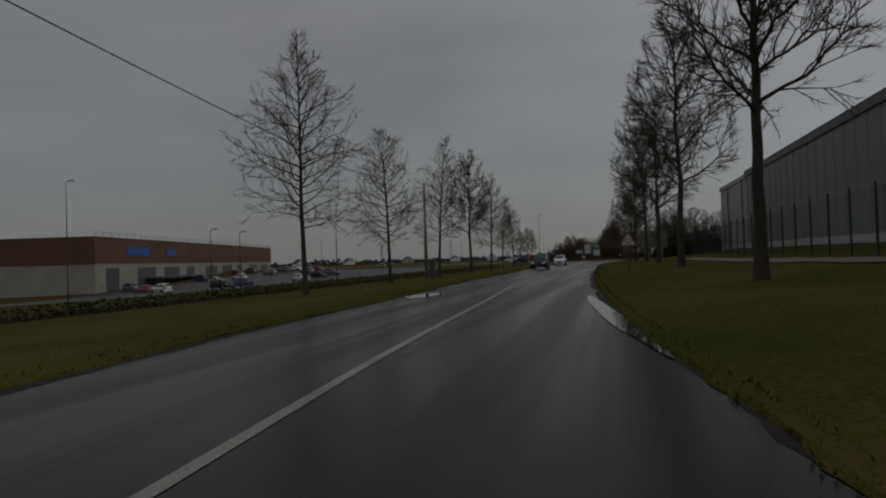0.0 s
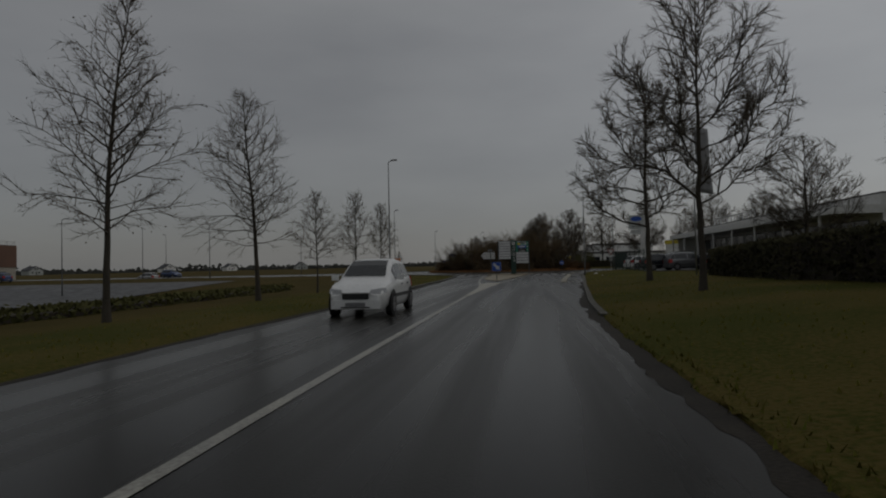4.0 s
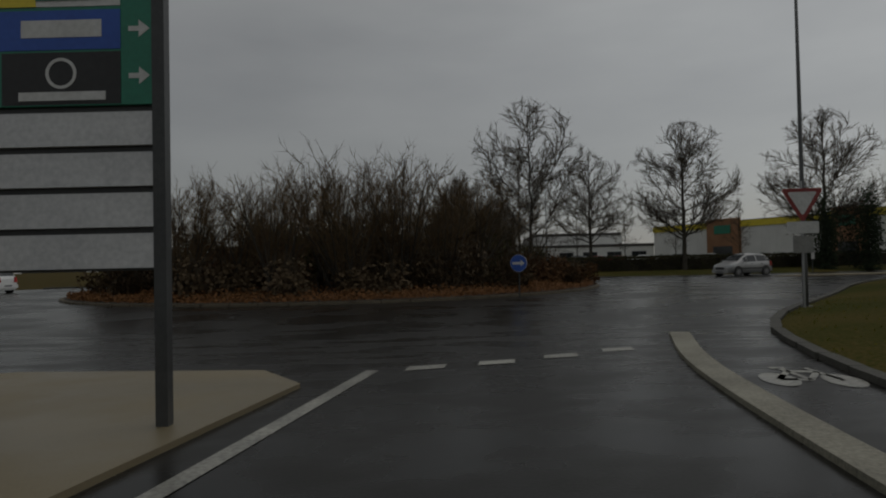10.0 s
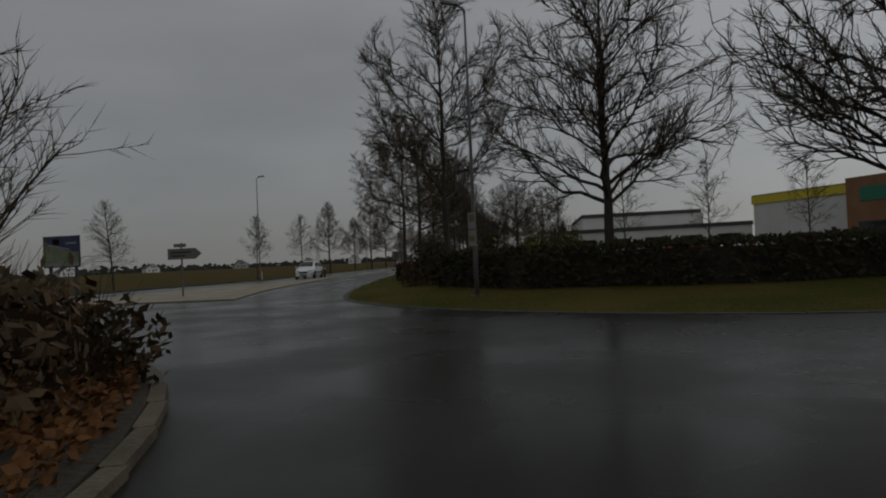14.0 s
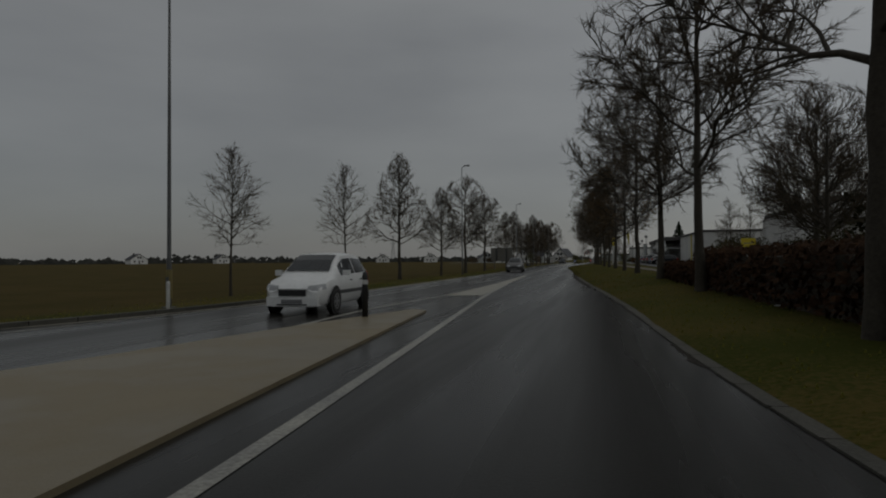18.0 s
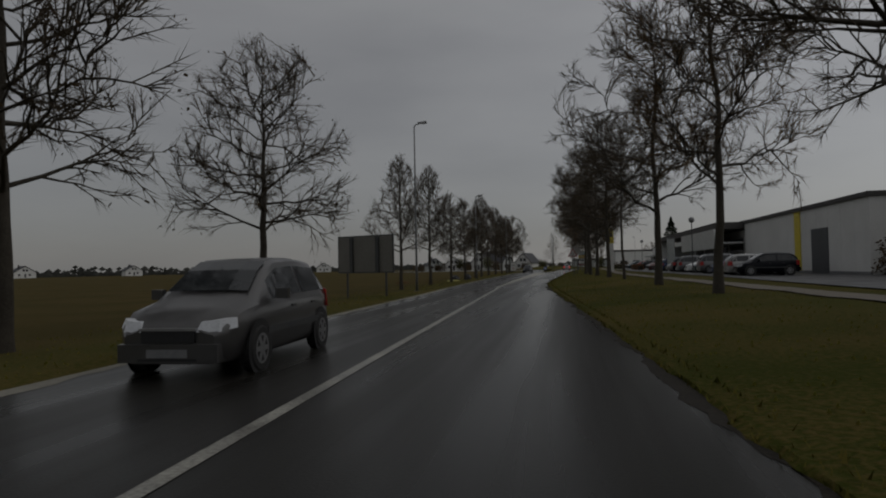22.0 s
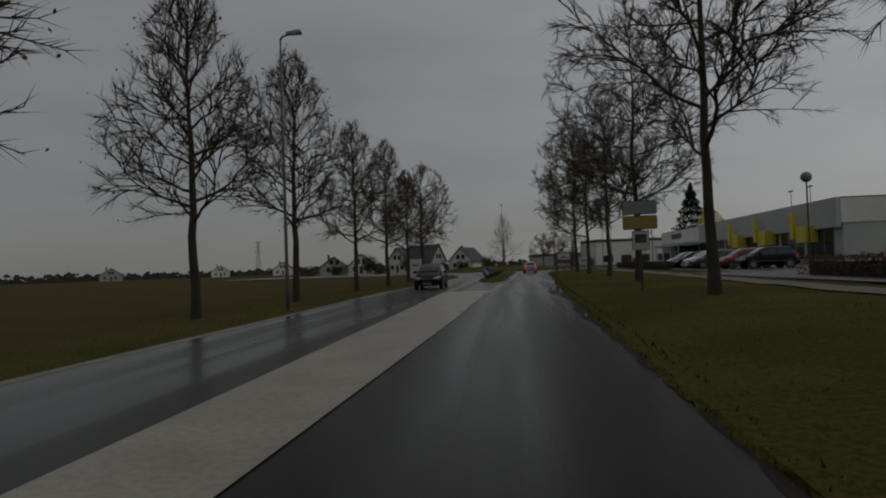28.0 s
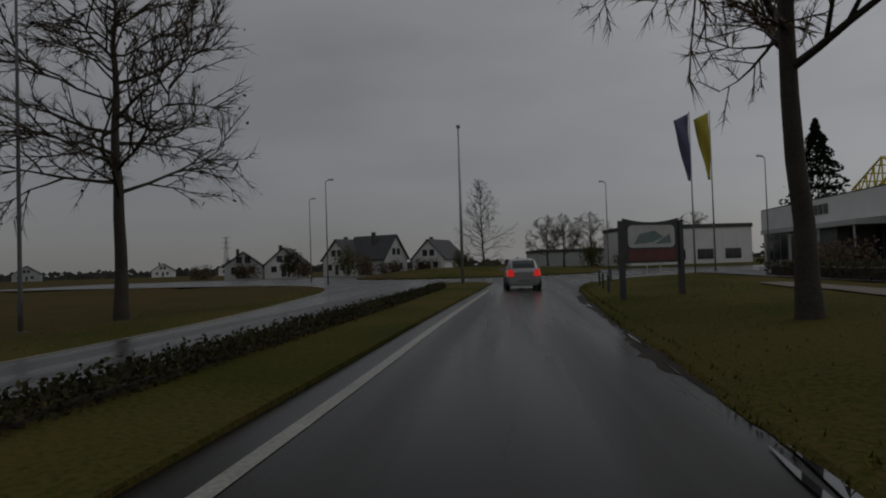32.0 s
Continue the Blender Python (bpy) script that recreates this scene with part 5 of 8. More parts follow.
g = Geo()
rg = np.random.RandomState(4)
xs, ys = [], []
for lo, hi, count in ((-118, 48, 9000), (76, 172, 6000), (172, 335, 10000)):
    yy = rg.uniform(lo, hi, count * 4)
    xx = rg.uniform(-16, 16, count * 4)
    xs.append(xx), ys.append(yy)
xs, ys = np.concatenate(xs), np.concatenate(ys)
gap = road_gap(xs, ys)
keep = (gap > 0.12) & (gap < 7) & (rg.uniform(0, 1, len(xs)) < 1.1 / (0.9 + gap * 0.45))
xs, ys = xs[keep], ys[keep]
zs = land(xs, ys)
for x, y, z, a, h in zip(xs, ys, zs, rg.uniform(0, 6.283, len(xs)), rg.uniform(0.02, 0.055, len(xs))):
    for k in range(3):
        c, s = math.cos(a + k * 2.1), math.sin(a + k * 2.1)
        g.face([(x - 0.02 * s, y + 0.02 * c, z), (x + 0.02 * s, y - 0.02 * c, z), (x + h * 0.2 * c, y + h * 0.2 * s, z + h)])
tagged(part("grass_tufts", g, BLADE), "short tufts of olive winter grass along the verges", "grass", kind="stuff")


# ---- lamps, posts and signs; local frames look south, x to the right ----
FACE = Matrix(((1, 0, 0, 0), (0, 0, -1, 0), (0, 1, 0, 0), (0, 0, 0, 1)))


def rounded(w, h, r, n=4):
    """Outline of a rectangle with round corners round the middle."""
    out = []
    for cx, cy, a in ((w / 2 - r, h / 2 - r, 0), (-w / 2 + r, h / 2 - r, 90), (-w / 2 + r, -h / 2 + r, 180), (w / 2 - r, -h / 2 + r, 270)):
        out += [(cx + r * math.cos(radians(a + 90 * i / n)), cy + r * math.sin(radians(a + 90 * i / n))) for i in range(n + 1)]
    return out


def arc(cx, cy, r0, r1, a0, a1, n=14):
    t = [radians(a0 + (a1 - a0) * i / n) for i in range(n + 1)]
    return [(cx + r1 * math.cos(a), cy + r1 * math.sin(a)) for a in t] + [(cx + r0 * math.cos(a), cy + r0 * math.sin(a)) for a in t[::-1]]


def arrow(length, shaft, head, turn=0, c=(0, 0)):
    """An arrow outline pointing to +x, turned."""
    h = length / 2
    pts = [(-h, -shaft / 2), (h - head * 0.62, -shaft / 2), (h - head * 0.62, -head / 2), (h, 0), (h - head * 0.62, head / 2), (h - head * 0.62, shaft / 2), (-h, shaft / 2)]
    s, k = math.sin(radians(turn)), math.cos(radians(turn))
    return [(c[0] + x * k - y * s, c[1] + x * s + y * k) for x, y in pts]


def moved(outline, x, y, s=1.0):
    return [(x + px * s, y + py * s) for px, py in outline]


def flat(name, outlines, w0, w1, material, parent, label=""):
    """Flat outlines on the south side, from w0 to w1 in front of the plane."""
    g = Geo()
    for o in (outlines if isinstance(outlines[0][0], (tuple, list)) else [outlines]):
        g.prism(o, w0, w1, FACE)
    return part(name, g, material, parent, label)


def rect(x0, z0, x1, z1):
    return [(x0, z0), (x1, z0), (x1, z1), (x0, z1)]


def post(parent, x, h, r=0.03, material=GALV, z0=-0.3, y=0.03):
    g = Geo()
    g.tube([(x, y, z0), (x, y, h)], (r, r), 8, True)
    return part("post", g, material, parent, smooth=False)


def stand(name, x, y, turn, label, category, group="", lift=0.0):
    return thing(name, label, category, pose(x, y, base_z(x, y) + lift, 0, 0, turn), group)


def lamp(x, y, tall, turn, arm=0.3, name="street_lamp", dark=False, base=None, group="street lamps along the road"):
    """A tapered mast with a short arm and a flat lantern; the arm points to +x."""
    zz = base if base is not None else base_z(x, y)
    b = thing(name, "dark grey car park lamp with a flat lantern" if dark else "tall galvanised street lamp with a small flat lantern", "street lamp", pose(x, y, zz, 0, 0, turn), group)
    m = DARKPOST if dark else POLE
    h = tall - zz if base is None else tall
    g = Geo()
    g.tube([(0, 0, -0.3), (0, 0, 1.2), (0, 0, 1.25), (0, 0, h * 0.6), (0, 0, h - 0.1)], (0.066, 0.065, 0.058, 0.045, 0.03), 10, True)
    part("pole", g, m, b, smooth=True)
    g = Geo()
    g.box(-0.14, -0.14, 0.0, 0.14, 0.14, 0.03)
    part("base_plate", g, m, b)
    g = Geo()
    g.box(-0.045, -0.086, 0.5, 0.045, -0.07, 0.85)
    part("hatch", g, m, b)
    g = Geo()
    g.tube([(0, 0, h - 0.12), (0.06, 0, h - 0.02), (0.25, 0, h + 0.03), (arm, 0, h + 0.07)], (0.034, 0.033, 0.03, 0.028), 7, True)
    part("arm", g, m, b, smooth=True)
    g = Geo()
    k = arm
    g.hexa([(k - 0.1, -0.07, h + 0.03), (k + 0.42, -0.12, h + 0.06), (k + 0.42, 0.12, h + 0.06), (k - 0.1, 0.07, h + 0.03), (k - 0.1, -0.05, h + 0.12), (k + 0.38, -0.07, h + 0.17), (k + 0.38, 0.07, h + 0.17), (k - 0.1, 0.05, h + 0.12)])
    lan = part("lantern", g, LAMPGREY, b)
    g = Geo()
    g.box(k + 0.08, -0.08, h + 0.025, k + 0.38, 0.08, h + 0.05)
    part("lamp_glass", g, LAMPGLASS, lan)
    return b


for x, y, h, a in ((-7.9, 10.3, 9.7, 0), (-15.4, 48.3, 9.0, -30), (8.44, 21.8, 9.1, 180), (14.3, 46, 9.3, 150), (13.5, 82.5, 8.3, 215), (-15.5, 89.4, 8.1, -40), (6.55, 107.4, 9.4, 180), (-8.1, 117.8, 9.0, 0), (-8.6, 158, 9.6, 0),
        (-8.4, 193.9, 9.2, 0), (-9.25, 225.1, 8.6, 0), (-9.3, 261.4, 9.0, 0), (-13.5, 314, 11.0, 0), (20, 350, 9.0, 200), (-22, 366, 9.0, 0), (9.5, 362, 9.0, 200), (-16, 352, 9.0, 0)):
    lamp(x, y, h, a)
b = thing("tall_mast", "very tall thin grey lighting mast", "mast", pose(-3.3, 340, 0.1))
g = Geo()
g.tube([(0, 0, -0.3), (0, 0, 5), (0, 0, 10.4)], (0.12, 0.09, 0.05), 10, True)
part("pole", g, GALV, b, smooth=True)
g = Geo()
g.box(-0.12, -0.12, 10.35, 0.12, 0.12, 10.5)
part("cap", g, LAMPGREY, b)
for x, y in ((-62, -20), (-52, 10), (-46, 22), (-70, 40), (-58, 55), (-44, 50), (-75, 5), (-40, 78), (-66, 75)):
    lamp(x, y, 8.2, (x * 7) % 360, 0.3, "car_park_lamp", True, height(x, y), "lamps in the car park")

# wooden line pole with its wire
b = stand("utility_pole", -9.3, -65.2, 0, "grey wooden utility pole with a cable", "utility pole")
g = Geo()
g.tube([(0, 0, -0.4), (0, 0, 8.3)], (0.15, 0.1), 10, True)
part("pole", g, mat("weathered_pole", (0.16, 0.15, 0.135), (0.23, 0.22, 0.2), rough=0.85, scale=2, fine=30, bump=0.5), b, smooth=True)
g = Geo()
g.tube([(0, -0.13, 6.65), (0, -0.2, 6.85)], (0.03, 0.03), 6, True)
part("insulator", g, BLACK, b)
g = Geo()
g.tube([(4.6 * k, -50 * k - 0.18, 6.85 + 0.6 * k - 1.8 * k * (1 - k)) for k in [i / 16 for i in range(17)]], [0.018] * 17, 4)
part("cable", g, BLACK, b)
b = stand("concrete_post", -9.0, -64.4, 0, "short grey concrete cabinet beside a pole", "cabinet")
g = Geo()
g.prism(rounded(0.5, 0.35, 0.05), -0.2, 1.6)
part("body", g, CLADDARK, b)
g = Geo()
g.prism(rounded(0.54, 0.39, 0.05), 1.6, 1.68)
part("cap", g, LAMPGREY, b)


def keep_right(x, y, z0, size, turn=0):
    b = stand("arrow_sign", x, y, turn, "small square blue sign with a white slanting arrow", "traffic sign", "blue arrow signs")
    post(b, 0, z0 + size, 0.03, DARKPOST)
    flat("back_plate", moved(rounded(size, size, 0.06), 0, z0 + size / 2), 0.0, 0.02, ALU, b)
    flat("face", moved(rounded(size - 0.02, size - 0.02, 0.055), 0, z0 + size / 2), 0.02, 0.024, SIGNBLUE, b)
    flat("arrow", arrow(size * 0.92, size * 0.26, size * 0.6, -45, (0, z0 + size / 2)), 0.024, 0.028, SIGNWHITE, b, "white slanting arrow")
    return b


keep_right(0.7, 8.5, 0.68, 0.68)
keep_right(-4.1, 292.7, 0.4, 0.62)
b = stand("arrow_sign", 28.6, 70.9, 40, "small pale sign on a dark post on an island", "traffic sign", "blue arrow signs")
post(b, 0, 1.5, 0.03, DARKPOST)
flat("back_plate", moved(rounded(0.5, 0.5, 0.05), 0, 1.25), 0.0, 0.02, ALU, b)

b = stand("round_arrow_sign", 8.0, 52.9, -25, "round blue sign with a white arrow on a post", "traffic sign")
post(b, 0, 1.4, 0.03, DARKPOST)
flat("back_plate", arc(0, 1.18, 0.0, 0.31, 0, 360, 28)[:28], 0.0, 0.02, ALU, b)
flat("face", arc(0, 1.18, 0.0, 0.3, 0, 360, 28)[:28], 0.02, 0.024, SIGNBLUE, b)
flat("arrow", arrow(0.46, 0.09, 0.24, 0, (0, 1.18)), 0.024, 0.028, SIGNWHITE, b, "white arrow")


def rounded_tri(size, r=0.06, flip=1):
    """Round-cornered triangle with a side of size, middle at 0; flip -1 points down."""
    h, out = size * 0.866, []
    for a in (90, 210, 330):
        cx, cy = (h * 2 / 3 - 2 * r) * math.cos(radians(a)), (h * 2 / 3 - 2 * r) * math.sin(radians(a))
        out += [(cx + r * math.cos(radians(a + d)), cy + r * math.sin(radians(a + d))) for d in (-60, -30, 0, 30, 60)]
    return [(x, y * flip) for x, y in out][::flip]


def roundabout_sign(x, y, z0, z1, turn=0):
    b = stand("roundabout_warning_sign", x, y, turn, "red-bordered white triangle warning of a roundabout", "traffic sign", "roundabout warning signs")
    s = (z1 - z0) / 0.866
    zc = z0 + s * 0.2887
    post(b, 0, z1 - 0.15, 0.032, DARKPOST)
    flat("back_plate", moved(rounded_tri(s, 0.06), 0, zc), 0.0, 0.02, ALU, b)
    flat("border", moved(rounded_tri(s * 0.985, 0.058), 0, zc), 0.02, 0.024, SIGNRED, b, "red border")
    flat("face", moved(rounded_tri(s * 0.7, 0.035), 0, zc), 0.024, 0.028, SIGNWHITE, b)
    arcs = []
    for k in range(3):
        a = 90 + 120 * k
        arcs.append(arc(0, zc, s * 0.1, s * 0.145, a, a - 78, 8))
        e = radians(a - 78)
        cx, cz = s * 0.1225 * math.cos(e), s * 0.1225 * math.sin(e)
        arcs.append(arrow(s * 0.11, 0.01, s * 0.12, a - 78 - 90, (cx, zc + cz)))
    flat("ring_of_arrows", arcs, 0.028, 0.032, BLACK, b, "black circling arrows")


roundabout_sign(7.06, -81, 1.74 - height(7.06, -81), 2.64 - height(7.06, -81))
roundabout_sign(0.6, 233.0, 2.1, 3.1)

CLADDARK_PRINT = mat("dark_print", (0.03, 0.035, 0.04), (0.07, 0.075, 0.08), rough=0.5, scale=6, fine=30, bump=0)
b = stand("panel_post", 2.6, 265.1, 0, "dark post with a pale, an amber and a small poster panel", "sign post")
post(b, 0, 3.25, 0.045, DARKPOST)
for z0, z1, w, m in ((2.72, 3.2, 1.16, mat("pale_blue_grey_panel", (0.2, 0.25, 0.25), (0.27, 0.31, 0.31), rough=0.4, scale=3, fine=20, bump=0.03)), (2.18, 2.66, 1.16, mat("dull_amber_panel", (0.32, 0.21, 0.03), (0.4, 0.27, 0.05), rough=0.5, scale=3, fine=20, bump=0.03))):
    flat("panel_frame", moved(rounded(w + 0.06, z1 - z0 + 0.02, 0.07), 0, (z0 + z1) / 2), -0.01, 0.02, DARKPOST, b)
    flat("panel", moved(rounded(w, z1 - z0 - 0.04, 0.05), 0, (z0 + z1) / 2), 0.02, 0.03, m, b)
    flat("lettering", [rect(-w * 0.36, (z0 + z1) / 2 - 0.03, w * 0.3, (z0 + z1) / 2 + 0.03)], 0.03, 0.033, SIGNGREY, b, "unreadable line of lettering")
flat("poster_frame", rect(-0.3, 1.42, 0.3, 2.12), 0.0, 0.02, DARKPOST, b)
flat("poster", rect(-0.28, 1.44, 0.28, 2.1), 0.02, 0.025, SIGNWHITE, b, "small white poster")
flat("picture", rect(-0.2, 1.68, 0.2, 2.0), 0.025, 0.029, CLADDARK_PRINT, b, "dark picture")
b = stand("blank_board", 1.15, 242.0, 0, "double-rowed blank pale sign board on dark posts", "road sign")
for px in (-0.2, 0.12):
    post(b, px, 3.2, 0.05, DARKPOST)
for z0, z1 in ((2.5, 2.9), (2.93, 3.22)):
    flat("panel", moved(rounded(1.25, z1 - z0, 0.04), 0, (z0 + z1) / 2), 0.0, 0.03, SIGNGREY, b)

# advance board with a plan of the roundabout; shade and grime are in its grey
z = height(10.8, -39.1)
b = thing("direction_board", "grimy direction board, greyed for shade, with a black roundabout diagram", "road sign", pose(10.85, -39.15, z, 0, 0, -13.5))
for s in (-0.95, 0.95):
    post(b, s, 3.8 - z, 0.06, GALV)
za, zb = 1.97 - z, 3.98 - z
flat("board", moved(rounded(3.0, zb - za, 0.1), 0, (za + zb) / 2), 0.0, 0.03, SHADEDBOARD, b)
zc = (za + zb) / 2
flat("roundabout_diagram", [arc(0.0, zc + 0.05, 0.21, 0.36, -105, 105, 18), rect(0.0, za + 0.12, 0.1, zc - 0.16), arrow(0.5, 0.09, 0.17, 0, (0.62, zc + 0.05)), rect(-0.04, zc + 0.3, 0.06, zb - 0.16)], 0.03, 0.034, BLACK, b, "black ring with exits")
flat("lettering", [rect(0.55, zc + 0.42, 1.2, zc + 0.5), rect(0.95, zc + 0.0, 1.35, zc + 0.08)], 0.03, 0.034, LAMPGREY, b, "faded unreadable lettering")
g = Geo()
for s in (-0.4, 0.4):
    g.box(-1.4, 0.0, zc + s - 0.03, 1.4, 0.03, zc + s + 0.03)
part("rail", g, GALV, b)

# industrial park boards on the sign island
b = thing("park_totem", "dark green totem with slanted top and white vertical lettering", "totem", pose(1.475, 35.3, 0.05))
g = Geo()
g.hexa([(-0.28, -0.09, -0.1), (0.28, -0.09, -0.1), (0.28, 0.09, -0.1), (-0.28, 0.09, -0.1), (-0.28, -0.09, 4.05), (0.28, -0.09, 3.88), (0.28, 0.09, 3.88), (-0.28, 0.09, 4.05)])
part("body", g, SIGNGREEN, b)
flat("picture", rect(-0.17, 3.4, 0.19, 3.76), 0.09, 0.095, SIGNWHITE, b, "pale square emblem")
flat("emblem", [[(-0.14, 3.45), (0.0, 3.56), (0.15, 3.45), (0.15, 3.52), (0.0, 3.62), (-0.14, 3.52)], [(-0.14, 3.72), (0.0, 3.66), (0.15, 3.72), (0.15, 3.7), (0, 3.63), (-0.14, 3.7)]], 0.095, 0.099, SIGNGREEN, b)
writing("lettering", "DU BEL AIR", 0.36, FACE @ Matrix.Translation((0.09, 2.38, 0.094)) @ Matrix.Rotation(radians(90), 4, "Z"), SIGNWHITE, b)
writing("small_lettering", "Zone d'activités", 0.13, FACE @ Matrix.Translation((-0.16, 2.55, 0.094)) @ Matrix.Rotation(radians(90), 4, "Z"), SIGNWHITE, b)


def slat_board(x, turn, w, z0, z1, n, post_x, label, top=None):
    b = thing("slat_board", label, "sign board", pose(x, 35.3, 0.05, 0, 0, turn), "park boards")
    g = Geo()
    g.box(post_x - 0.05, -0.05, -0.2, post_x + 0.05, 0.05, max(z1, top or 0) + 0.05)
    part("post", g, DARKPOST, b)
    g = Geo()
    g.box(0, 0.0, z0, w, 0.04, top or z1)
    part("frame", g, DARKPOST, b)
    h = (z1 - z0) / n
    g = Geo()
    g.hexa([(0.03, -0.05, 0.02), (w - 0.03, -0.05, 0.02), (w - 0.03, 0.0, 0.02), (0.03, 0.0, 0.02), (0.03, -0.02, h - 0.03), (w - 0.03, -0.02, h - 0.03), (w - 0.03, 0.0, h - 0.03), (0.03, 0.0, h - 0.03)])
    me = g.mesh("slat", ALU)
    for i in range(n):
        part("slat", me, None, b).location = (0, 0, z0 + i * h)
    return b


slat_board(-0.25, 0, 1.42, 1.75, 3.85, 7, -0.05, "blank grey aluminium slat board on a dark post")
b = slat_board(1.77, 0, 1.5, 1.24, 2.55, 4, 1.5, "sign board with three company panels over blank slats", 3.8)
flat("green_panel", rect(0.0, 2.57, 1.5, 3.78), 0.01, 0.045, LEAFGREEN, b, "green panel with arrows")
for zz, cols in ((3.56, ((SIGNWHITE, rect(0.22, -0.19, 1.2, 0.2)), (YELLOW, rect(0.22, -0.19, 0.52, 0.06)), (LEAFGREEN, rect(0.52, -0.14, 1.06, -0.02)), (BLACK, rect(0.3, 0.03, 1.14, 0.15)))),
        (3.18, ((SIGNBLUE, rect(0.2, -0.16, 1.2, 0.16)), (SIGNWHITE, rect(0.4, -0.06, 1.05, 0.08)))),
        (2.8, ((BLACK, rect(0.24, -0.22, 1.2, 0.2)), (SIGNWHITE, arc(0.72, 0.03, 0.1, 0.125, 0, 359, 24)), (SIGNWHITE, rect(0.38, -0.19, 1.08, -0.12))))):
    for k, (m, o) in enumerate(cols):
        flat("company_panel" if k == 0 else "logo_shape", moved(o, 0, zz), 0.045 + 0.003 * k, 0.05 + 0.004 * k, m, b)
    flat("arrow", arrow(0.17, 0.04, 0.14, 0, (1.35, zz)), 0.045, 0.049, SIGNWHITE, b, "white arrow")

b = thing("direction_sign", "back of a pale arrow-shaped direction sign on a dark post", "road sign", pose(-1.3, 35, 0.05), "arrow direction signs")
post(b, 0.12, 2.98, 0.045, DARKPOST, y=-0.03)
flat("plate", [(-1.0, 2.18), (-0.68, 1.78), (0.6, 1.78), (0.6, 2.6), (-0.68, 2.6)], -0.02, 0.0, SIGNWHITE, b)
g = Geo()
for zz in (1.8, 2.05, 2.33, 2.56):
    k = abs(zz - 2.18) / 0.42
    g.box(-1.0 + 0.33 * k, -0.025, zz - 0.02, 0.6, 0.0, zz + 0.02)
part("rib", g, LAMPGREY, b)
flat("small_plate", rect(-0.22, 2.7, 0.3, 2.9), -0.01, 0.01, LAMPGREY, b)
b = thing("direction_sign", "dull grey arrow-shaped direction sign on a post", "road sign", pose(-0.7, 92.2, 0.05), "arrow direction signs")
post(b, -0.1, 2.45, 0.04, POLE)
flat("plate", [(-0.75, 1.7), (0.6, 1.7), (0.9, 1.95), (0.6, 2.2), (-0.75, 2.2)], 0.0, 0.03, BOARDBACK, b)
flat("lettering", rect(-0.6, 1.98, 0.4, 2.06), 0.03, 0.034, BLACK, b, "unreadable lettering")
flat("lettering", rect(-0.6, 1.82, 0.1, 1.9), 0.03, 0.034, BLACK, b, "unreadable lettering")
flat("small_plate", rect(-0.45, 2.26, 0.15, 2.42), 0.0, 0.02, BOARDBACK, b)
b = thing("bollard", "black plastic bollard at an island tip", "bollard", pose(-1.7, 116, 0.03))
g = Geo()
g.tube([(0, 0, -0.05), (0, 0, 0.9), (0, 0, 1.0), (0, 0, 1.02)], (0.07, 0.065, 0.05, 0.02), 10, True)
part("body", g, BLACK, b, smooth=True)
g = Geo()
g.tube([(0, 0, 0.74), (0, 0, 0.84)], (0.069, 0.069), 10)
part("band", g, SIGNWHITE, b)

# yield sign and plates beside the lamp at the east exit
b = stand("give_way_sign", 13.9, 45.3, -8, "red and white give-way triangle over small plates", "traffic sign")
post(b, 0, 3.0, 0.03)
flat("border", moved(rounded_tri(0.95, 0.05, -1), 0, 2.55), 0.0, 0.02, SIGNRED, b)
flat("face", moved(rounded_tri(0.66, 0.03, -1), 0, 2.55), 0.02, 0.024, SIGNWHITE, b)
flat("plate", moved(rounded(0.7, 0.28, 0.03), 0, 1.9), 0.0, 0.02, SIGNWHITE, b)
flat("plate", moved(rounded(0.45, 0.4, 0.03), 0, 1.5), 0.0, 0.02, SIGNGREY, b)
b = stand("speed_ad_sign", -14.9, 47.6, 0, "orange advertising sign with a discount figure", "sign")
post(b, 0, 2.4, 0.03)
flat("face", moved(rounded(0.85, 1.2, 0.04), 0, 1.65), 0.0, 0.02, ORANGE, b)
writing("lettering", "-50", 0.42, FACE @ Matrix.Translation((0, 1.75, 0.022)), SIGNWHITE, b)
b = stand("poster_sign", 13.45, 82.38, -30, "two small pale posters fixed round a lamp post", "poster")
flat("poster", rect(-0.12, 1.9, 0.12, 2.35), 0.0, 0.02, SIGNGREY, b)
flat("poster", rect(-0.12, 1.42, 0.12, 1.86), 0.0, 0.02, SIGNGREY, b)
DULLOCHRE = mat("dull_ochre_print", (0.14, 0.1, 0.04), (0.19, 0.14, 0.06), rough=0.6, scale=4, fine=20, bump=0)
flat("picture", rect(-0.09, 2.1, 0.09, 2.3), 0.02, 0.024, DULLOCHRE, b)
flat("picture", rect(-0.09, 1.55, 0.08, 1.7), 0.02, 0.024, DULLOCHRE, b)
b = stand("poster_sign", 6.53, 107.3, -6, "two small colourful posters fixed round a lamp post", "poster")
ROSE = mat("faded_rose_print", (0.16, 0.09, 0.1), (0.22, 0.13, 0.13), rough=0.6, scale=6, fine=30, bump=0)
OCHRE = mat("faded_ochre_print", (0.2, 0.15, 0.07), (0.26, 0.19, 0.1), rough=0.6, scale=6, fine=30, bump=0)
for z0 in (1.72, 2.36):
    flat("poster", rect(-0.22, z0, 0.22, z0 + 0.61), 0.0, 0.02, SIGNGREY, b)
    flat("picture", rect(-0.18, z0 + 0.22, 0.08, z0 + 0.5), 0.02, 0.024, ROSE, b)
    flat("picture_shape", rect(0.02, z0 + 0.06, 0.18, z0 + 0.4), 0.024, 0.028, OCHRE, b)
b = stand("marker_post", -7.75, 117.3, 0, "small pale marker post beside a street lamp", "bollard")
g = Geo()
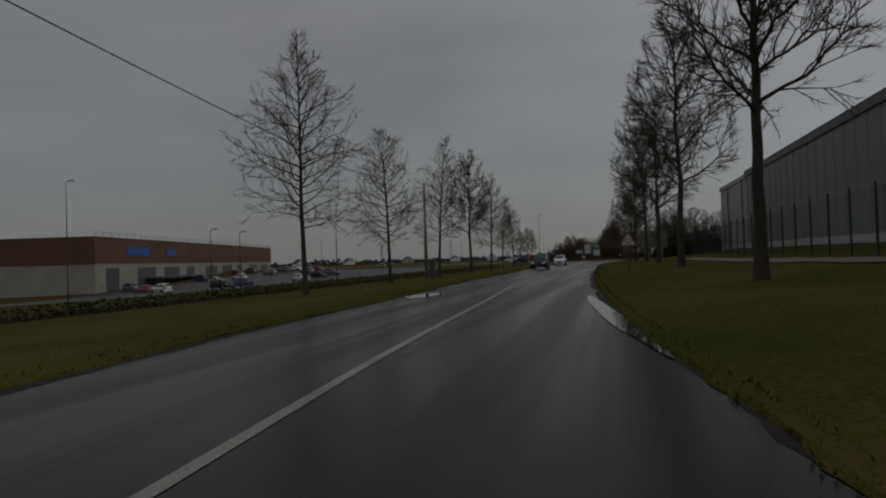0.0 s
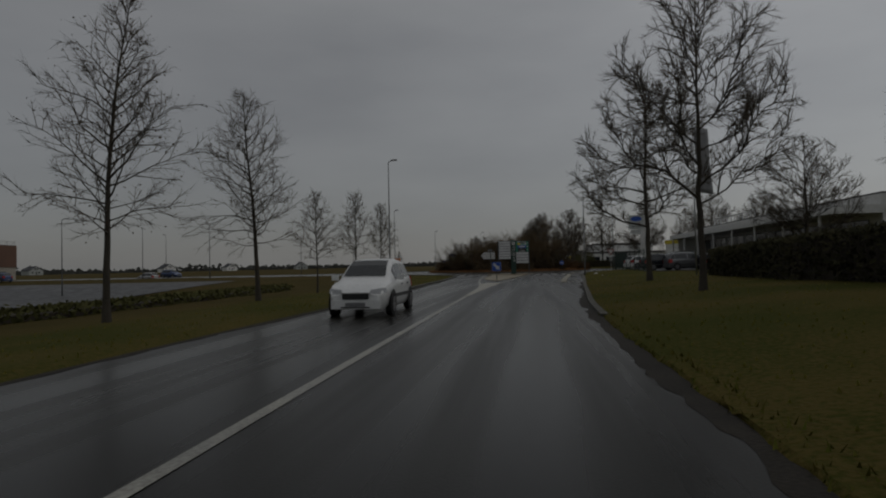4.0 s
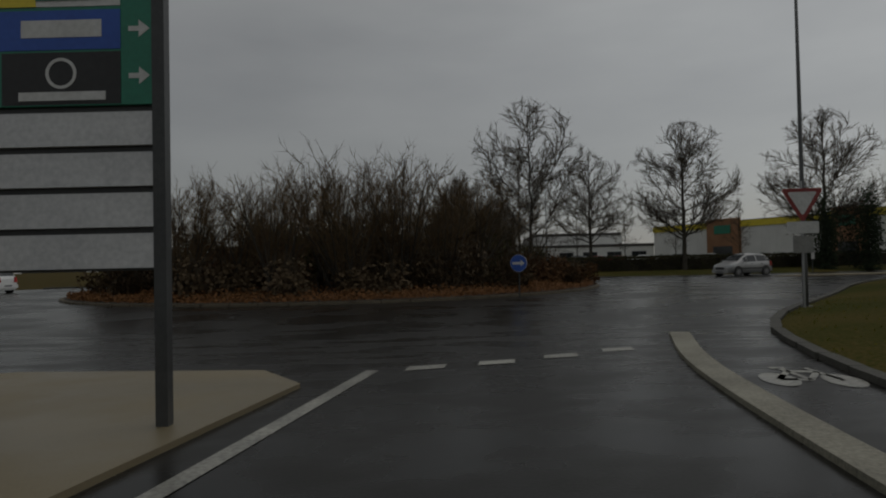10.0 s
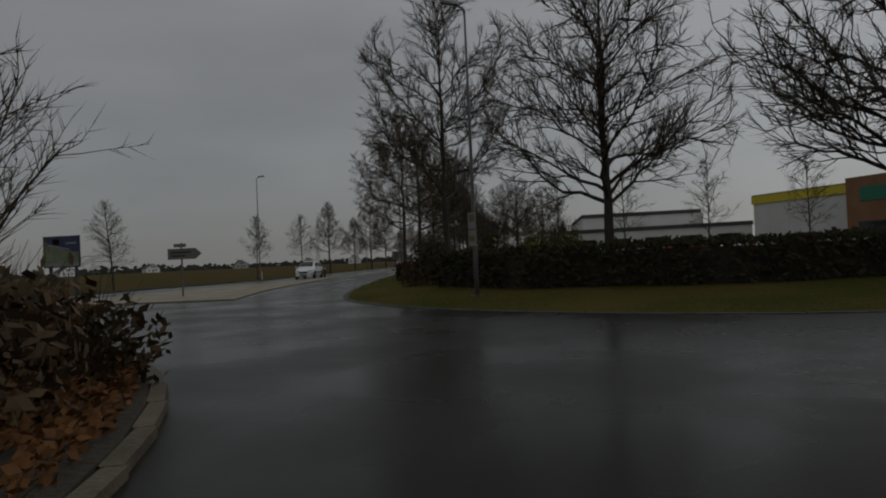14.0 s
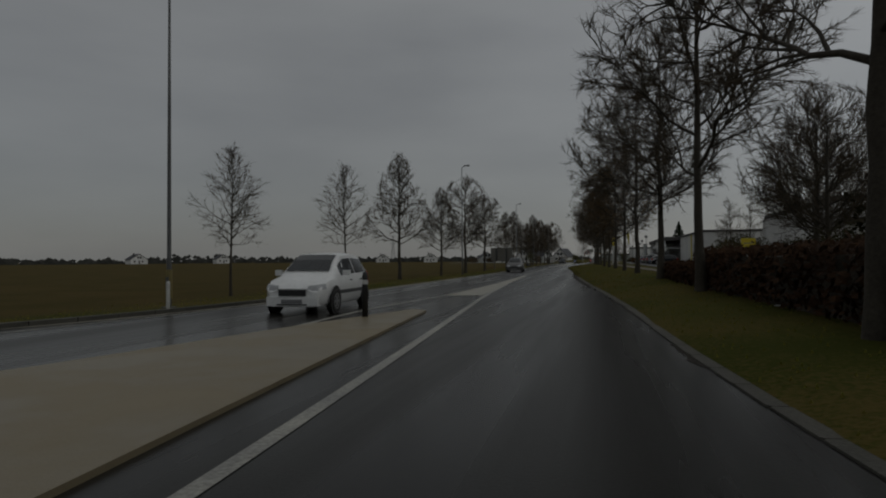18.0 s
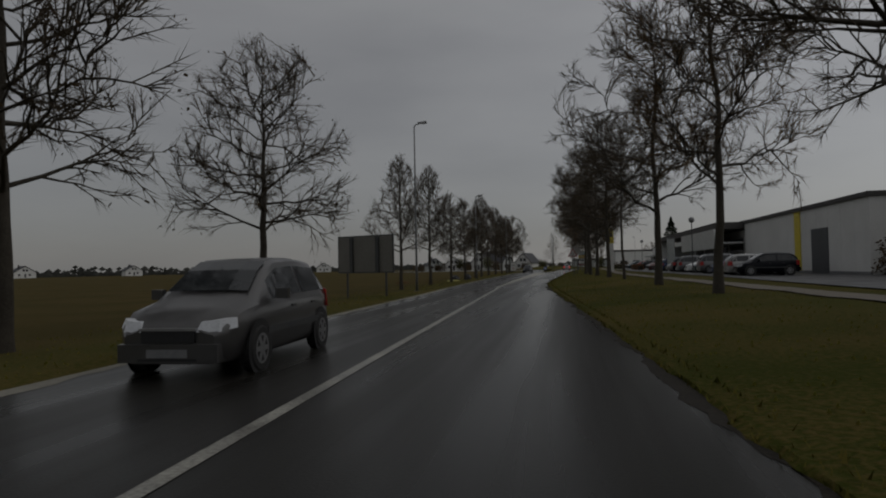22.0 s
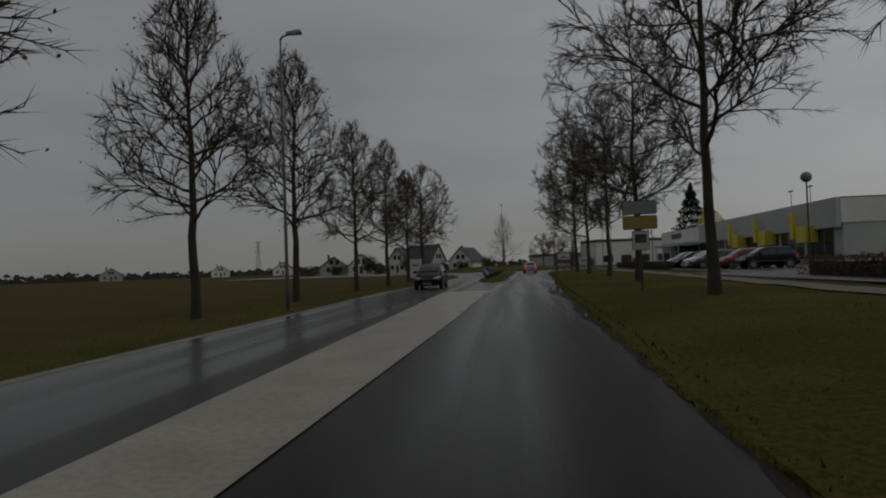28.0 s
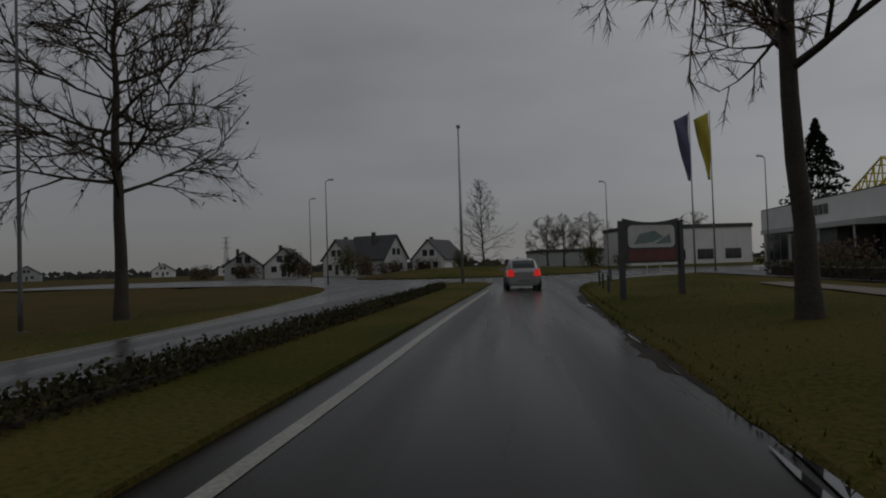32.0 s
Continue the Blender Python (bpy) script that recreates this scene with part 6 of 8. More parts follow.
g.tube([(0, 0, -0.1), (0, 0, 0.7), (0, 0, 0.74)], (0.05, 0.05, 0.03), 8, True)
part("body", g, SIGNWHITE, b)
b = stand("lamp_sticker", -8.1, 117.8, 0, "dull yellow poster sleeve round a lamp post", "poster")
g = Geo()
g.tube([(0, 0, 0.25), (0, 0, 1.05)], (0.085, 0.085), 12)
part("sleeve", g, mat("dull_yellow_sleeve", (0.16, 0.125, 0.04), (0.21, 0.17, 0.06), rough=0.6, scale=4, fine=20, bump=0.05), b)


def billboard(x, y, turn, w, z0, z1, label, face, shapes, posts=(-0.35, 0.35), name="billboard", leg=0.07):
    b = stand(name, x, y, turn, label, "billboard")
    for s in posts:
        g = Geo()
        g.box(s * w - leg, 0.03, -0.3, s * w + leg, 0.03 + 2 * leg, z1 - 0.05)
        part("post", g, DARKPOST, b)
    flat("frame", rect(-w / 2, z0, w / 2, z1), -0.03, 0.03, DARKPOST, b)
    flat("poster", rect(-w / 2 + 0.06, z0 + 0.06, w / 2 - 0.06, z1 - 0.06), 0.03, 0.036, face, b)
    for k, (m, o) in enumerate(shapes):
        flat("picture_shape", o, 0.036 + 0.003 * k, 0.041 + 0.003 * k, m, b)
    return b


NAVYPRINT = mat("navy_print", (0.022, 0.032, 0.085), (0.03, 0.045, 0.11), rough=0.45, scale=2, fine=16, bump=0.02)
GREENPRINT = mat("dull_green_print", (0.1, 0.14, 0.07), (0.2, 0.23, 0.15), rough=0.5, scale=1.6, fine=10, bump=0.02)
billboard(-12.7, 99.7, 0, 2.4, 1.7, 3.6, "roadside billboard with a dark blue and green picture", NAVYPRINT, ((GREENPRINT, [(-1.12, 1.98), (1.12, 1.98), (1.12, 2.6), (0.2, 2.75), (-0.5, 3.05), (-1.12, 3.2)]), (SIGNGREY, rect(-1.12, 1.77, 1.12, 1.98)), (SIGNGREY, [(-0.95, 3.05), (0.55, 2.72), (0.55, 2.8), (-0.95, 3.16)]), (SIGNGREY, rect(0.3, 3.1, 1.0, 3.2))))
billboard(-13.8, 90.5, 0, 0.9, 0.15, 2.1, "low blue advertising totem on the verge", SIGNBLUE, ((SIGNWHITE, rect(-0.3, 1.4, 0.3, 1.7)), (SIGNWHITE, rect(-0.3, 0.6, 0.2, 0.7))), name="blue_totem")
billboard(-9.9, 189.45, -22, 3.45, 1.16, 2.98, "back of a brown-grey billboard with two dark stays", BOARDBACK, (), name="turned_billboard", leg=0.035)
b = bpy.context.scene.objects["turned_billboard"]
g = Geo()
for s in (-0.8, 0.8):
    g.box(s - 0.09, -0.14, 1.17, s + 0.09, -0.037, 2.9)
part("stay", g, DARKPOST, b)
billboard(-11.5, 303.8, 0, 1.3, 0.35, 2.3, "upright poster frame on the verge", SIGNWHITE, ((SIGNRED, rect(-0.22, 0.85, 0.12, 1.1)), (SIGNGREY, rect(-0.35, 1.5, 0.35, 1.75))), name="poster_stand")
b = stand("town_panel", 4.05, 317.25, 20, "weathered town panel with a pale picture between dark posts", "information panel")
for s in (-0.98, 0.98):
    g = Geo()
    g.box(s - 0.07, -0.07, -0.3, s + 0.07, 0.07, 2.25)
    part("post", g, DARKPOST, b)
g = Geo()
for i in range(8):
    x0, x1 = -0.92 + 0.23 * i, -0.69 + 0.23 * i
    f0, f1 = [0.12 * (abs(t) / 0.92) ** 2 for t in (x0, x1)]
    g.prism([(x0, 1.0), (x1, 1.0), (x1, 2.2 + f1), (x0, 2.2 + f0)], -0.03, 0.03, FACE)
part("frame", g, DARKPOST, b)
flat("picture", moved(rounded(1.55, 0.66, 0.14), 0, 1.78), 0.03, 0.036, SIGNWHITE, b, "pale landscape picture")
flat("picture_shape", [[(-0.6, 1.55), (0.0, 1.6), (0.4, 1.75), (0.1, 1.95), (-0.4, 1.85)], [(0.1, 1.55), (0.65, 1.58), (0.6, 1.85)]], 0.036, 0.04, mat("faded_teal_print", (0.12, 0.2, 0.19), (0.2, 0.27, 0.25), rough=0.5, scale=4, fine=20, bump=0), b)
flat("lower_panel", rect(-0.8, 1.06, 0.8, 1.4), 0.03, 0.036, mat("faded_maroon_board", (0.12, 0.035, 0.03), (0.17, 0.06, 0.05), rough=0.6, scale=4, fine=20, bump=0.05), b, "faded maroon lower panel")


# flags
def banner(x, y, tall, material, label, sway):
    b = stand("flag", x, y, 0, label, "flag", "flags")
    g = Geo()
    g.tube([(0, 0, -0.3), (0, 0, tall)], (0.06, 0.035), 8, True)
    part("flag_pole", g, GALV, b, smooth=True)
    g, n = Geo(), 14
    cols = []
    for i in range(n + 1):
        k = i / n
        w = 1.0 * (1 - 0.8 * k)
        cols.append([(-w * j / 4 - 0.05, 0.12 * math.sin(k * 7 + j * 1.1 + sway), tall - 0.1 - 4.5 * k - 0.12 * j * (1 - k)) for j in range(5)])
    g.v = [p for row in cols for p in row]
    g.f = [(i * 5 + j, i * 5 + j + 1, i * 5 + j + 6, i * 5 + j + 5) for i in range(n) for j in range(4)]
    cloth = part("cloth", g, material, b, smooth=True)
    mod = cloth.modifiers.new("thickness", "SOLIDIFY")
    mod.thickness = 0.01


banner(12.0, 341.4, 10.7, mat("flag_blue_grey", (0.09, 0.09, 0.16), (0.12, 0.12, 0.2), rough=0.8, scale=2, fine=30, bump=0.05), "dark blue-grey flag hanging from a tall pole", 0)
banner(13.3, 341.4, 10.7, mat("flag_yellow", (0.35, 0.3, 0.03), (0.43, 0.36, 0.04), rough=0.8, scale=2, fine=30, bump=0.05), "yellow flag hanging from a tall pole", 1.2)
b = stand("info_box", 8.6, 338, 0, "small white sign box on legs beside a path", "sign box")
for s in (-0.4, 0.4):
    post(b, s, 1.0, 0.04, SIGNWHITE)
flat("box", rect(-0.65, 0.75, 0.65, 1.6), -0.12, 0.12, SIGNWHITE, b)
flat("picture", rect(-0.4, 0.95, 0.4, 1.4), 0.12, 0.125, SIGNGREY, b)
g = Geo()
g.tube([(0, 0, -0.2), (0, 0, 0.62), (0, 0, 0.68)], (0.05, 0.05, 0.02), 8, True)
me = g.mesh("edge_post", DARKPOST)
for x, y in ((3.4, 321.5), (3.7, 325), (4.1, 329), (5.4, 334), (6.6, 337)):
    ob = tagged(part("edge_post", me, None), "short dark post on the grass edge", "bollard", "posts along the kerb")
    ob.location = (x, y, height(x, y))


# dealer pylons
def pylon(x, y, label, face_z0, face_z1, w, shapes, turn, lower=None):
    b = stand("dealer_pylon", x, y, turn, label, "pylon sign", "dealer pylons")
    g = Geo()
    g.box(w / 2 - 0.02, -0.1, -0.3, w / 2 + 0.28, 0.16, face_z1)
    part("mast", g, SIGNWHITE, b)
    flat("head", moved(rounded(w, face_z1 - face_z0, 0.03), 0, (face_z0 + face_z1) / 2), -0.12, 0.12, CLADPALE, b)
    for k, (m, o) in enumerate(shapes):
        flat("emblem", o, 0.12 + 0.004 * k, 0.126 + 0.004 * k, m, b)
    if lower:
        flat("lower_plate", rect(-w / 2, face_z0 - 0.55, w / 2, face_z0 - 0.08), -0.08, 0.08, CLADPALE, b)
        if lower == "bar":
            flat("lettering", rect(-w * 0.42, face_z0 - 0.35, w * 0.42, face_z0 - 0.28), 0.08, 0.084, SIGNGREY, b)
        else:
            writing("lettering", lower, 0.3, FACE @ Matrix.Translation((0, face_z0 - 0.32, 0.083)), BLACK, b)
    return b


pylon(15.95, 38.2, "tall pale pylon with a dark red round emblem", 4.75, 6.08, 1.25, ((SIGNWHITE, arc(0.15, 5.5, 0, 0.54, 0, 360, 28)[:28]), (mat("dark_red_enamel", (0.14, 0.02, 0.02), (0.18, 0.03, 0.03), rough=0.35, scale=3, fine=20, bump=0), moved(rounded(0.78, 0.84, 0.27), 0.15, 5.5))), 4, "bar")
pylon(13.35, 22.3, "tall pale pylon with a blue oval emblem", 4.55, 5.28, 1.35, ((SIGNWHITE, [(0.56 * math.cos(i / 14 * math.pi), 4.92 + 0.28 * math.sin(i / 14 * math.pi)) for i in range(28)]), (SIGNBLUE, [(0.52 * math.cos(i / 14 * math.pi), 4.92 + 0.24 * math.sin(i / 14 * math.pi)) for i in range(28)])), -6, "Service")
b = stand("garage_pylon", 6.3, 254.5, 0, "slim white pylon with a yellow head", "pylon sign")
flat("column", rect(-0.42, -0.3, 0.42, 4.0), -0.14, 0.14, SIGNWHITE, b)
flat("head", rect(-0.44, 4.0, 0.44, 6.1), -0.15, 0.15, YELLOW, b, "yellow head")
flat("emblem", rect(-0.3, 4.9, 0.3, 5.5), 0.15, 0.155, BLACK, b)


# ---- buildings; local x runs along the face, y goes into the building ----
def frame_of(p0, p1, z):
    return pose(p0[0], p0[1], z, 0, 0, math.degrees(math.atan2(p1[1] - p0[1], p1[0] - p0[0]))), math.hypot(p1[0] - p0[0], p1[1] - p0[1])


def hall(name, p0, p1, depth, z, top, label, wall, step=1.0, base_h=0.0, base=SIGNWHITE, fascia=0.0, fascia_m=None, roof_m=ROOFDARK, rib=True, category="building", end_panels=True):
    """A flat-roofed hall: core, cladding panels one by one, plinth, fascia and roof."""
    m, length = frame_of(p0, p1, z)
    b = thing(name, label, category, m)
    h = top - z
    g = Geo()
    g.box(0.06, 0.06, -1.5, length - 0.06, depth, h - 0.05)
    part("core_wall", g, wall, b)
    n = max(1, round(length / step))
    w = length / n
    g = Geo()
    zt = h - fascia
    if rib:
        g.prism([(0.01, 0.0), (w * 0.3, 0.0), (w * 0.36, 0.05), (w * 0.62, 0.05), (w * 0.68, 0.0), (w - 0.01, 0.0), (w - 0.01, 0.058), (0.01, 0.058)], base_h, zt)
    else:
        g.prism([(0.012, 0.008), (0.02, 0.0), (w - 0.02, 0.0), (w - 0.012, 0.008), (w - 0.012, 0.058), (0.012, 0.058)], base_h, zt)
    me = g.mesh("panel", wall)
    for i in range(n):
        part("panel", me, None, b).location = (i * w, 0, 0)
    if end_panels:
        k = max(1, round(min(depth, 30) / (w * 2)))
        for i in range(k):
            for x, a in ((0, -90), (length, 90)):
                ob = part("panel", me, None, b)
                ob.matrix_local = pose(x, (depth - i * w * 2) if x == 0 else i * w * 2, 0, 0, 0, a)
                ob.scale = (2, 1, 1)
    if base_h:
        g = Geo()
        g.box(-0.05, -0.04, -1.5, length + 0.05, 0.06, base_h)
        part("plinth", g, base, b)
    if fascia:
        g = Geo()
        g.box(-0.12, -0.14, zt, length + 0.12, depth + 0.1, h)
        part("fascia", g, fascia_m or wall, b)
    g = Geo()
    g.box(-0.08, -0.08, h, length + 0.08, depth + 0.08, h + 0.12)
    part("roof", g, roof_m, b)
    return b, length, h


def box_part(name, parent, x0, y0, z0, x1, y1, z1, material, label=""):
    g = Geo()
    g.box(x0, y0, z0, x1, y1, z1)
    return part(name, g, material, parent, label)


def window(parent, x0, z0, x1, z1, n=1, y=-0.02, frame_m=DARKPOST, name="window"):
    """A window of n panes in a real frame, before the wall's face."""
    w = part(name, Geo_box(x0, y - 0.03, z0, x1, y + 0.05, z1), frame_m, parent)
    step = (x1 - x0) / n
    for i in range(n):
        part("pane", Geo_box(x0 + i * step + 0.06, y - 0.036, z0 + 0.06, x0 + (i + 1) * step - 0.06, y - 0.028, z1 - 0.06), GLASS, w)
    return w


def Geo_box(*a):
    g = Geo()
    g.box(*a)
    return g


# warehouse behind the fence on the east
b, length, h = hall("warehouse", (20, -28.5), (20.3, -46), 40, 1.5, 9.4, "long warehouse of pale grey metal cladding with a white plinth", CLADPALE, 0.9, 0.55, fascia=0.35, fascia_m=CLADGREY)
for x in (5, 13):
    box_part("rain_pipe", b, x - 0.06, -0.14, 0, x + 0.06, -0.02, h - 0.3, LAMPGREY)
b, length, h = hall("warehouse_block", (19.7, -46.3), (21, -132), 40, 1.5, 9.4, "long grey clad block of a warehouse with roof vents", BLOCKGREY, 1.8, 0.55, fascia=0.5, fascia_m=CLADDARK)
for x in (12, 22, 26, 30, 34, 48, 60):
    g = Geo()
    g.tube([(x, 2.6, h), (x, 2.6, h + 0.55), (x, 2.45, h + 0.85), (x, 1.9, h + 1.0)], (0.3, 0.3, 0.32, 0.36), 12, True)
    v = part("roof_vent", g, LAMPGREY, b, smooth=True)
    box_part("vent_collar", v, x - 0.45, 2.15, h + 0.1, x + 0.45, 3.05, h + 0.25, GALV)

# green mesh fence before the warehouse
b = thing("mesh_fence", "tall dark green mesh fence with steel posts", "fence")
FENCE = mat("fence_green", (0.02, 0.035, 0.028), (0.03, 0.05, 0.04), rough=0.6, scale=3, fine=20, bump=0)
g = Geo()
g.box(-0.035, -0.035, -0.3, 0.035, 0.035, 2.6)
post_me = g.mesh("post", FENCE)
g = Geo()
for i in range(21):
    g.tube([(0, 0.06 + i * 0.119, 0.05), (0, 0.06 + i * 0.119, 2.4)], (0.004, 0.004), 3)
for zz in (0.08, 0.5, 0.95, 1.4, 1.85, 2.3):
    g.tube([(0, 0, zz), (0, 2.5, zz)], (0.005, 0.005), 3)
mesh_me = g.mesh("mesh_panel", FENCE)
for i in range(38):
    y = -120 + i * 2.5
    x = 15.2 - 0.01 * i
    zz = height(x, y)
    part("post", post_me, None, b).location = (x, y, zz)
    part("mesh_panel", mesh_me, None, b).location = (x, y, zz)
b = thing("dealer_fence", "low dark mesh fence along a dealer's grass", "fence")
for i, (x, y, a) in enumerate(resample([(13.6, 17.5), (13.5, 28), (13.4, 37.6), (17.3, 44.8), (21.5, 52)], 2.5)):
    zz = height(x, y)
    p = part("post", post_me, None, b)
    p.matrix_world = pose(x, y, zz - 0.6, 0, 0, a)
    q = part("mesh_panel", mesh_me, None, b)
    q.matrix_world = pose(x, y, zz, 0, 0, a - 90) @ Matrix.Diagonal((1, 1, 0.86, 1))

b = thing("gate_leaf", "dark green solid gate leaf with a small white plate", "gate", pose(13.45, 37.4, height(13.45, 37.4), 0, 0, 44))
GATE = mat("gate_green", (0.006, 0.016, 0.011), (0.01, 0.024, 0.017), rough=0.5, scale=3, fine=20, bump=0.03)
part("leaf", Geo_box(0.06, -0.02, 0.3, 2.0, 0.02, 2.0), GATE, b)
for gx0 in (0.0, 2.06):
    part("gate_post", Geo_box(gx0 - 0.06, -0.06, -0.3, gx0 + 0.06, 0.06, 2.25), GATE, b)
for gz in (0.3, 1.98):
    part("rail", Geo_box(0.06, -0.04, gz - 0.02, 2.0, 0.04, gz + 0.06), GATE, b)
ob = part("plate", Geo_box(-0.12, -0.09, 2.25, 0.16, -0.07, 2.5), SIGNWHITE, b, "small white plate")

# store across the car park on the west
b, length, h = hall("store", (-91, -16), (-121, 101), 45, -5.4, 8.0, "large store with a russet fascia over pale bays", mat("beige_render", (0.27, 0.25, 0.21), (0.35, 0.33, 0.28), rough=0.8, scale=0.3, fine=8, bump=0.1), 3.0, 0.4, CLADDARK, 5.2, RUSTCLAD, rib=False)
for i in range(9):
    x = 4 + i * 13
    box_part("dark_bay", b, x, -0.06, 0.3, x + (8.5 if i % 3 else 5), -0.01, h - 6.2, CLADDARK, "dark glazed bay")
    if i % 2:
        window(b, x + 9, 0.6, x + 12, 3.6, 2, -0.04)
g = Geo()
for i in range(40):
    g.box(i * 3.07, -0.12, h, i * 3.07 + 0.08, -0.04, h + 1.0)
g.box(0, -0.12, h + 0.95, length, -0.04, h + 1.03)
g.box(0, -0.12, h + 0.5, length, -0.04, h + 0.56)
part("roof_rail", g, GALV, b)
for x0, x1, m in ((31, 36, SIGNBLUE), (12, 22, SIGNBLUE)):
    box_part("sign_shape", b, x0, -0.3, h - 3.6, x1, -0.14, h - 1.8, m, "plain coloured sign letters")
box_part("canopy", b, 20, -4, 4.6, 60, -0.14, 5.0, CLADDARK)

# dealer showroom
b, length, h = hall("car_showroom", (24.5, 44.5), (24.5, 2), 22, 0.3, 5.1, "car dealer showroom with white canopy and glass front", WALLWHITE, 3.0, 0, fascia=1.0, fascia_m=SIGNWHITE, rib=False)
for i in range(7):
    window(b, 1.0 + i * 5.8, 0.1, 6.2 + i * 5.8, 3.3, 3, -0.04)
box_part("canopy", b, -0.5, -3.2, 3.6, length + 0.5, -0.15, 4.1, SIGNWHITE, "white projecting canopy")
for i in range(8):
    g = Geo()
    g.tube([(0.5 + i * 5.8, -3.0, -0.3), (0.5 + i * 5.8, -3.0, 3.6)], (0.09, 0.09), 10)
    part("column", g, SIGNWHITE, b, smooth=True)
g = Geo()
for i in range(12):
    g.box(6 + i * 1.2, 0.5, 4.8, 6.08 + i * 1.2, 0.58, 5.7)
g.box(6, 0.5, 5.6, 19.3, 0.58, 5.7)
part("roof_rail", g, GALV, b)

# retail park on the east: white boxes with a yellow band and brown brick portals
def retail(name, p0, p1, depth, top, portals, label):
    b, length, h = hall(name, p0, p1, depth, 0.2, top, label, WALLWHITE, 2.4, 0.4, LAMPGREY, 0.9, YELLOW, rib=False)
    for x0, x1 in portals:
        p = box_part("portal", b, x0, -0.5, -0.5, x1, -0.02, h + 0.5, BRICK, "brown brick entrance portal")
        w = (x1 - x0)
        part("door_frame", Geo_box(x0 + w * 0.2, -0.56, 0, x1 - w * 0.2, -0.5, 2.7), DARKPOST, p)
        part("door_glass", Geo_box(x0 + w * 0.24, -0.57, 0.1, x1 - w * 0.24, -0.562, 2.6), GLASS, p)
        part("sign_shape", Geo_box(x0 + w * 0.25, -0.58, h - 1.8, x1 - w * 0.25, -0.5, h - 0.5), LEAFGREEN, p)
    return b


retail("retail_building", (41, 141), (54.2, 113), 30, 6.6, ((12, 18),), "white retail building with yellow band and brick portal")
retail("retail_building", (54.3, 112.6), (60.5, 84), 30, 6.7, ((1, 6), (18, 23)), "white retail building with yellow band and brick portals")
retail("retail_building", (60.8, 83.5), (68, 30), 30, 6.4, ((10, 15), (34, 40)), "white retail building with yellow stripe behind hedges")
b, length, h = hall("low_building", (20, 152.5), (43, 147.5), 14, 0.2, 4.0, "low white building with a dark flat roof edge", WALLWHITE, 2.4, 0.3, LAMPGREY, 0.35, ROOFDARK, rib=False)
for i in range(5):
    window(b, 2 + i * 4.4, 0.9, 4.6 + i * 4.4, 2.5, 2, -0.04)
b, length, h = hall("white_building", (24.8, 195.6), (24.3, 168), 18, 0.2, 6.9, "plain white building with a dark roof edge", WALLWHITE, 2.4, 0.4, LAMPGREY, 0.45, ROOFDARK, rib=False)
for i in range(3):
    window(b, 8 + i * 6, 1.0, 11.4 + i * 6, 3.0, 3, -0.04)
part("door_leaf", Geo_box(2.2, -0.05, 0, 3.4, -0.01, 2.4), CLADDARK, b)
b = stand("yellow_board", 16.5, 166, -8, "square yellow board on a dark post at a car park", "sign board")
post(b, 0, 2.9, 0.05, DARKPOST)
flat("board", moved(rounded(1.2, 1.2, 0.04), 0, 2.2), 0.0, 0.03, YELLOW, b)
flat("lettering", rect(-0.4, 2.3, 0.4, 2.38), 0.03, 0.034, LAMPGREY, b, "unreadable line of lettering")
b = thing("lot_bollard", "short dark post at the edge of a car park", "bollard", pose(9.3, 158.5, height(9.3, 158.5)))
g = Geo()
g.tube([(0, 0, -0.2), (0, 0, 0.85), (0, 0, 0.9)], (0.07, 0.07, 0.04), 8, True)
part("body", g, DARKPOST, b)
# garage workshop
b, length, h = hall("garage_workshop", (18, 269), (18.2, 230), 20, 0.25, 5.5, "garage workshop with dark roof edge and white canopies", WALLWHITE, 2.0, 0.3, LAMPGREY, 0.9, ROOFDARK, rib=False)
for i in range(6):
    window(b, 1.2 + i * 6.2, 0.1, 6.6 + i * 6.2, 3.5, 4, -0.04, DARKPOST, "glazed_door")
box_part("roof_overhang", b, -0.3, -3.0, h - 0.75, length, -0.16, h - 0.05, ROOFDARK, "dark projecting roof edge")
g = Geo()
g.hexa([(19.4, -2.9, 2.5), (length, -2.9, 2.5), (length, -2.7, 2.5), (19.4, -2.7, 2.5), (21.4, -3.3, h - 0.76), (length, -3.3, h - 0.76), (length, -3.05, h - 0.76), (21.4, -3.05, h - 0.76)])
part("white_canopy", g, CANOPYWHITE, b, "broad white canopy front")
box_part("canopy_top", b, 20.8, -2.8, 3.0, length, -0.16, 3.12, CANOPYWHITE)
g = Geo()
g.hexa([(11.0, -2.9, -0.3), (11.6, -2.9, -0.3), (11.6, -0.6, -0.3), (11.0, -0.6, -0.3), (12.6, -3.1, 3.3), (13.3, -3.1, 3.3), (13.3, -0.6, 3.3), (12.6, -0.6, 3.3)])
part("slanted_support", g, CANOPYWHITE, b)
box_part("portal_beam", b, 12.6, -3.1, 3.3, 20.6, -0.6, 3.85, CANOPYWHITE, "white portal beam")
g = Geo()
g.hexa([(1.9, -2.7, -0.3), (2.4, -2.7, -0.3), (2.4, -0.4, -0.3), (1.9, -0.4, -0.3), (0.3, -2.7, h - 0.8), (0.9, -2.7, h - 0.8), (0.9, -0.4, h - 0.8), (0.3, -0.4, h - 0.8)])
part("slanted_support", g, CANOPYWHITE, b)
b, length, h = hall("garage_block", (17.9, 229.7), (18, 203), 18, 0.25, 5.4, "pale garage block with a dull yellow stripe", WALLWHITE, 2.0, 0.3, LAMPGREY, 0.2, ROOFDARK, rib=False)
box_part("yellow_stripe", b, 14.2, -0.08, 0.3, 15.4, -0.01, h - 0.25, YELLOW)
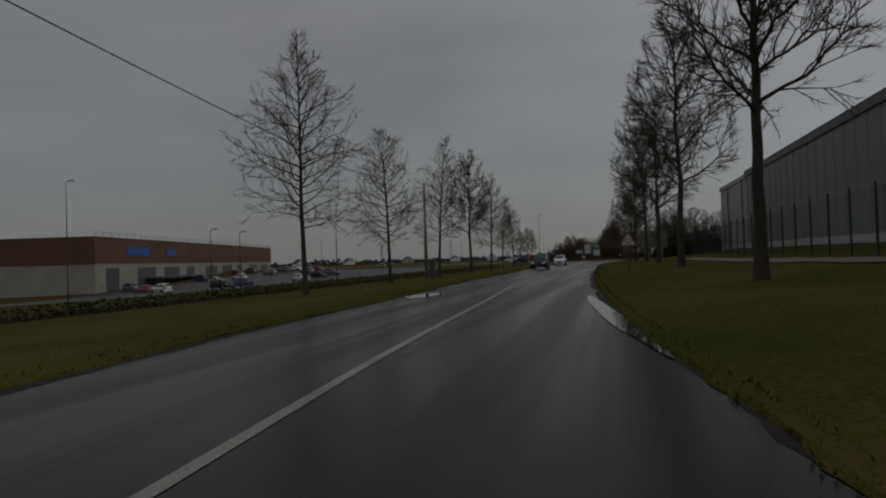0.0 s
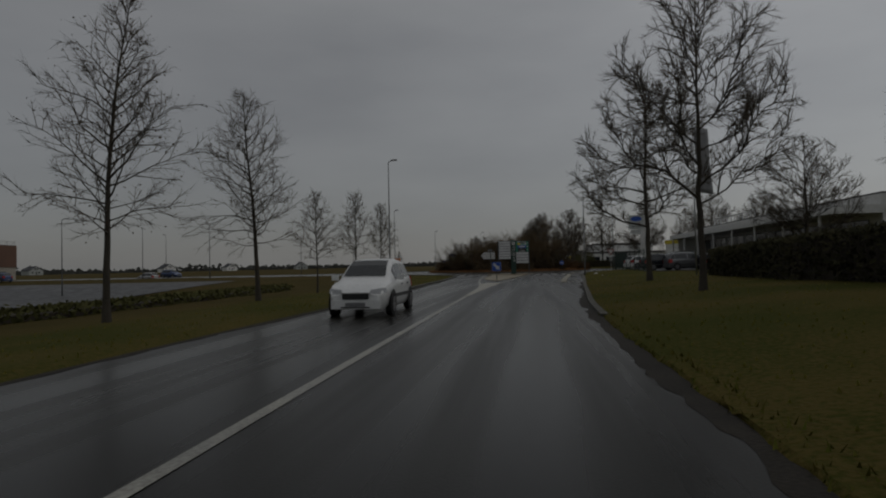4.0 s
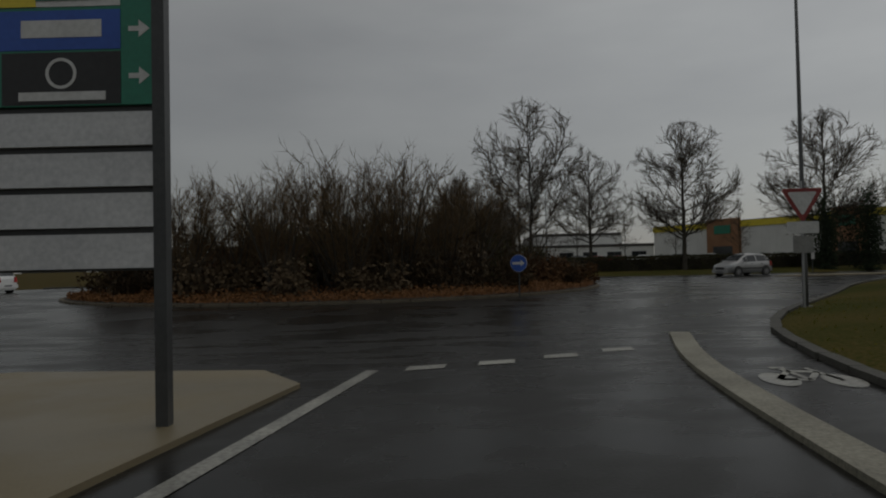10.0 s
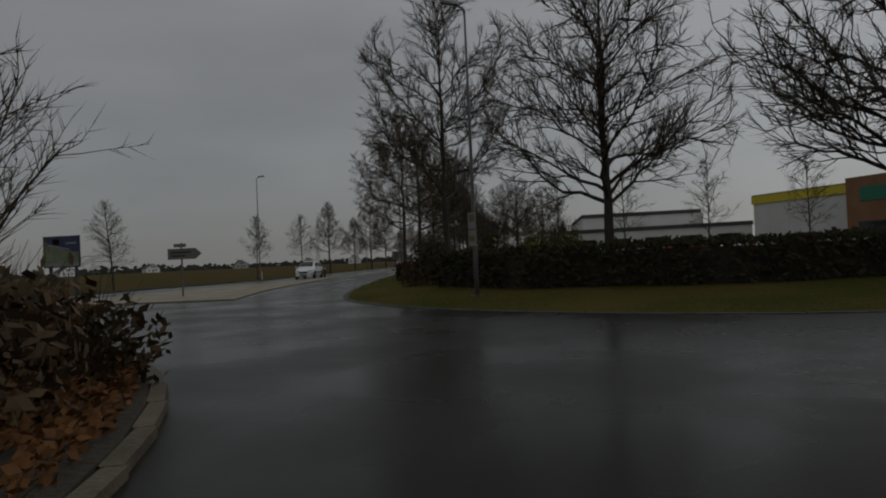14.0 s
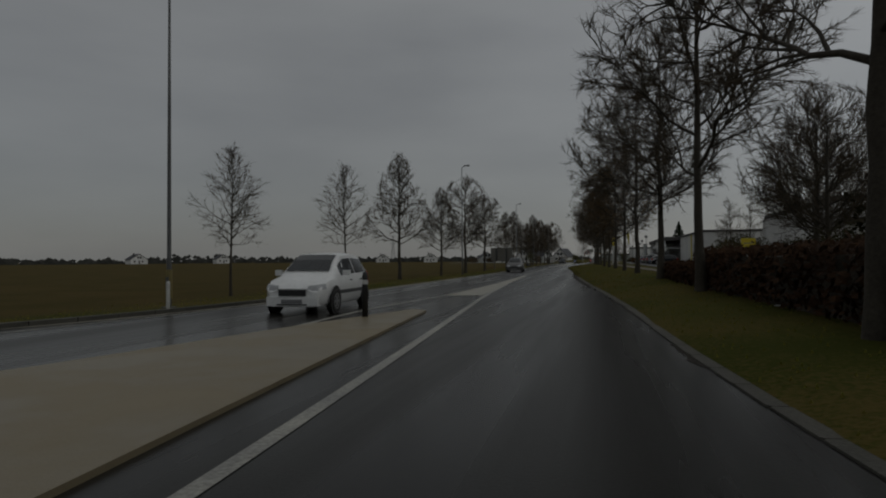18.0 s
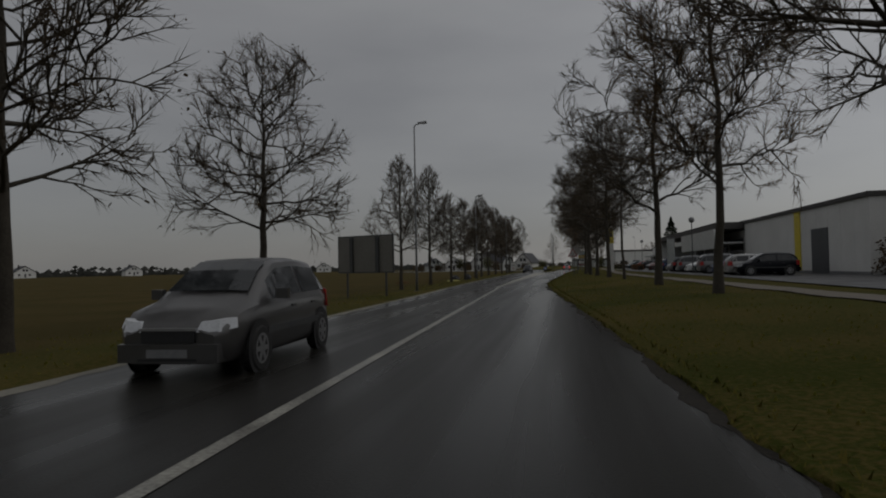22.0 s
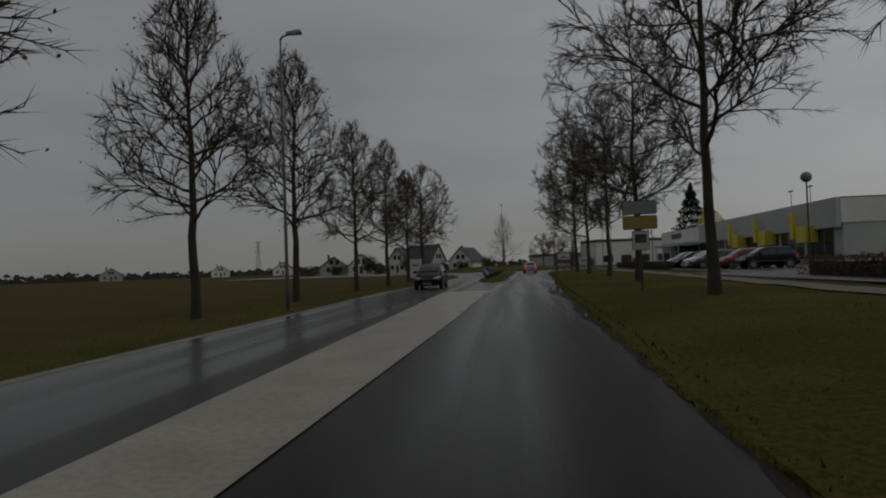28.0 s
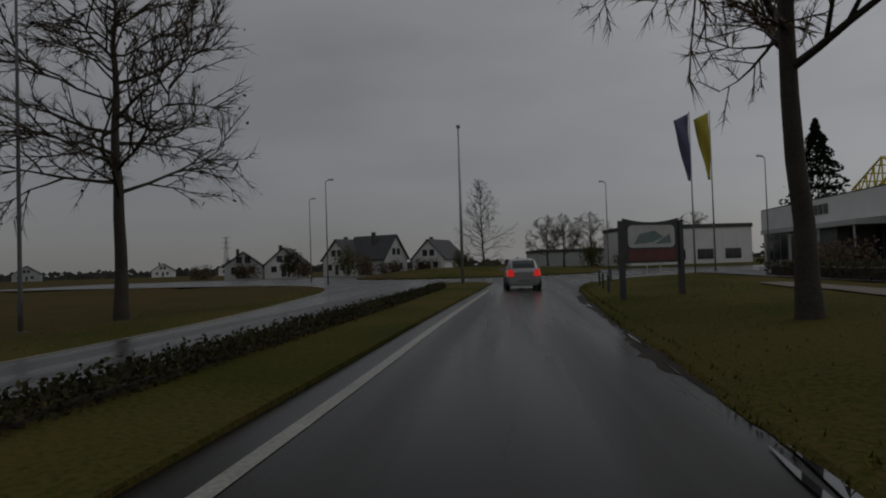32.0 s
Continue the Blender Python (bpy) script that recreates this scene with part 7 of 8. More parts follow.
box_part("door_leaf", b, 17.6, -0.06, 0.0, 20.6, -0.01, 3.4, CLADDARK, "dark roller door")
b = thing("display_column", "plain pale grey column at a garage forecourt", "column", pose(12.2, 239.5, 0.2))
part("shaft", Geo_box(-0.38, -0.38, -0.3, 0.38, 0.38, 4.0), CLADPALE, b)
part("cap", Geo_box(-0.42, -0.42, 4.0, 0.42, 0.42, 4.12), LAMPGREY, b)
b = thing("globe_lamp", "slender post with a pale globe lamp", "lamp", pose(11.2, 221.5, 0.2), "globe lamps")
g = Geo()
g.tube([(0, 0, -0.3), (0, 0, 4.8)], (0.05, 0.04), 8)
part("post", g, DARKPOST, b)
g = Geo()
for i in range(6):
    a0, a1 = math.pi * i / 6, math.pi * (i + 1) / 6
    for j in range(12):
        t0, t1 = math.pi * j / 6, math.pi * (j + 1) / 6
        g.face([(0.28 * math.sin(a) * math.cos(t), 0.28 * math.sin(a) * math.sin(t), 5.05 - 0.28 * math.cos(a)) for a, t in ((a0, t0), (a0, t1), (a1, t1), (a1, t0))])
part("globe", g, LAMPGREY, b, smooth=True)
for x, y in ((12.2, 250.2), (13.2, 276), (13.0, 311.6)):
    copy_thing(b, pose(x, y, 0.2))
# shop near the far roundabout
b, length, h = hall("yellow_shop", (28, 372), (27.6, 302), 25, 0.3, 6.2, "long pale shop with glazed front and yellow blades", CLADPALE, 2.0, 0.4, LAMPGREY, 2.2, WALLWHITE, rib=False)
for i in range(11):
    window(b, 1 + i * 6.2, 0.4, 6.4 + i * 6.2, 3.3, 3, -0.04, LAMPGREY)
for x in (43.6, 52.6, 62.6):
    box_part("yellow_blade", b, x, -1.5, 2.5, x + 0.7, -1.2, 5.2, YELLOW, "upright yellow sign blade")
    box_part("yellow_box", b, x + 0.9, -1.3, 2.1, x + 3.0, -0.15, 3.7, YELLOW, "yellow entrance box")
box_part("blue_door", b, 29.6, -0.2, 0.0, 34.4, -0.06, 2.9, SIGNBLUE, "blue roller door")
box_part("upper_fascia", b, 27.0, -0.55, 3.3, length + 0.1, -0.15, h + 0.1, CLADPALE, "proud pale upper front")
box_part("canopy", b, 9, -3.6, 3.0, 26.5, -0.15, 3.4, CLADPALE, "projecting flat canopy")
for i in range(4):
    g = Geo()
    g.tube([(9.6 + i * 5.4, -3.4, -0.3), (9.6 + i * 5.4, -3.4, 3.0)], (0.08, 0.08), 8)
    part("column", g, SIGNWHITE, b)
box_part("dark_porch", b, 18.5, -3.0, -0.3, 22.5, -0.16, 3.0, CLADDARK, "dark entrance porch")
for i in range(7):
    box_part("letter_bar", b, 8.4 + i * 1.0, -0.24, 4.5, 9.1 + i * 1.0, -0.15, 5.4, DARKPOST)
g = Geo()
for i in range(8):
    x0, x1 = 13 + i * 1.2, 13 + (i + 1) * 1.2
    z0, z1 = 8.9 - abs(i - 4) * 0.55, 8.9 - abs(i - 3) * 0.55
    for y in (3.0, 5.0):
        g.tube([(x0, y, z0), (x1, y, z1)], (0.09, 0.09), 6)
        g.tube([(x0, y, 6.2), (x0, y, z0)], (0.07, 0.07), 6)
        g.tube([(x0, y, 6.2), (x1, y, z1)], (0.06, 0.06), 6)
    g.tube([(x0, 3.0, z0), (x0, 5.0, z0)], (0.06, 0.06), 6)
part("yellow_truss", g, YELLOW, b, "yellow lattice roof truss")
for x in (50, 55):
    g = Geo()
    g.tube([(x, 4, 6.2), (x, 4, 8.6)], (0.05, 0.04), 6)
    g.box(x - 0.5, 3.9, 8.5, x + 0.5, 4.1, 8.65)
    part("roof_floodlight", g, LAMPGREY, b)


# houses beyond the far roundabout
TILES = mat("slate_tiles", (0.03, 0.031, 0.036), (0.05, 0.05, 0.055), rough=0.7, scale=1, fine=14, bump=0.4)
SHUTTER = mat("dark_shutter", (0.03, 0.03, 0.032), (0.045, 0.045, 0.045), rough=0.6, scale=2, fine=20, bump=0.05)


def house(x, y, turn, w, d, eave, ridge, label, wall=WALLWHITE):
    b = thing("house", label, "house", pose(x, y, 0, 0, 0, turn), "houses by the far roundabout")
    g = Geo()
    g.prism([(-w / 2, -1), (w / 2, -1), (w / 2, eave), (0, ridge - 0.15), (-w / 2, eave)], -d, 0, FACE)
    part("wall", g, wall, b)
    for s in (-1, 1):
        g = Geo()
        k = (ridge - eave) / (w / 2)
        o = 0.45
        g.prism([(0, ridge), (s * (w / 2 + o), eave - k * o), (s * (w / 2 + o), eave - k * o + 0.22), (0, ridge + 0.22)][::s], -d - 0.4, 0.4, FACE)
        part("roof", g, TILES, b)
    box_part("chimney", b, -w * 0.22, d * 0.4, ridge - 2.0, -w * 0.22 + 0.6, d * 0.4 + 0.7, ridge + 0.8, ROOFDARK)
    for xx, z0, z1 in ((-1.3, eave + 0.5, eave + 1.8), (0.3, eave + 0.5, eave + 1.8), (-w * 0.32, 0.9, 2.1), (w * 0.15, 0.9, 2.1)):
        window(b, xx, z0, xx + 1.1, z1, 2, -0.02, SHUTTER)
    part("door_leaf", Geo_box(-0.4, -0.05, 0, 0.5, -0.01, 2.1), SHUTTER, b)


house(-52, 417, 20, 7, 9, 2.4, 5.0, "pale house with a steep dark roof behind shrubs", CLADPALE)
house(-45, 420, 8, 7.5, 9, 2.4, 5.6, "white gabled house with a dark roof")
house(-35, 423, -28, 7.5, 10, 3.2, 7.0, "white gabled house with slate roof and chimney", WALLWHITE)
house(-23, 424, 66, 8, 10, 3.2, 7.6, "dark-roofed long house among shrubs", CLADPALE)
house(-17, 428, -20, 7.5, 10, 2.8, 6.6, "white gabled house with a dark roof")
hall("far_building", (6, 432), (34, 438), 12, 0, 3.8, "low grey building beyond the roundabout", CLADGREY, 2.4, 0.3, LAMPGREY, 0.6, ROOFDARK, rib=False, end_panels=False)

b, length, h = hall("white_depot", (18.5, 399), (38, 403), 12, 0, 6.4, "long white depot with a dark roof edge beyond a roundabout", WALLWHITE, 2.4, 0.3, LAMPGREY, 0.5, ROOFDARK, rib=False)
for i in range(4):
    window(b, 1.6 + i * 4.6, 1.0, 4.2 + i * 4.6, 2.6, 2, -0.04)
for x, y, turn, w, ridge, pale in ((-330, 330, 80, 11, 6.4, 1), (-352, 382, 70, 10, 6.0, 0), (-300, 470, 60, 11, 6.5, 1), (-268, 520, 50, 10, 6.2, 1), (-215, 560, 35, 11, 6.6, 0), (-168, 590, 25, 10, 6.2, 1), (-120, 560, 15, 10, 6.4, 1), (-360, 250, 90, 12, 6.4, 1), (-338, 190, 95, 11, 6.0, 1)):
    house(x, y, turn, w, 10, 3.0, ridge, "pale far house with a dark roof on the horizon" if pale else "grey far house with a dark roof on the horizon", WALLWHITE if pale else CLADGREY)
b = thing("lattice_mast", "grey steel lattice mast far across the fields", "mast", pose(-221, 774, 0))
for sx, sy in ((-1, -1), (1, -1), (1, 1), (-1, 1)):
    g = Geo()
    g.tube([(sx * 2.4, sy * 2.4, -1), (sx * 0.9, sy * 0.9, 16), (sx * 0.5, sy * 0.5, 29)], (0.16, 0.13, 0.1), 4, True)
    part("leg", g, POLE, b)
for k in range(8):
    w0, w1 = 2.4 - 0.24 * k, 2.4 - 0.24 * (k + 1)
    g = Geo()
    for sx, sy, tx, ty in ((-1, -1, 1, -1), (1, -1, 1, 1), (1, 1, -1, 1), (-1, 1, -1, -1)):
        g.tube([(sx * w0, sy * w0, k * 3.4), (tx * w1, ty * w1, k * 3.4 + 3.4)], (0.07, 0.07), 4)
    part("brace", g, POLE, b)
for z in (20, 24, 28):
    part("crossarm", Geo_box(-3.6, -0.2, z - 0.15, 3.6, 0.2, z + 0.15), POLE, b)

g = Geo()
cx, cy, rad = RING_FAR
rings = [[(cx + rad * k * math.cos(2 * math.pi * i / 48), cy + rad * k * math.sin(2 * math.pi * i / 48), zz) for i in range(48)] for k, zz in ((1, -0.05), (1, 0.12), (0.9, 0.35), (0.6, 0.8), (0.3, 1.0), (0.02, 1.05))]
for a, c in zip(rings, rings[1:]):
    g.f += [(len(g.v) + i, len(g.v) + (i + 1) % 48, len(g.v) + 48 + (i + 1) % 48, len(g.v) + 48 + i) for i in range(48)]
    g.v += a + c
tagged(part("far_island", g, GRASS, smooth=True), "grassy mound of the far roundabout", "traffic island", kind="structure")


# ---- cars; local y points ahead, wheels on z = 0 ----
def paint(name, c, metal=0.3):
    return mat(name, c, tuple(v * 0.85 for v in c), rough=0.3, scale=1.2, fine=10, bump=0.0, metal=metal, spec=0.2 if max(c) < 0.02 else 0.5, coat=0.0 if max(c) < 0.02 else 0.4)


SILVER = paint("silver_car_paint", (0.36, 0.36, 0.355), 0.4)
WHITECAR = paint("white_car_paint", (0.78, 0.79, 0.78), 0.0)
GREYCAR = paint("grey_car_paint", (0.16, 0.165, 0.17), 0.5)
DARKCAR = paint("dark_car_paint", (0.004, 0.005, 0.009), 0.0)
REDCAR = paint("red_car_paint", (0.26, 0.02, 0.02), 0.2)
BLUECAR = paint("blue_car_paint", (0.03, 0.06, 0.16), 0.3)

# stations along half a car: y, half width at belt, belt height, roof half width, roof height
HATCH = [(-1.9, 0.62, 0.8, 0.55, 0.84), (-1.86, 0.72, 0.9, 0.6, 0.98), (-1.7, 0.78, 0.93, 0.6, 1.22), (-1.35, 0.82, 0.93, 0.58, 1.45), (-0.6, 0.83, 0.91, 0.58, 1.5), (0.15, 0.83, 0.9, 0.57, 1.47), (0.55, 0.83, 0.89, 0.6, 1.3),
    (1.08, 0.82, 0.87, 0.68, 0.96), (1.5, 0.78, 0.8, 0.66, 0.86), (1.8, 0.7, 0.66, 0.58, 0.72), (1.93, 0.58, 0.55, 0.48, 0.6)]
ESTATE = [(-2.2, 0.66, 0.8, 0.6, 0.84), (-2.15, 0.76, 0.93, 0.62, 1.05), (-2.0, 0.82, 0.96, 0.62, 1.36), (-1.7, 0.86, 0.96, 0.6, 1.58), (-0.6, 0.87, 0.95, 0.6, 1.64), (0.3, 0.87, 0.94, 0.6, 1.58), (0.75, 0.87, 0.93, 0.62, 1.36),
    (1.3, 0.86, 0.91, 0.7, 1.0), (1.75, 0.82, 0.84, 0.7, 0.9), (2.08, 0.74, 0.7, 0.62, 0.76), (2.2, 0.62, 0.56, 0.5, 0.62)]


def section(s):
    y, wb, zb, wr, zr = s
    pts = [(wb * 0.86, 0.2), (wb * 0.97, 0.3), (wb * 1.0, 0.52), (wb * 0.985, zb * 0.85 + 0.06), (wb * 0.95, zb), (wr, max(zr - 0.05, zb + 0.01)), (wr * 0.82, zr), (wr * 0.4, zr + 0.012)]
    return [Vector((x, y, zz)) for x, zz in pts] + [Vector((-x, y, zz)) for x, zz in pts[::-1]]


def car_model(stations, colour, label, name="parked_car", tail=TAILOFF, head=LAMPGLASS, group=""):
    b = thing(name, label, "car", group=group)
    rows = [section(s) for s in stations]
    g = Geo()
    k = len(rows[0])
    for r in rows:
        g.v += [tuple(p) for p in r]
    for i in range(len(rows) - 1):
        g.f += [(i * k + j, i * k + (j + 1) % k, (i + 1) * k + (j + 1) % k, (i + 1) * k + j) for j in range(k)]
    g.f += [tuple(range(k)), tuple(range((len(rows) - 1) * k + k - 1, (len(rows) - 1) * k - 1, -1))]
    body = part("body", g, colour, b, smooth=False)
    body.data.polygons.foreach_set("use_smooth", [True] * len(body.data.polygons))
    edge = body.modifiers.new("edges", "EDGE_SPLIT")
    edge.split_angle = radians(38)

    def side(i, f, sgn):
        """Place on the side window band between stations, f up from belt to roof."""
        a = int(i)
        q = [rows[a][4].lerp(rows[a][5], f), rows[min(a + 1, len(rows) - 1)][4].lerp(rows[min(a + 1, len(rows) - 1)][5], f)]
        p = q[0].lerp(q[1], i - a)
        return Vector((sgn * (p.x + 0.008), p.y, p.z))

    for sgn in (-1, 1):
        for i0, i1 in ((1.7, 2.9), (3.0, 4.1), (4.22, 6.2)):
            g = Geo()
            n = 5
            for j in range(n):
                u0, u1 = i0 + (i1 - i0) * j / n, i0 + (i1 - i0) * (j + 1) / n
                q = [side(u0, 0.1, sgn), side(u1, 0.1, sgn), side(u1, 0.86, sgn), side(u0, 0.86, sgn)]
                g.face(q if sgn > 0 else q[::-1])
            part("side_window", g, GLASS, b)
        g = Geo()
        y0, y1 = stations[4][0], stations[6][0] + 0.1
        w = stations[5][1]
        g.box(sgn * w - 0.012, stations[1][0] + 0.65, 0.47, sgn * w + 0.012, stations[-3][0] - 0.55, 0.56)
        part("side_moulding", g, DARKPOST, b)
        g = Geo()
        mx = sgn * (w + 0.09)
        g.prism([(mx + a * 0.1, stations[6][0] + 0.12 + c * 0.07) for a, c in ((-1, -0.7), (-0.4, -1), (0.8, -0.8), (1, 0), (0.6, 0.9), (-1, 0.8))], stations[6][2] + 0.03, stations[6][2] + 0.17)
        part("mirror", g, colour, b)
        for yy in (0.0, -0.85):
            g = Geo()
            g.box(sgn * w * 0.985 - 0.02, yy - 0.1, 0.78, sgn * w * 0.985 + 0.025, yy + 0.06, 0.81)
            part("door_handle", g, DARKPOST, b)

    def pane(name_, i0, i1, f0=0.1, f1=0.9):
        """Glass across the car between two stations' roof points."""
        a, c = rows[i0], rows[i1]
        g = Geo()
        nrm = Vector((0, (1 if i1 < i0 else -1) * 0.02, 0.014))
        mid = rows[(i0 + i1) // 2]
        bands = [[a[j].lerp(mid[j], 2 * f0) for j in (6, 7, 8, 9)], [mid[j] for j in (6, 7, 8, 9)], [mid[j].lerp(c[j], 2 * f1 - 1) for j in (6, 7, 8, 9)]]
        bands = [[Vector((p.x * 1.06, p.y, p.z)) + nrm for p in band] for band in bands]
        for lo, hi in zip(bands, bands[1:]):
            for j in range(3):
                g.face([lo[j], lo[j + 1], hi[j + 1], hi[j]])
        part(name_, g, GLASS, b)

    pane("windscreen", 7, 5)
    pane("rear_window", 1, 3, 0.12, 0.85)
    ys, wf = stations, stations[1][1]
    for sgn in (-1, 1):
        g = Geo()
        g.hexa([(sgn * wf * 0.62, ys[0][0] - 0.03, 0.66), (sgn * wf * 1.04, ys[1][0] - 0.03, 0.66), (sgn * wf * 1.14, ys[2][0] + 0.06, 0.68), (sgn * wf * 0.62, ys[2][0], 0.68),
            (sgn * wf * 0.72, ys[1][0] - 0.05, 0.98), (sgn * wf * 1.0, ys[1][0] - 0.01, 0.98), (sgn * wf * 1.07, ys[2][0] + 0.04, 0.98), (sgn * wf * 0.72, ys[2][0], 0.98)])
        part("tail_light", g, tail, b)
        g = Geo()
        yf, wf2 = ys[-2][0], ys[-2][1]
        lo, hi = ys[-1][4] - 0.02, ys[-2][4] + 0.0
        g.hexa([(sgn * wf2 * 0.5, yf + 0.14, lo), (sgn * wf2 * 0.88, yf + 0.08, lo), (sgn * wf2 * 1.1, yf - 0.1, lo + 0.04), (sgn * wf2 * 0.5, yf - 0.12, lo),
            (sgn * wf2 * 0.56, yf + 0.09, hi - 0.02), (sgn * wf2 * 0.86, yf + 0.04, hi), (sgn * wf2 * 1.06, yf - 0.14, hi + 0.02), (sgn * wf2 * 0.56, yf - 0.12, hi)])
        part("headlight", g, head, b)
    r = 0.3
    for yy in (stations[1][0] + 0.62, stations[-2][0] - 0.62):
        for sgn in (-1, 1):
            w = stations[5][1]
            x = sgn * (w - 0.08)
            # flat black disc on the body paints the dark of the wheel arch hollow
            g = Geo()
            g.disc((sgn * (w + 0.002), yy, r + 0.02), r + 0.07, 20, (sgn, 0, 0))
            part("arch_shade_disc", g, BLACK, b)
            g = Geo()
            g.tube([(x - sgn * 0.1, yy, r), (x - sgn * 0.08, yy, r), (x + sgn * 0.08, yy, r), (x + sgn * 0.1, yy, r)], (r - 0.04, r, r, r - 0.03), 20, True)
            wheel = part("wheel", g, RUBBER, b)
            g = Geo()
            g.disc((x + sgn * 0.104, yy, r), 0.2, 20, (sgn, 0, 0), 0.165)
            g.disc((x + sgn * 0.106, yy, r), 0.05, 10, (sgn, 0, 0))
            for a in range(6):
                c, s = math.cos(a * math.pi / 3), math.sin(a * math.pi / 3)
                g.hexa([(x + sgn * d, yy + c * q - s * e, r + s * q + c * e) for d in (0.098, 0.107) for q, e in ((0.03, -0.035), (0.18, -0.03), (0.18, 0.03), (0.03, 0.035))])
            part("rim", g, RIM, wheel)
    yb, yf = stations[0][0], stations[-1][0]
    part("rear_bumper", Geo_box(-wf * 0.98, yb - 0.06, 0.3, wf * 0.98, yb + 0.1, 0.52), colour, b)
    bumper = part("front_bumper", Geo_box(-stations[-1][1] * 1.1, yf - 0.3, 0.22, stations[-1][1] * 1.1, yf + 0.05, 0.44), colour, b)
    part("air_intake", Geo_box(-0.38, yf + 0.03, 0.24, 0.38, yf + 0.056, 0.27), BLACK, bumper)
    grille = part("grille", Geo_box(-0.34, yf - 0.1, 0.46, 0.34, yf + 0.035, 0.6), BLACK, b)
    part("chrome_bar", Geo_box(-0.36, yf - 0.08, 0.6, 0.36, yf + 0.045, 0.63), RIM, grille, "thin chrome bar")
    if stations is ESTATE:
        for sgn in (-1, 1):
            g = Geo()
            g.tube([(sgn * 0.5, y, z) for y, z in ((-1.55, 1.57), (-1.45, 1.64), (-0.6, 1.695), (0.1, 1.66), (0.2, 1.59))], [0.022] * 5, 6)
            part("roof_rail", g, BLACK, b)
    part("number_plate", Geo_box(-0.26, yb - 0.075, 0.4, 0.26, yb - 0.06, 0.51), LAMPGREY, b, "plain pale plate")
    part("number_plate", Geo_box(-0.26, yf + 0.05, 0.28, 0.26, yf + 0.06, 0.38), LAMPGREY, b, "plain pale plate")
    return b


def park(model, x, y, turn, z=None):
    m = pose(x, y, (height(x, y) + 0.06) if z is None else z, 0, 0, turn)
    if model.get("used"):
        return copy_thing(model, m)
    model["used"] = 1
    model.matrix_world = m
    return model


P = "parked cars"
lead = car_model(HATCH, SILVER, "silver-grey hatchback on the wet road, tail lights lit", "hatchback", TAIL)
park(lead, 0.4, 330, 3, 0.0)
c_silver = car_model(HATCH, SILVER, "silver hatchback waiting at a side road", "hatchback")
park(c_silver, 25.2, 73.3, 113 - 45, 0.0).matrix_world = pose(25.2, 73.3, 0, 0, 0, 112)
park(car_model(ESTATE, DARKCAR, "dark estate car coming along the wet road", "estate_car", head=HEADON), -1.6, -46.8, 180, 0.0)
c_white = car_model(HATCH, WHITECAR, "white hatchback on wet asphalt", "hatchback", group=P)
park(c_white, -1.4, -22, 180, 0.0)
park(c_white, -3.9, 118.5, 184, 0.0)
c_dark = car_model(HATCH, DARKCAR, "dark hatchback on wet asphalt", "hatchback", group=P)
park(car_model(HATCH, paint("graphite_car_paint", (0.075, 0.073, 0.072), 0.3), "dull graphite hatchback on the wet road", "hatchback", head=HEADON), -5.3, 168.8, 183, 0.0)
park(c_dark, -7.0, 280.2, 180, 0.0)
park(c_dark, -16.4, 42, 120)
park(c_white, -23, 68.5, 80, 0.0)
c_grey = car_model(ESTATE, GREYCAR, "grey estate car in a car park", group=P)
c_red = car_model(HATCH, REDCAR, "red hatchback in a car park", group=P)
c_blue = car_model(HATCH, BLUECAR, "blue hatchback in a car park", group=P)
for m, x, y, a in ((c_dark, 15.7, 22.8, -75), (c_grey, 17.9, 22, -75), (c_dark, 20.4, 21, -75), (c_white, 16.0, 35.4, -60), (c_grey, 18.4, 34, -65), (c_white, 20.7, 33.4, -65), (c_dark, 20.5, 40.5, -60)):
    park(m, x, y, a)
for i, (x, y) in enumerate(((13.2, 228), (13.3, 230.8), (13.2, 233.4), (13.1, 236.2), (13.2, 241.8), (13.3, 244.6), (13.4, 247.3), (12.9, 206), (13.0, 209), (13.1, 214), (13.0, 217))):
    park((c_grey, c_white, c_dark, c_silver, c_blue)[i % 5], x, y, 90 if i % 2 else -90)
for i, (x, y) in enumerate(((30, 138), (33, 137), (27, 140), (36.5, 134), (40, 128), (43, 124), (18, 158), (18, 161), (18.2, 168), (17.9, 171), (18.1, 180))):
    park((c_red, c_red, c_grey, c_white, c_dark, c_silver)[i % 6], x, y, 70 if y < 150 else 90)
rc = random.Random(9)
for row in range(4):
    for i in range(14):
        if rc.random() < 0.3:
            x, y = -84 + row * 10 - 0.25 * i * 2.7, -30 + i * 8.3 + rc.uniform(-1, 1)
            park(rc.choice((c_grey, c_white, c_dark, c_silver, c_blue, c_red)), x, y, rc.choice((75, 255)))
park(car_model(ESTATE, paint("pale_yellow_car_paint", (0.42, 0.38, 0.12), 0.0), "pale yellow car parked behind a brown hedge", group=P), 14.6, 259.0, 20)
maroon = car_model(ESTATE, paint("maroon_car_paint", (0.1, 0.018, 0.018), 0.2), "dark maroon car parked behind avenue trees", group=P)
park(maroon, 12.9, 254.0, 152)
c_teal = car_model(HATCH, paint("teal_car_paint", (0.012, 0.045, 0.045), 0.2), "dark teal hatchback in a car park", group=P)
for m, x, y in ((c_teal, 14.6, 296), (c_white, 14.8, 299), (c_dark, 14.7, 302), (c_teal, 15, 305.2), (c_red, 15.2, 291), (c_white, 15.6, 308.4), (c_dark, 15.6, 288), (c_teal, 13.3, 211.6), (c_white, 13.2, 225.2), (c_teal, 13.4, 222.5), (c_dark, 14.2, 262), (c_silver, 14.6, 266)):
    park(m, x, y, 90)


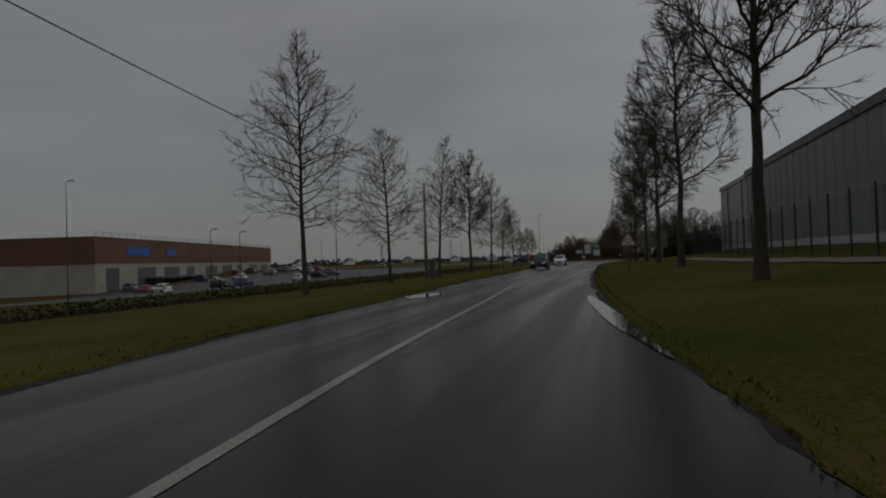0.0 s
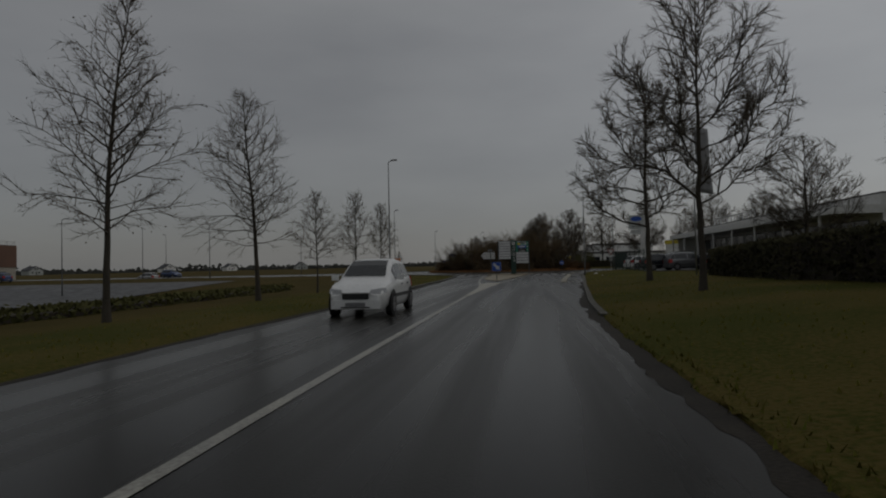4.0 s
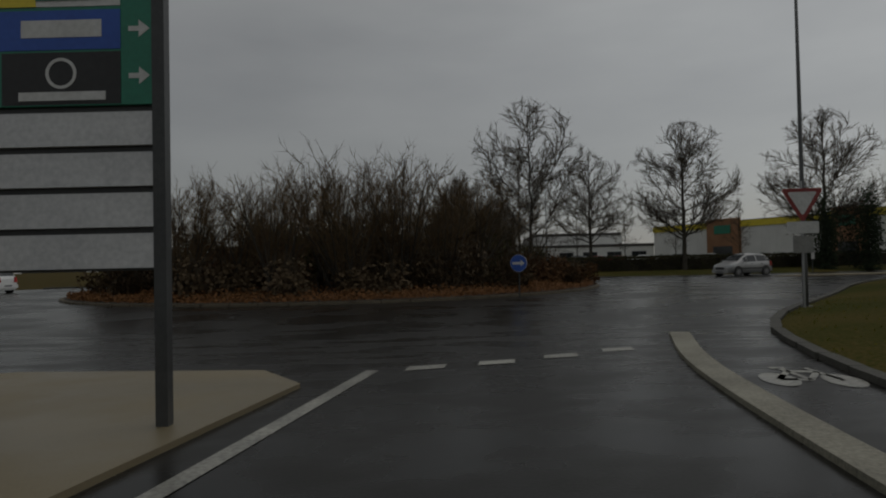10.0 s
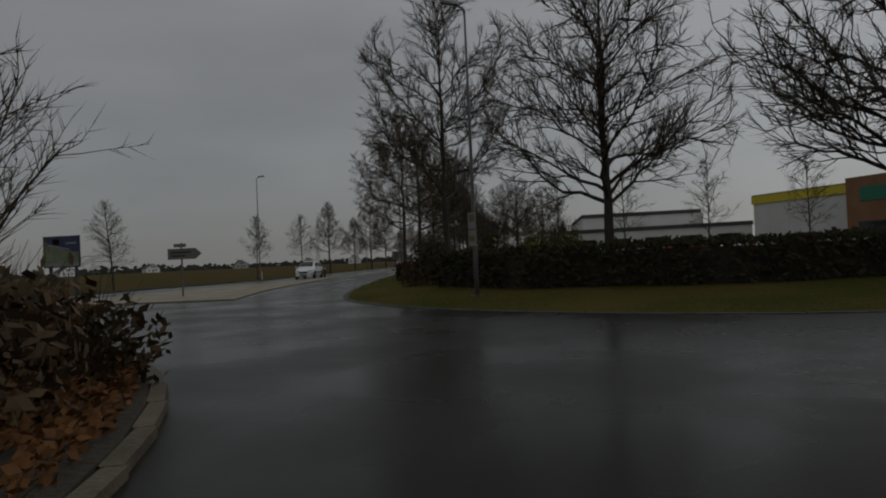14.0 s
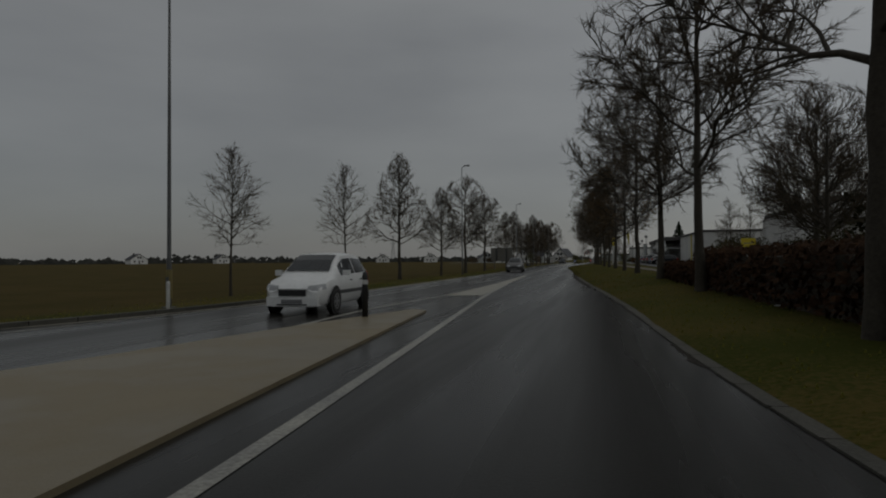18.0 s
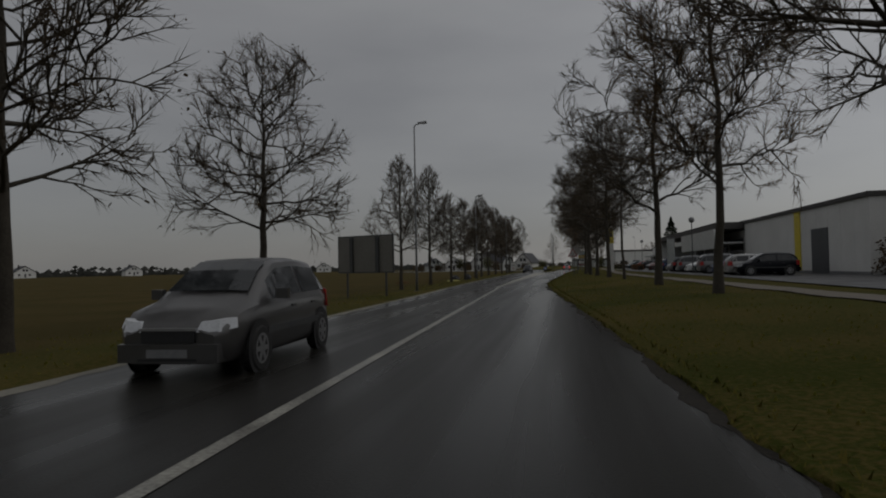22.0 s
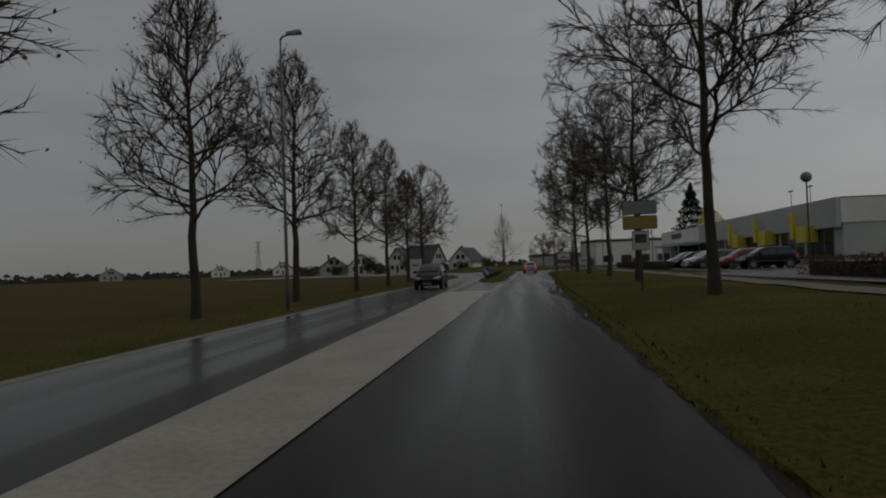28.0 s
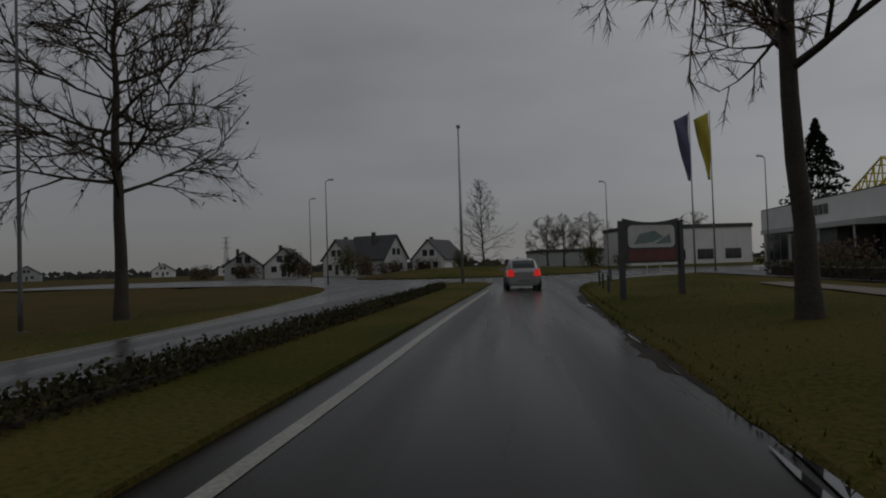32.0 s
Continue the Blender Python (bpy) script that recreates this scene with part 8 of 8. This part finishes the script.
# ---- small things on the verges ----
def scrap(name, x, y, size, material, label, seed, flatness=0.25, category="litter"):
    """A crumpled lump or sheet lying on the ground."""
    r, g = random.Random(seed), Geo()
    n, m = 12, 5
    rings = []
    for i in range(m):
        k = i / (m - 1)
        rings.append([(size * math.cos(2 * math.pi * j / n) * math.cos(k * 1.5) * r.uniform(0.7, 1.15), 0.7 * size * math.sin(2 * math.pi * j / n) * math.cos(k * 1.5) * r.uniform(0.7, 1.15), size * flatness * math.sin(k * 1.57) * r.uniform(0.8, 1.1)) for j in range(n)])
    g.v = [p for ring in rings for p in ring]
    g.f = [(i * n + j, i * n + (j + 1) % n, (i + 1) * n + (j + 1) % n, (i + 1) * n + j) for i in range(m - 1) for j in range(n)] + [tuple(range((m - 1) * n, m * n))]
    ob = tagged(part(name, g, material), label, category, "litter on the verges")
    ob.matrix_world = pose(x, y, base_z(x, y) - 0.005, 0, 0, seed * 53)
    return ob


LIME = mat("lime_sheet", (0.26, 0.25, 0.04), (0.34, 0.32, 0.06), rough=0.6, scale=3, fine=20, bump=0.2)
scrap("crumpled_paper", 9.6, 22.9, 0.28, LITTER, "crumpled white paper on the grass", 1)
scrap("plastic_scrap", 6.2, -39.5, 0.12, LITTER, "small white plastic scrap on the grass", 2)
scrap("plastic_scrap", 9.2, 14.5, 0.1, LITTER, "small white plastic scrap on the grass", 3)
scrap("plastic_scrap", 7.2, 118.2, 0.1, LITTER, "small white plastic scrap by a hedge", 4)
scrap("plastic_scrap", 4.9, 219.5, 0.14, LITTER, "small white plastic scrap on the grass", 5)
scrap("plastic_scrap", 5.2, 306.0, 0.1, LITTER, "small white plastic scrap on the grass", 6)
scrap("plastic_scrap", -7.2, -84.0, 0.1, LITTER, "small white plastic scrap on the grass", 7)
scrap("dark_sack", -13.3, 235.3, 0.75, mat("black_sack", (0.012, 0.012, 0.013), (0.022, 0.022, 0.022), rough=0.5, scale=4, fine=20, bump=0.4), "dark full sack lying at the field edge", 8, 0.7, "sack")
scrap("dark_sack", -10.45, 227.0, 0.5, bpy.data.materials["black_sack"], "dark sack leaning on a trunk", 12, 1.2, "sack")
scrap("lime_tarpaulin", -10.9, 220.3, 1.15, LIME, "lime green sheet lying in the field grass", 9, 0.12, "tarpaulin")
scrap("rust_tarpaulin", -17.7, 227.1, 0.95, RUSSET, "rust-coloured sheet lying in the field grass", 10, 0.2, "tarpaulin")
for x, y, h in ((-43.8, -68.6, 9.9), (-34.0, -60.3, 5.2), (-31.6, -58.7, 4.9), (-22.8, -53.9, 6.0)):
    lamp(x, y, h, 20, 0.3, "car_park_lamp", True, None, "lamps in the car park")

b = stand("banner_flag", 13.7, 2.6, 0, "long grey advertising banner on a tall pole", "flag")
g = Geo()
g.tube([(0, 0, -0.3), (0, 0, 9.7)], (0.055, 0.035), 8, True)
part("flag_pole", g, GALV, b, smooth=True)
g = Geo()
n = 12
g.v = [(0.05 + 0.85 * j / 4 + 0.25 * i / n, 0.1 * math.sin(i * 0.6 + j), 9.5 - 4.2 * i / n - 0.05 * j) for i in range(n + 1) for j in range(5)]
g.f = [(i * 5 + j, i * 5 + j + 1, i * 5 + j + 6, i * 5 + j + 5) for i in range(n) for j in range(4)]
cloth = part("cloth", g, LAMPGREY, b, smooth=True)
cloth.modifiers.new("thickness", "SOLIDIFY").thickness = 0.01
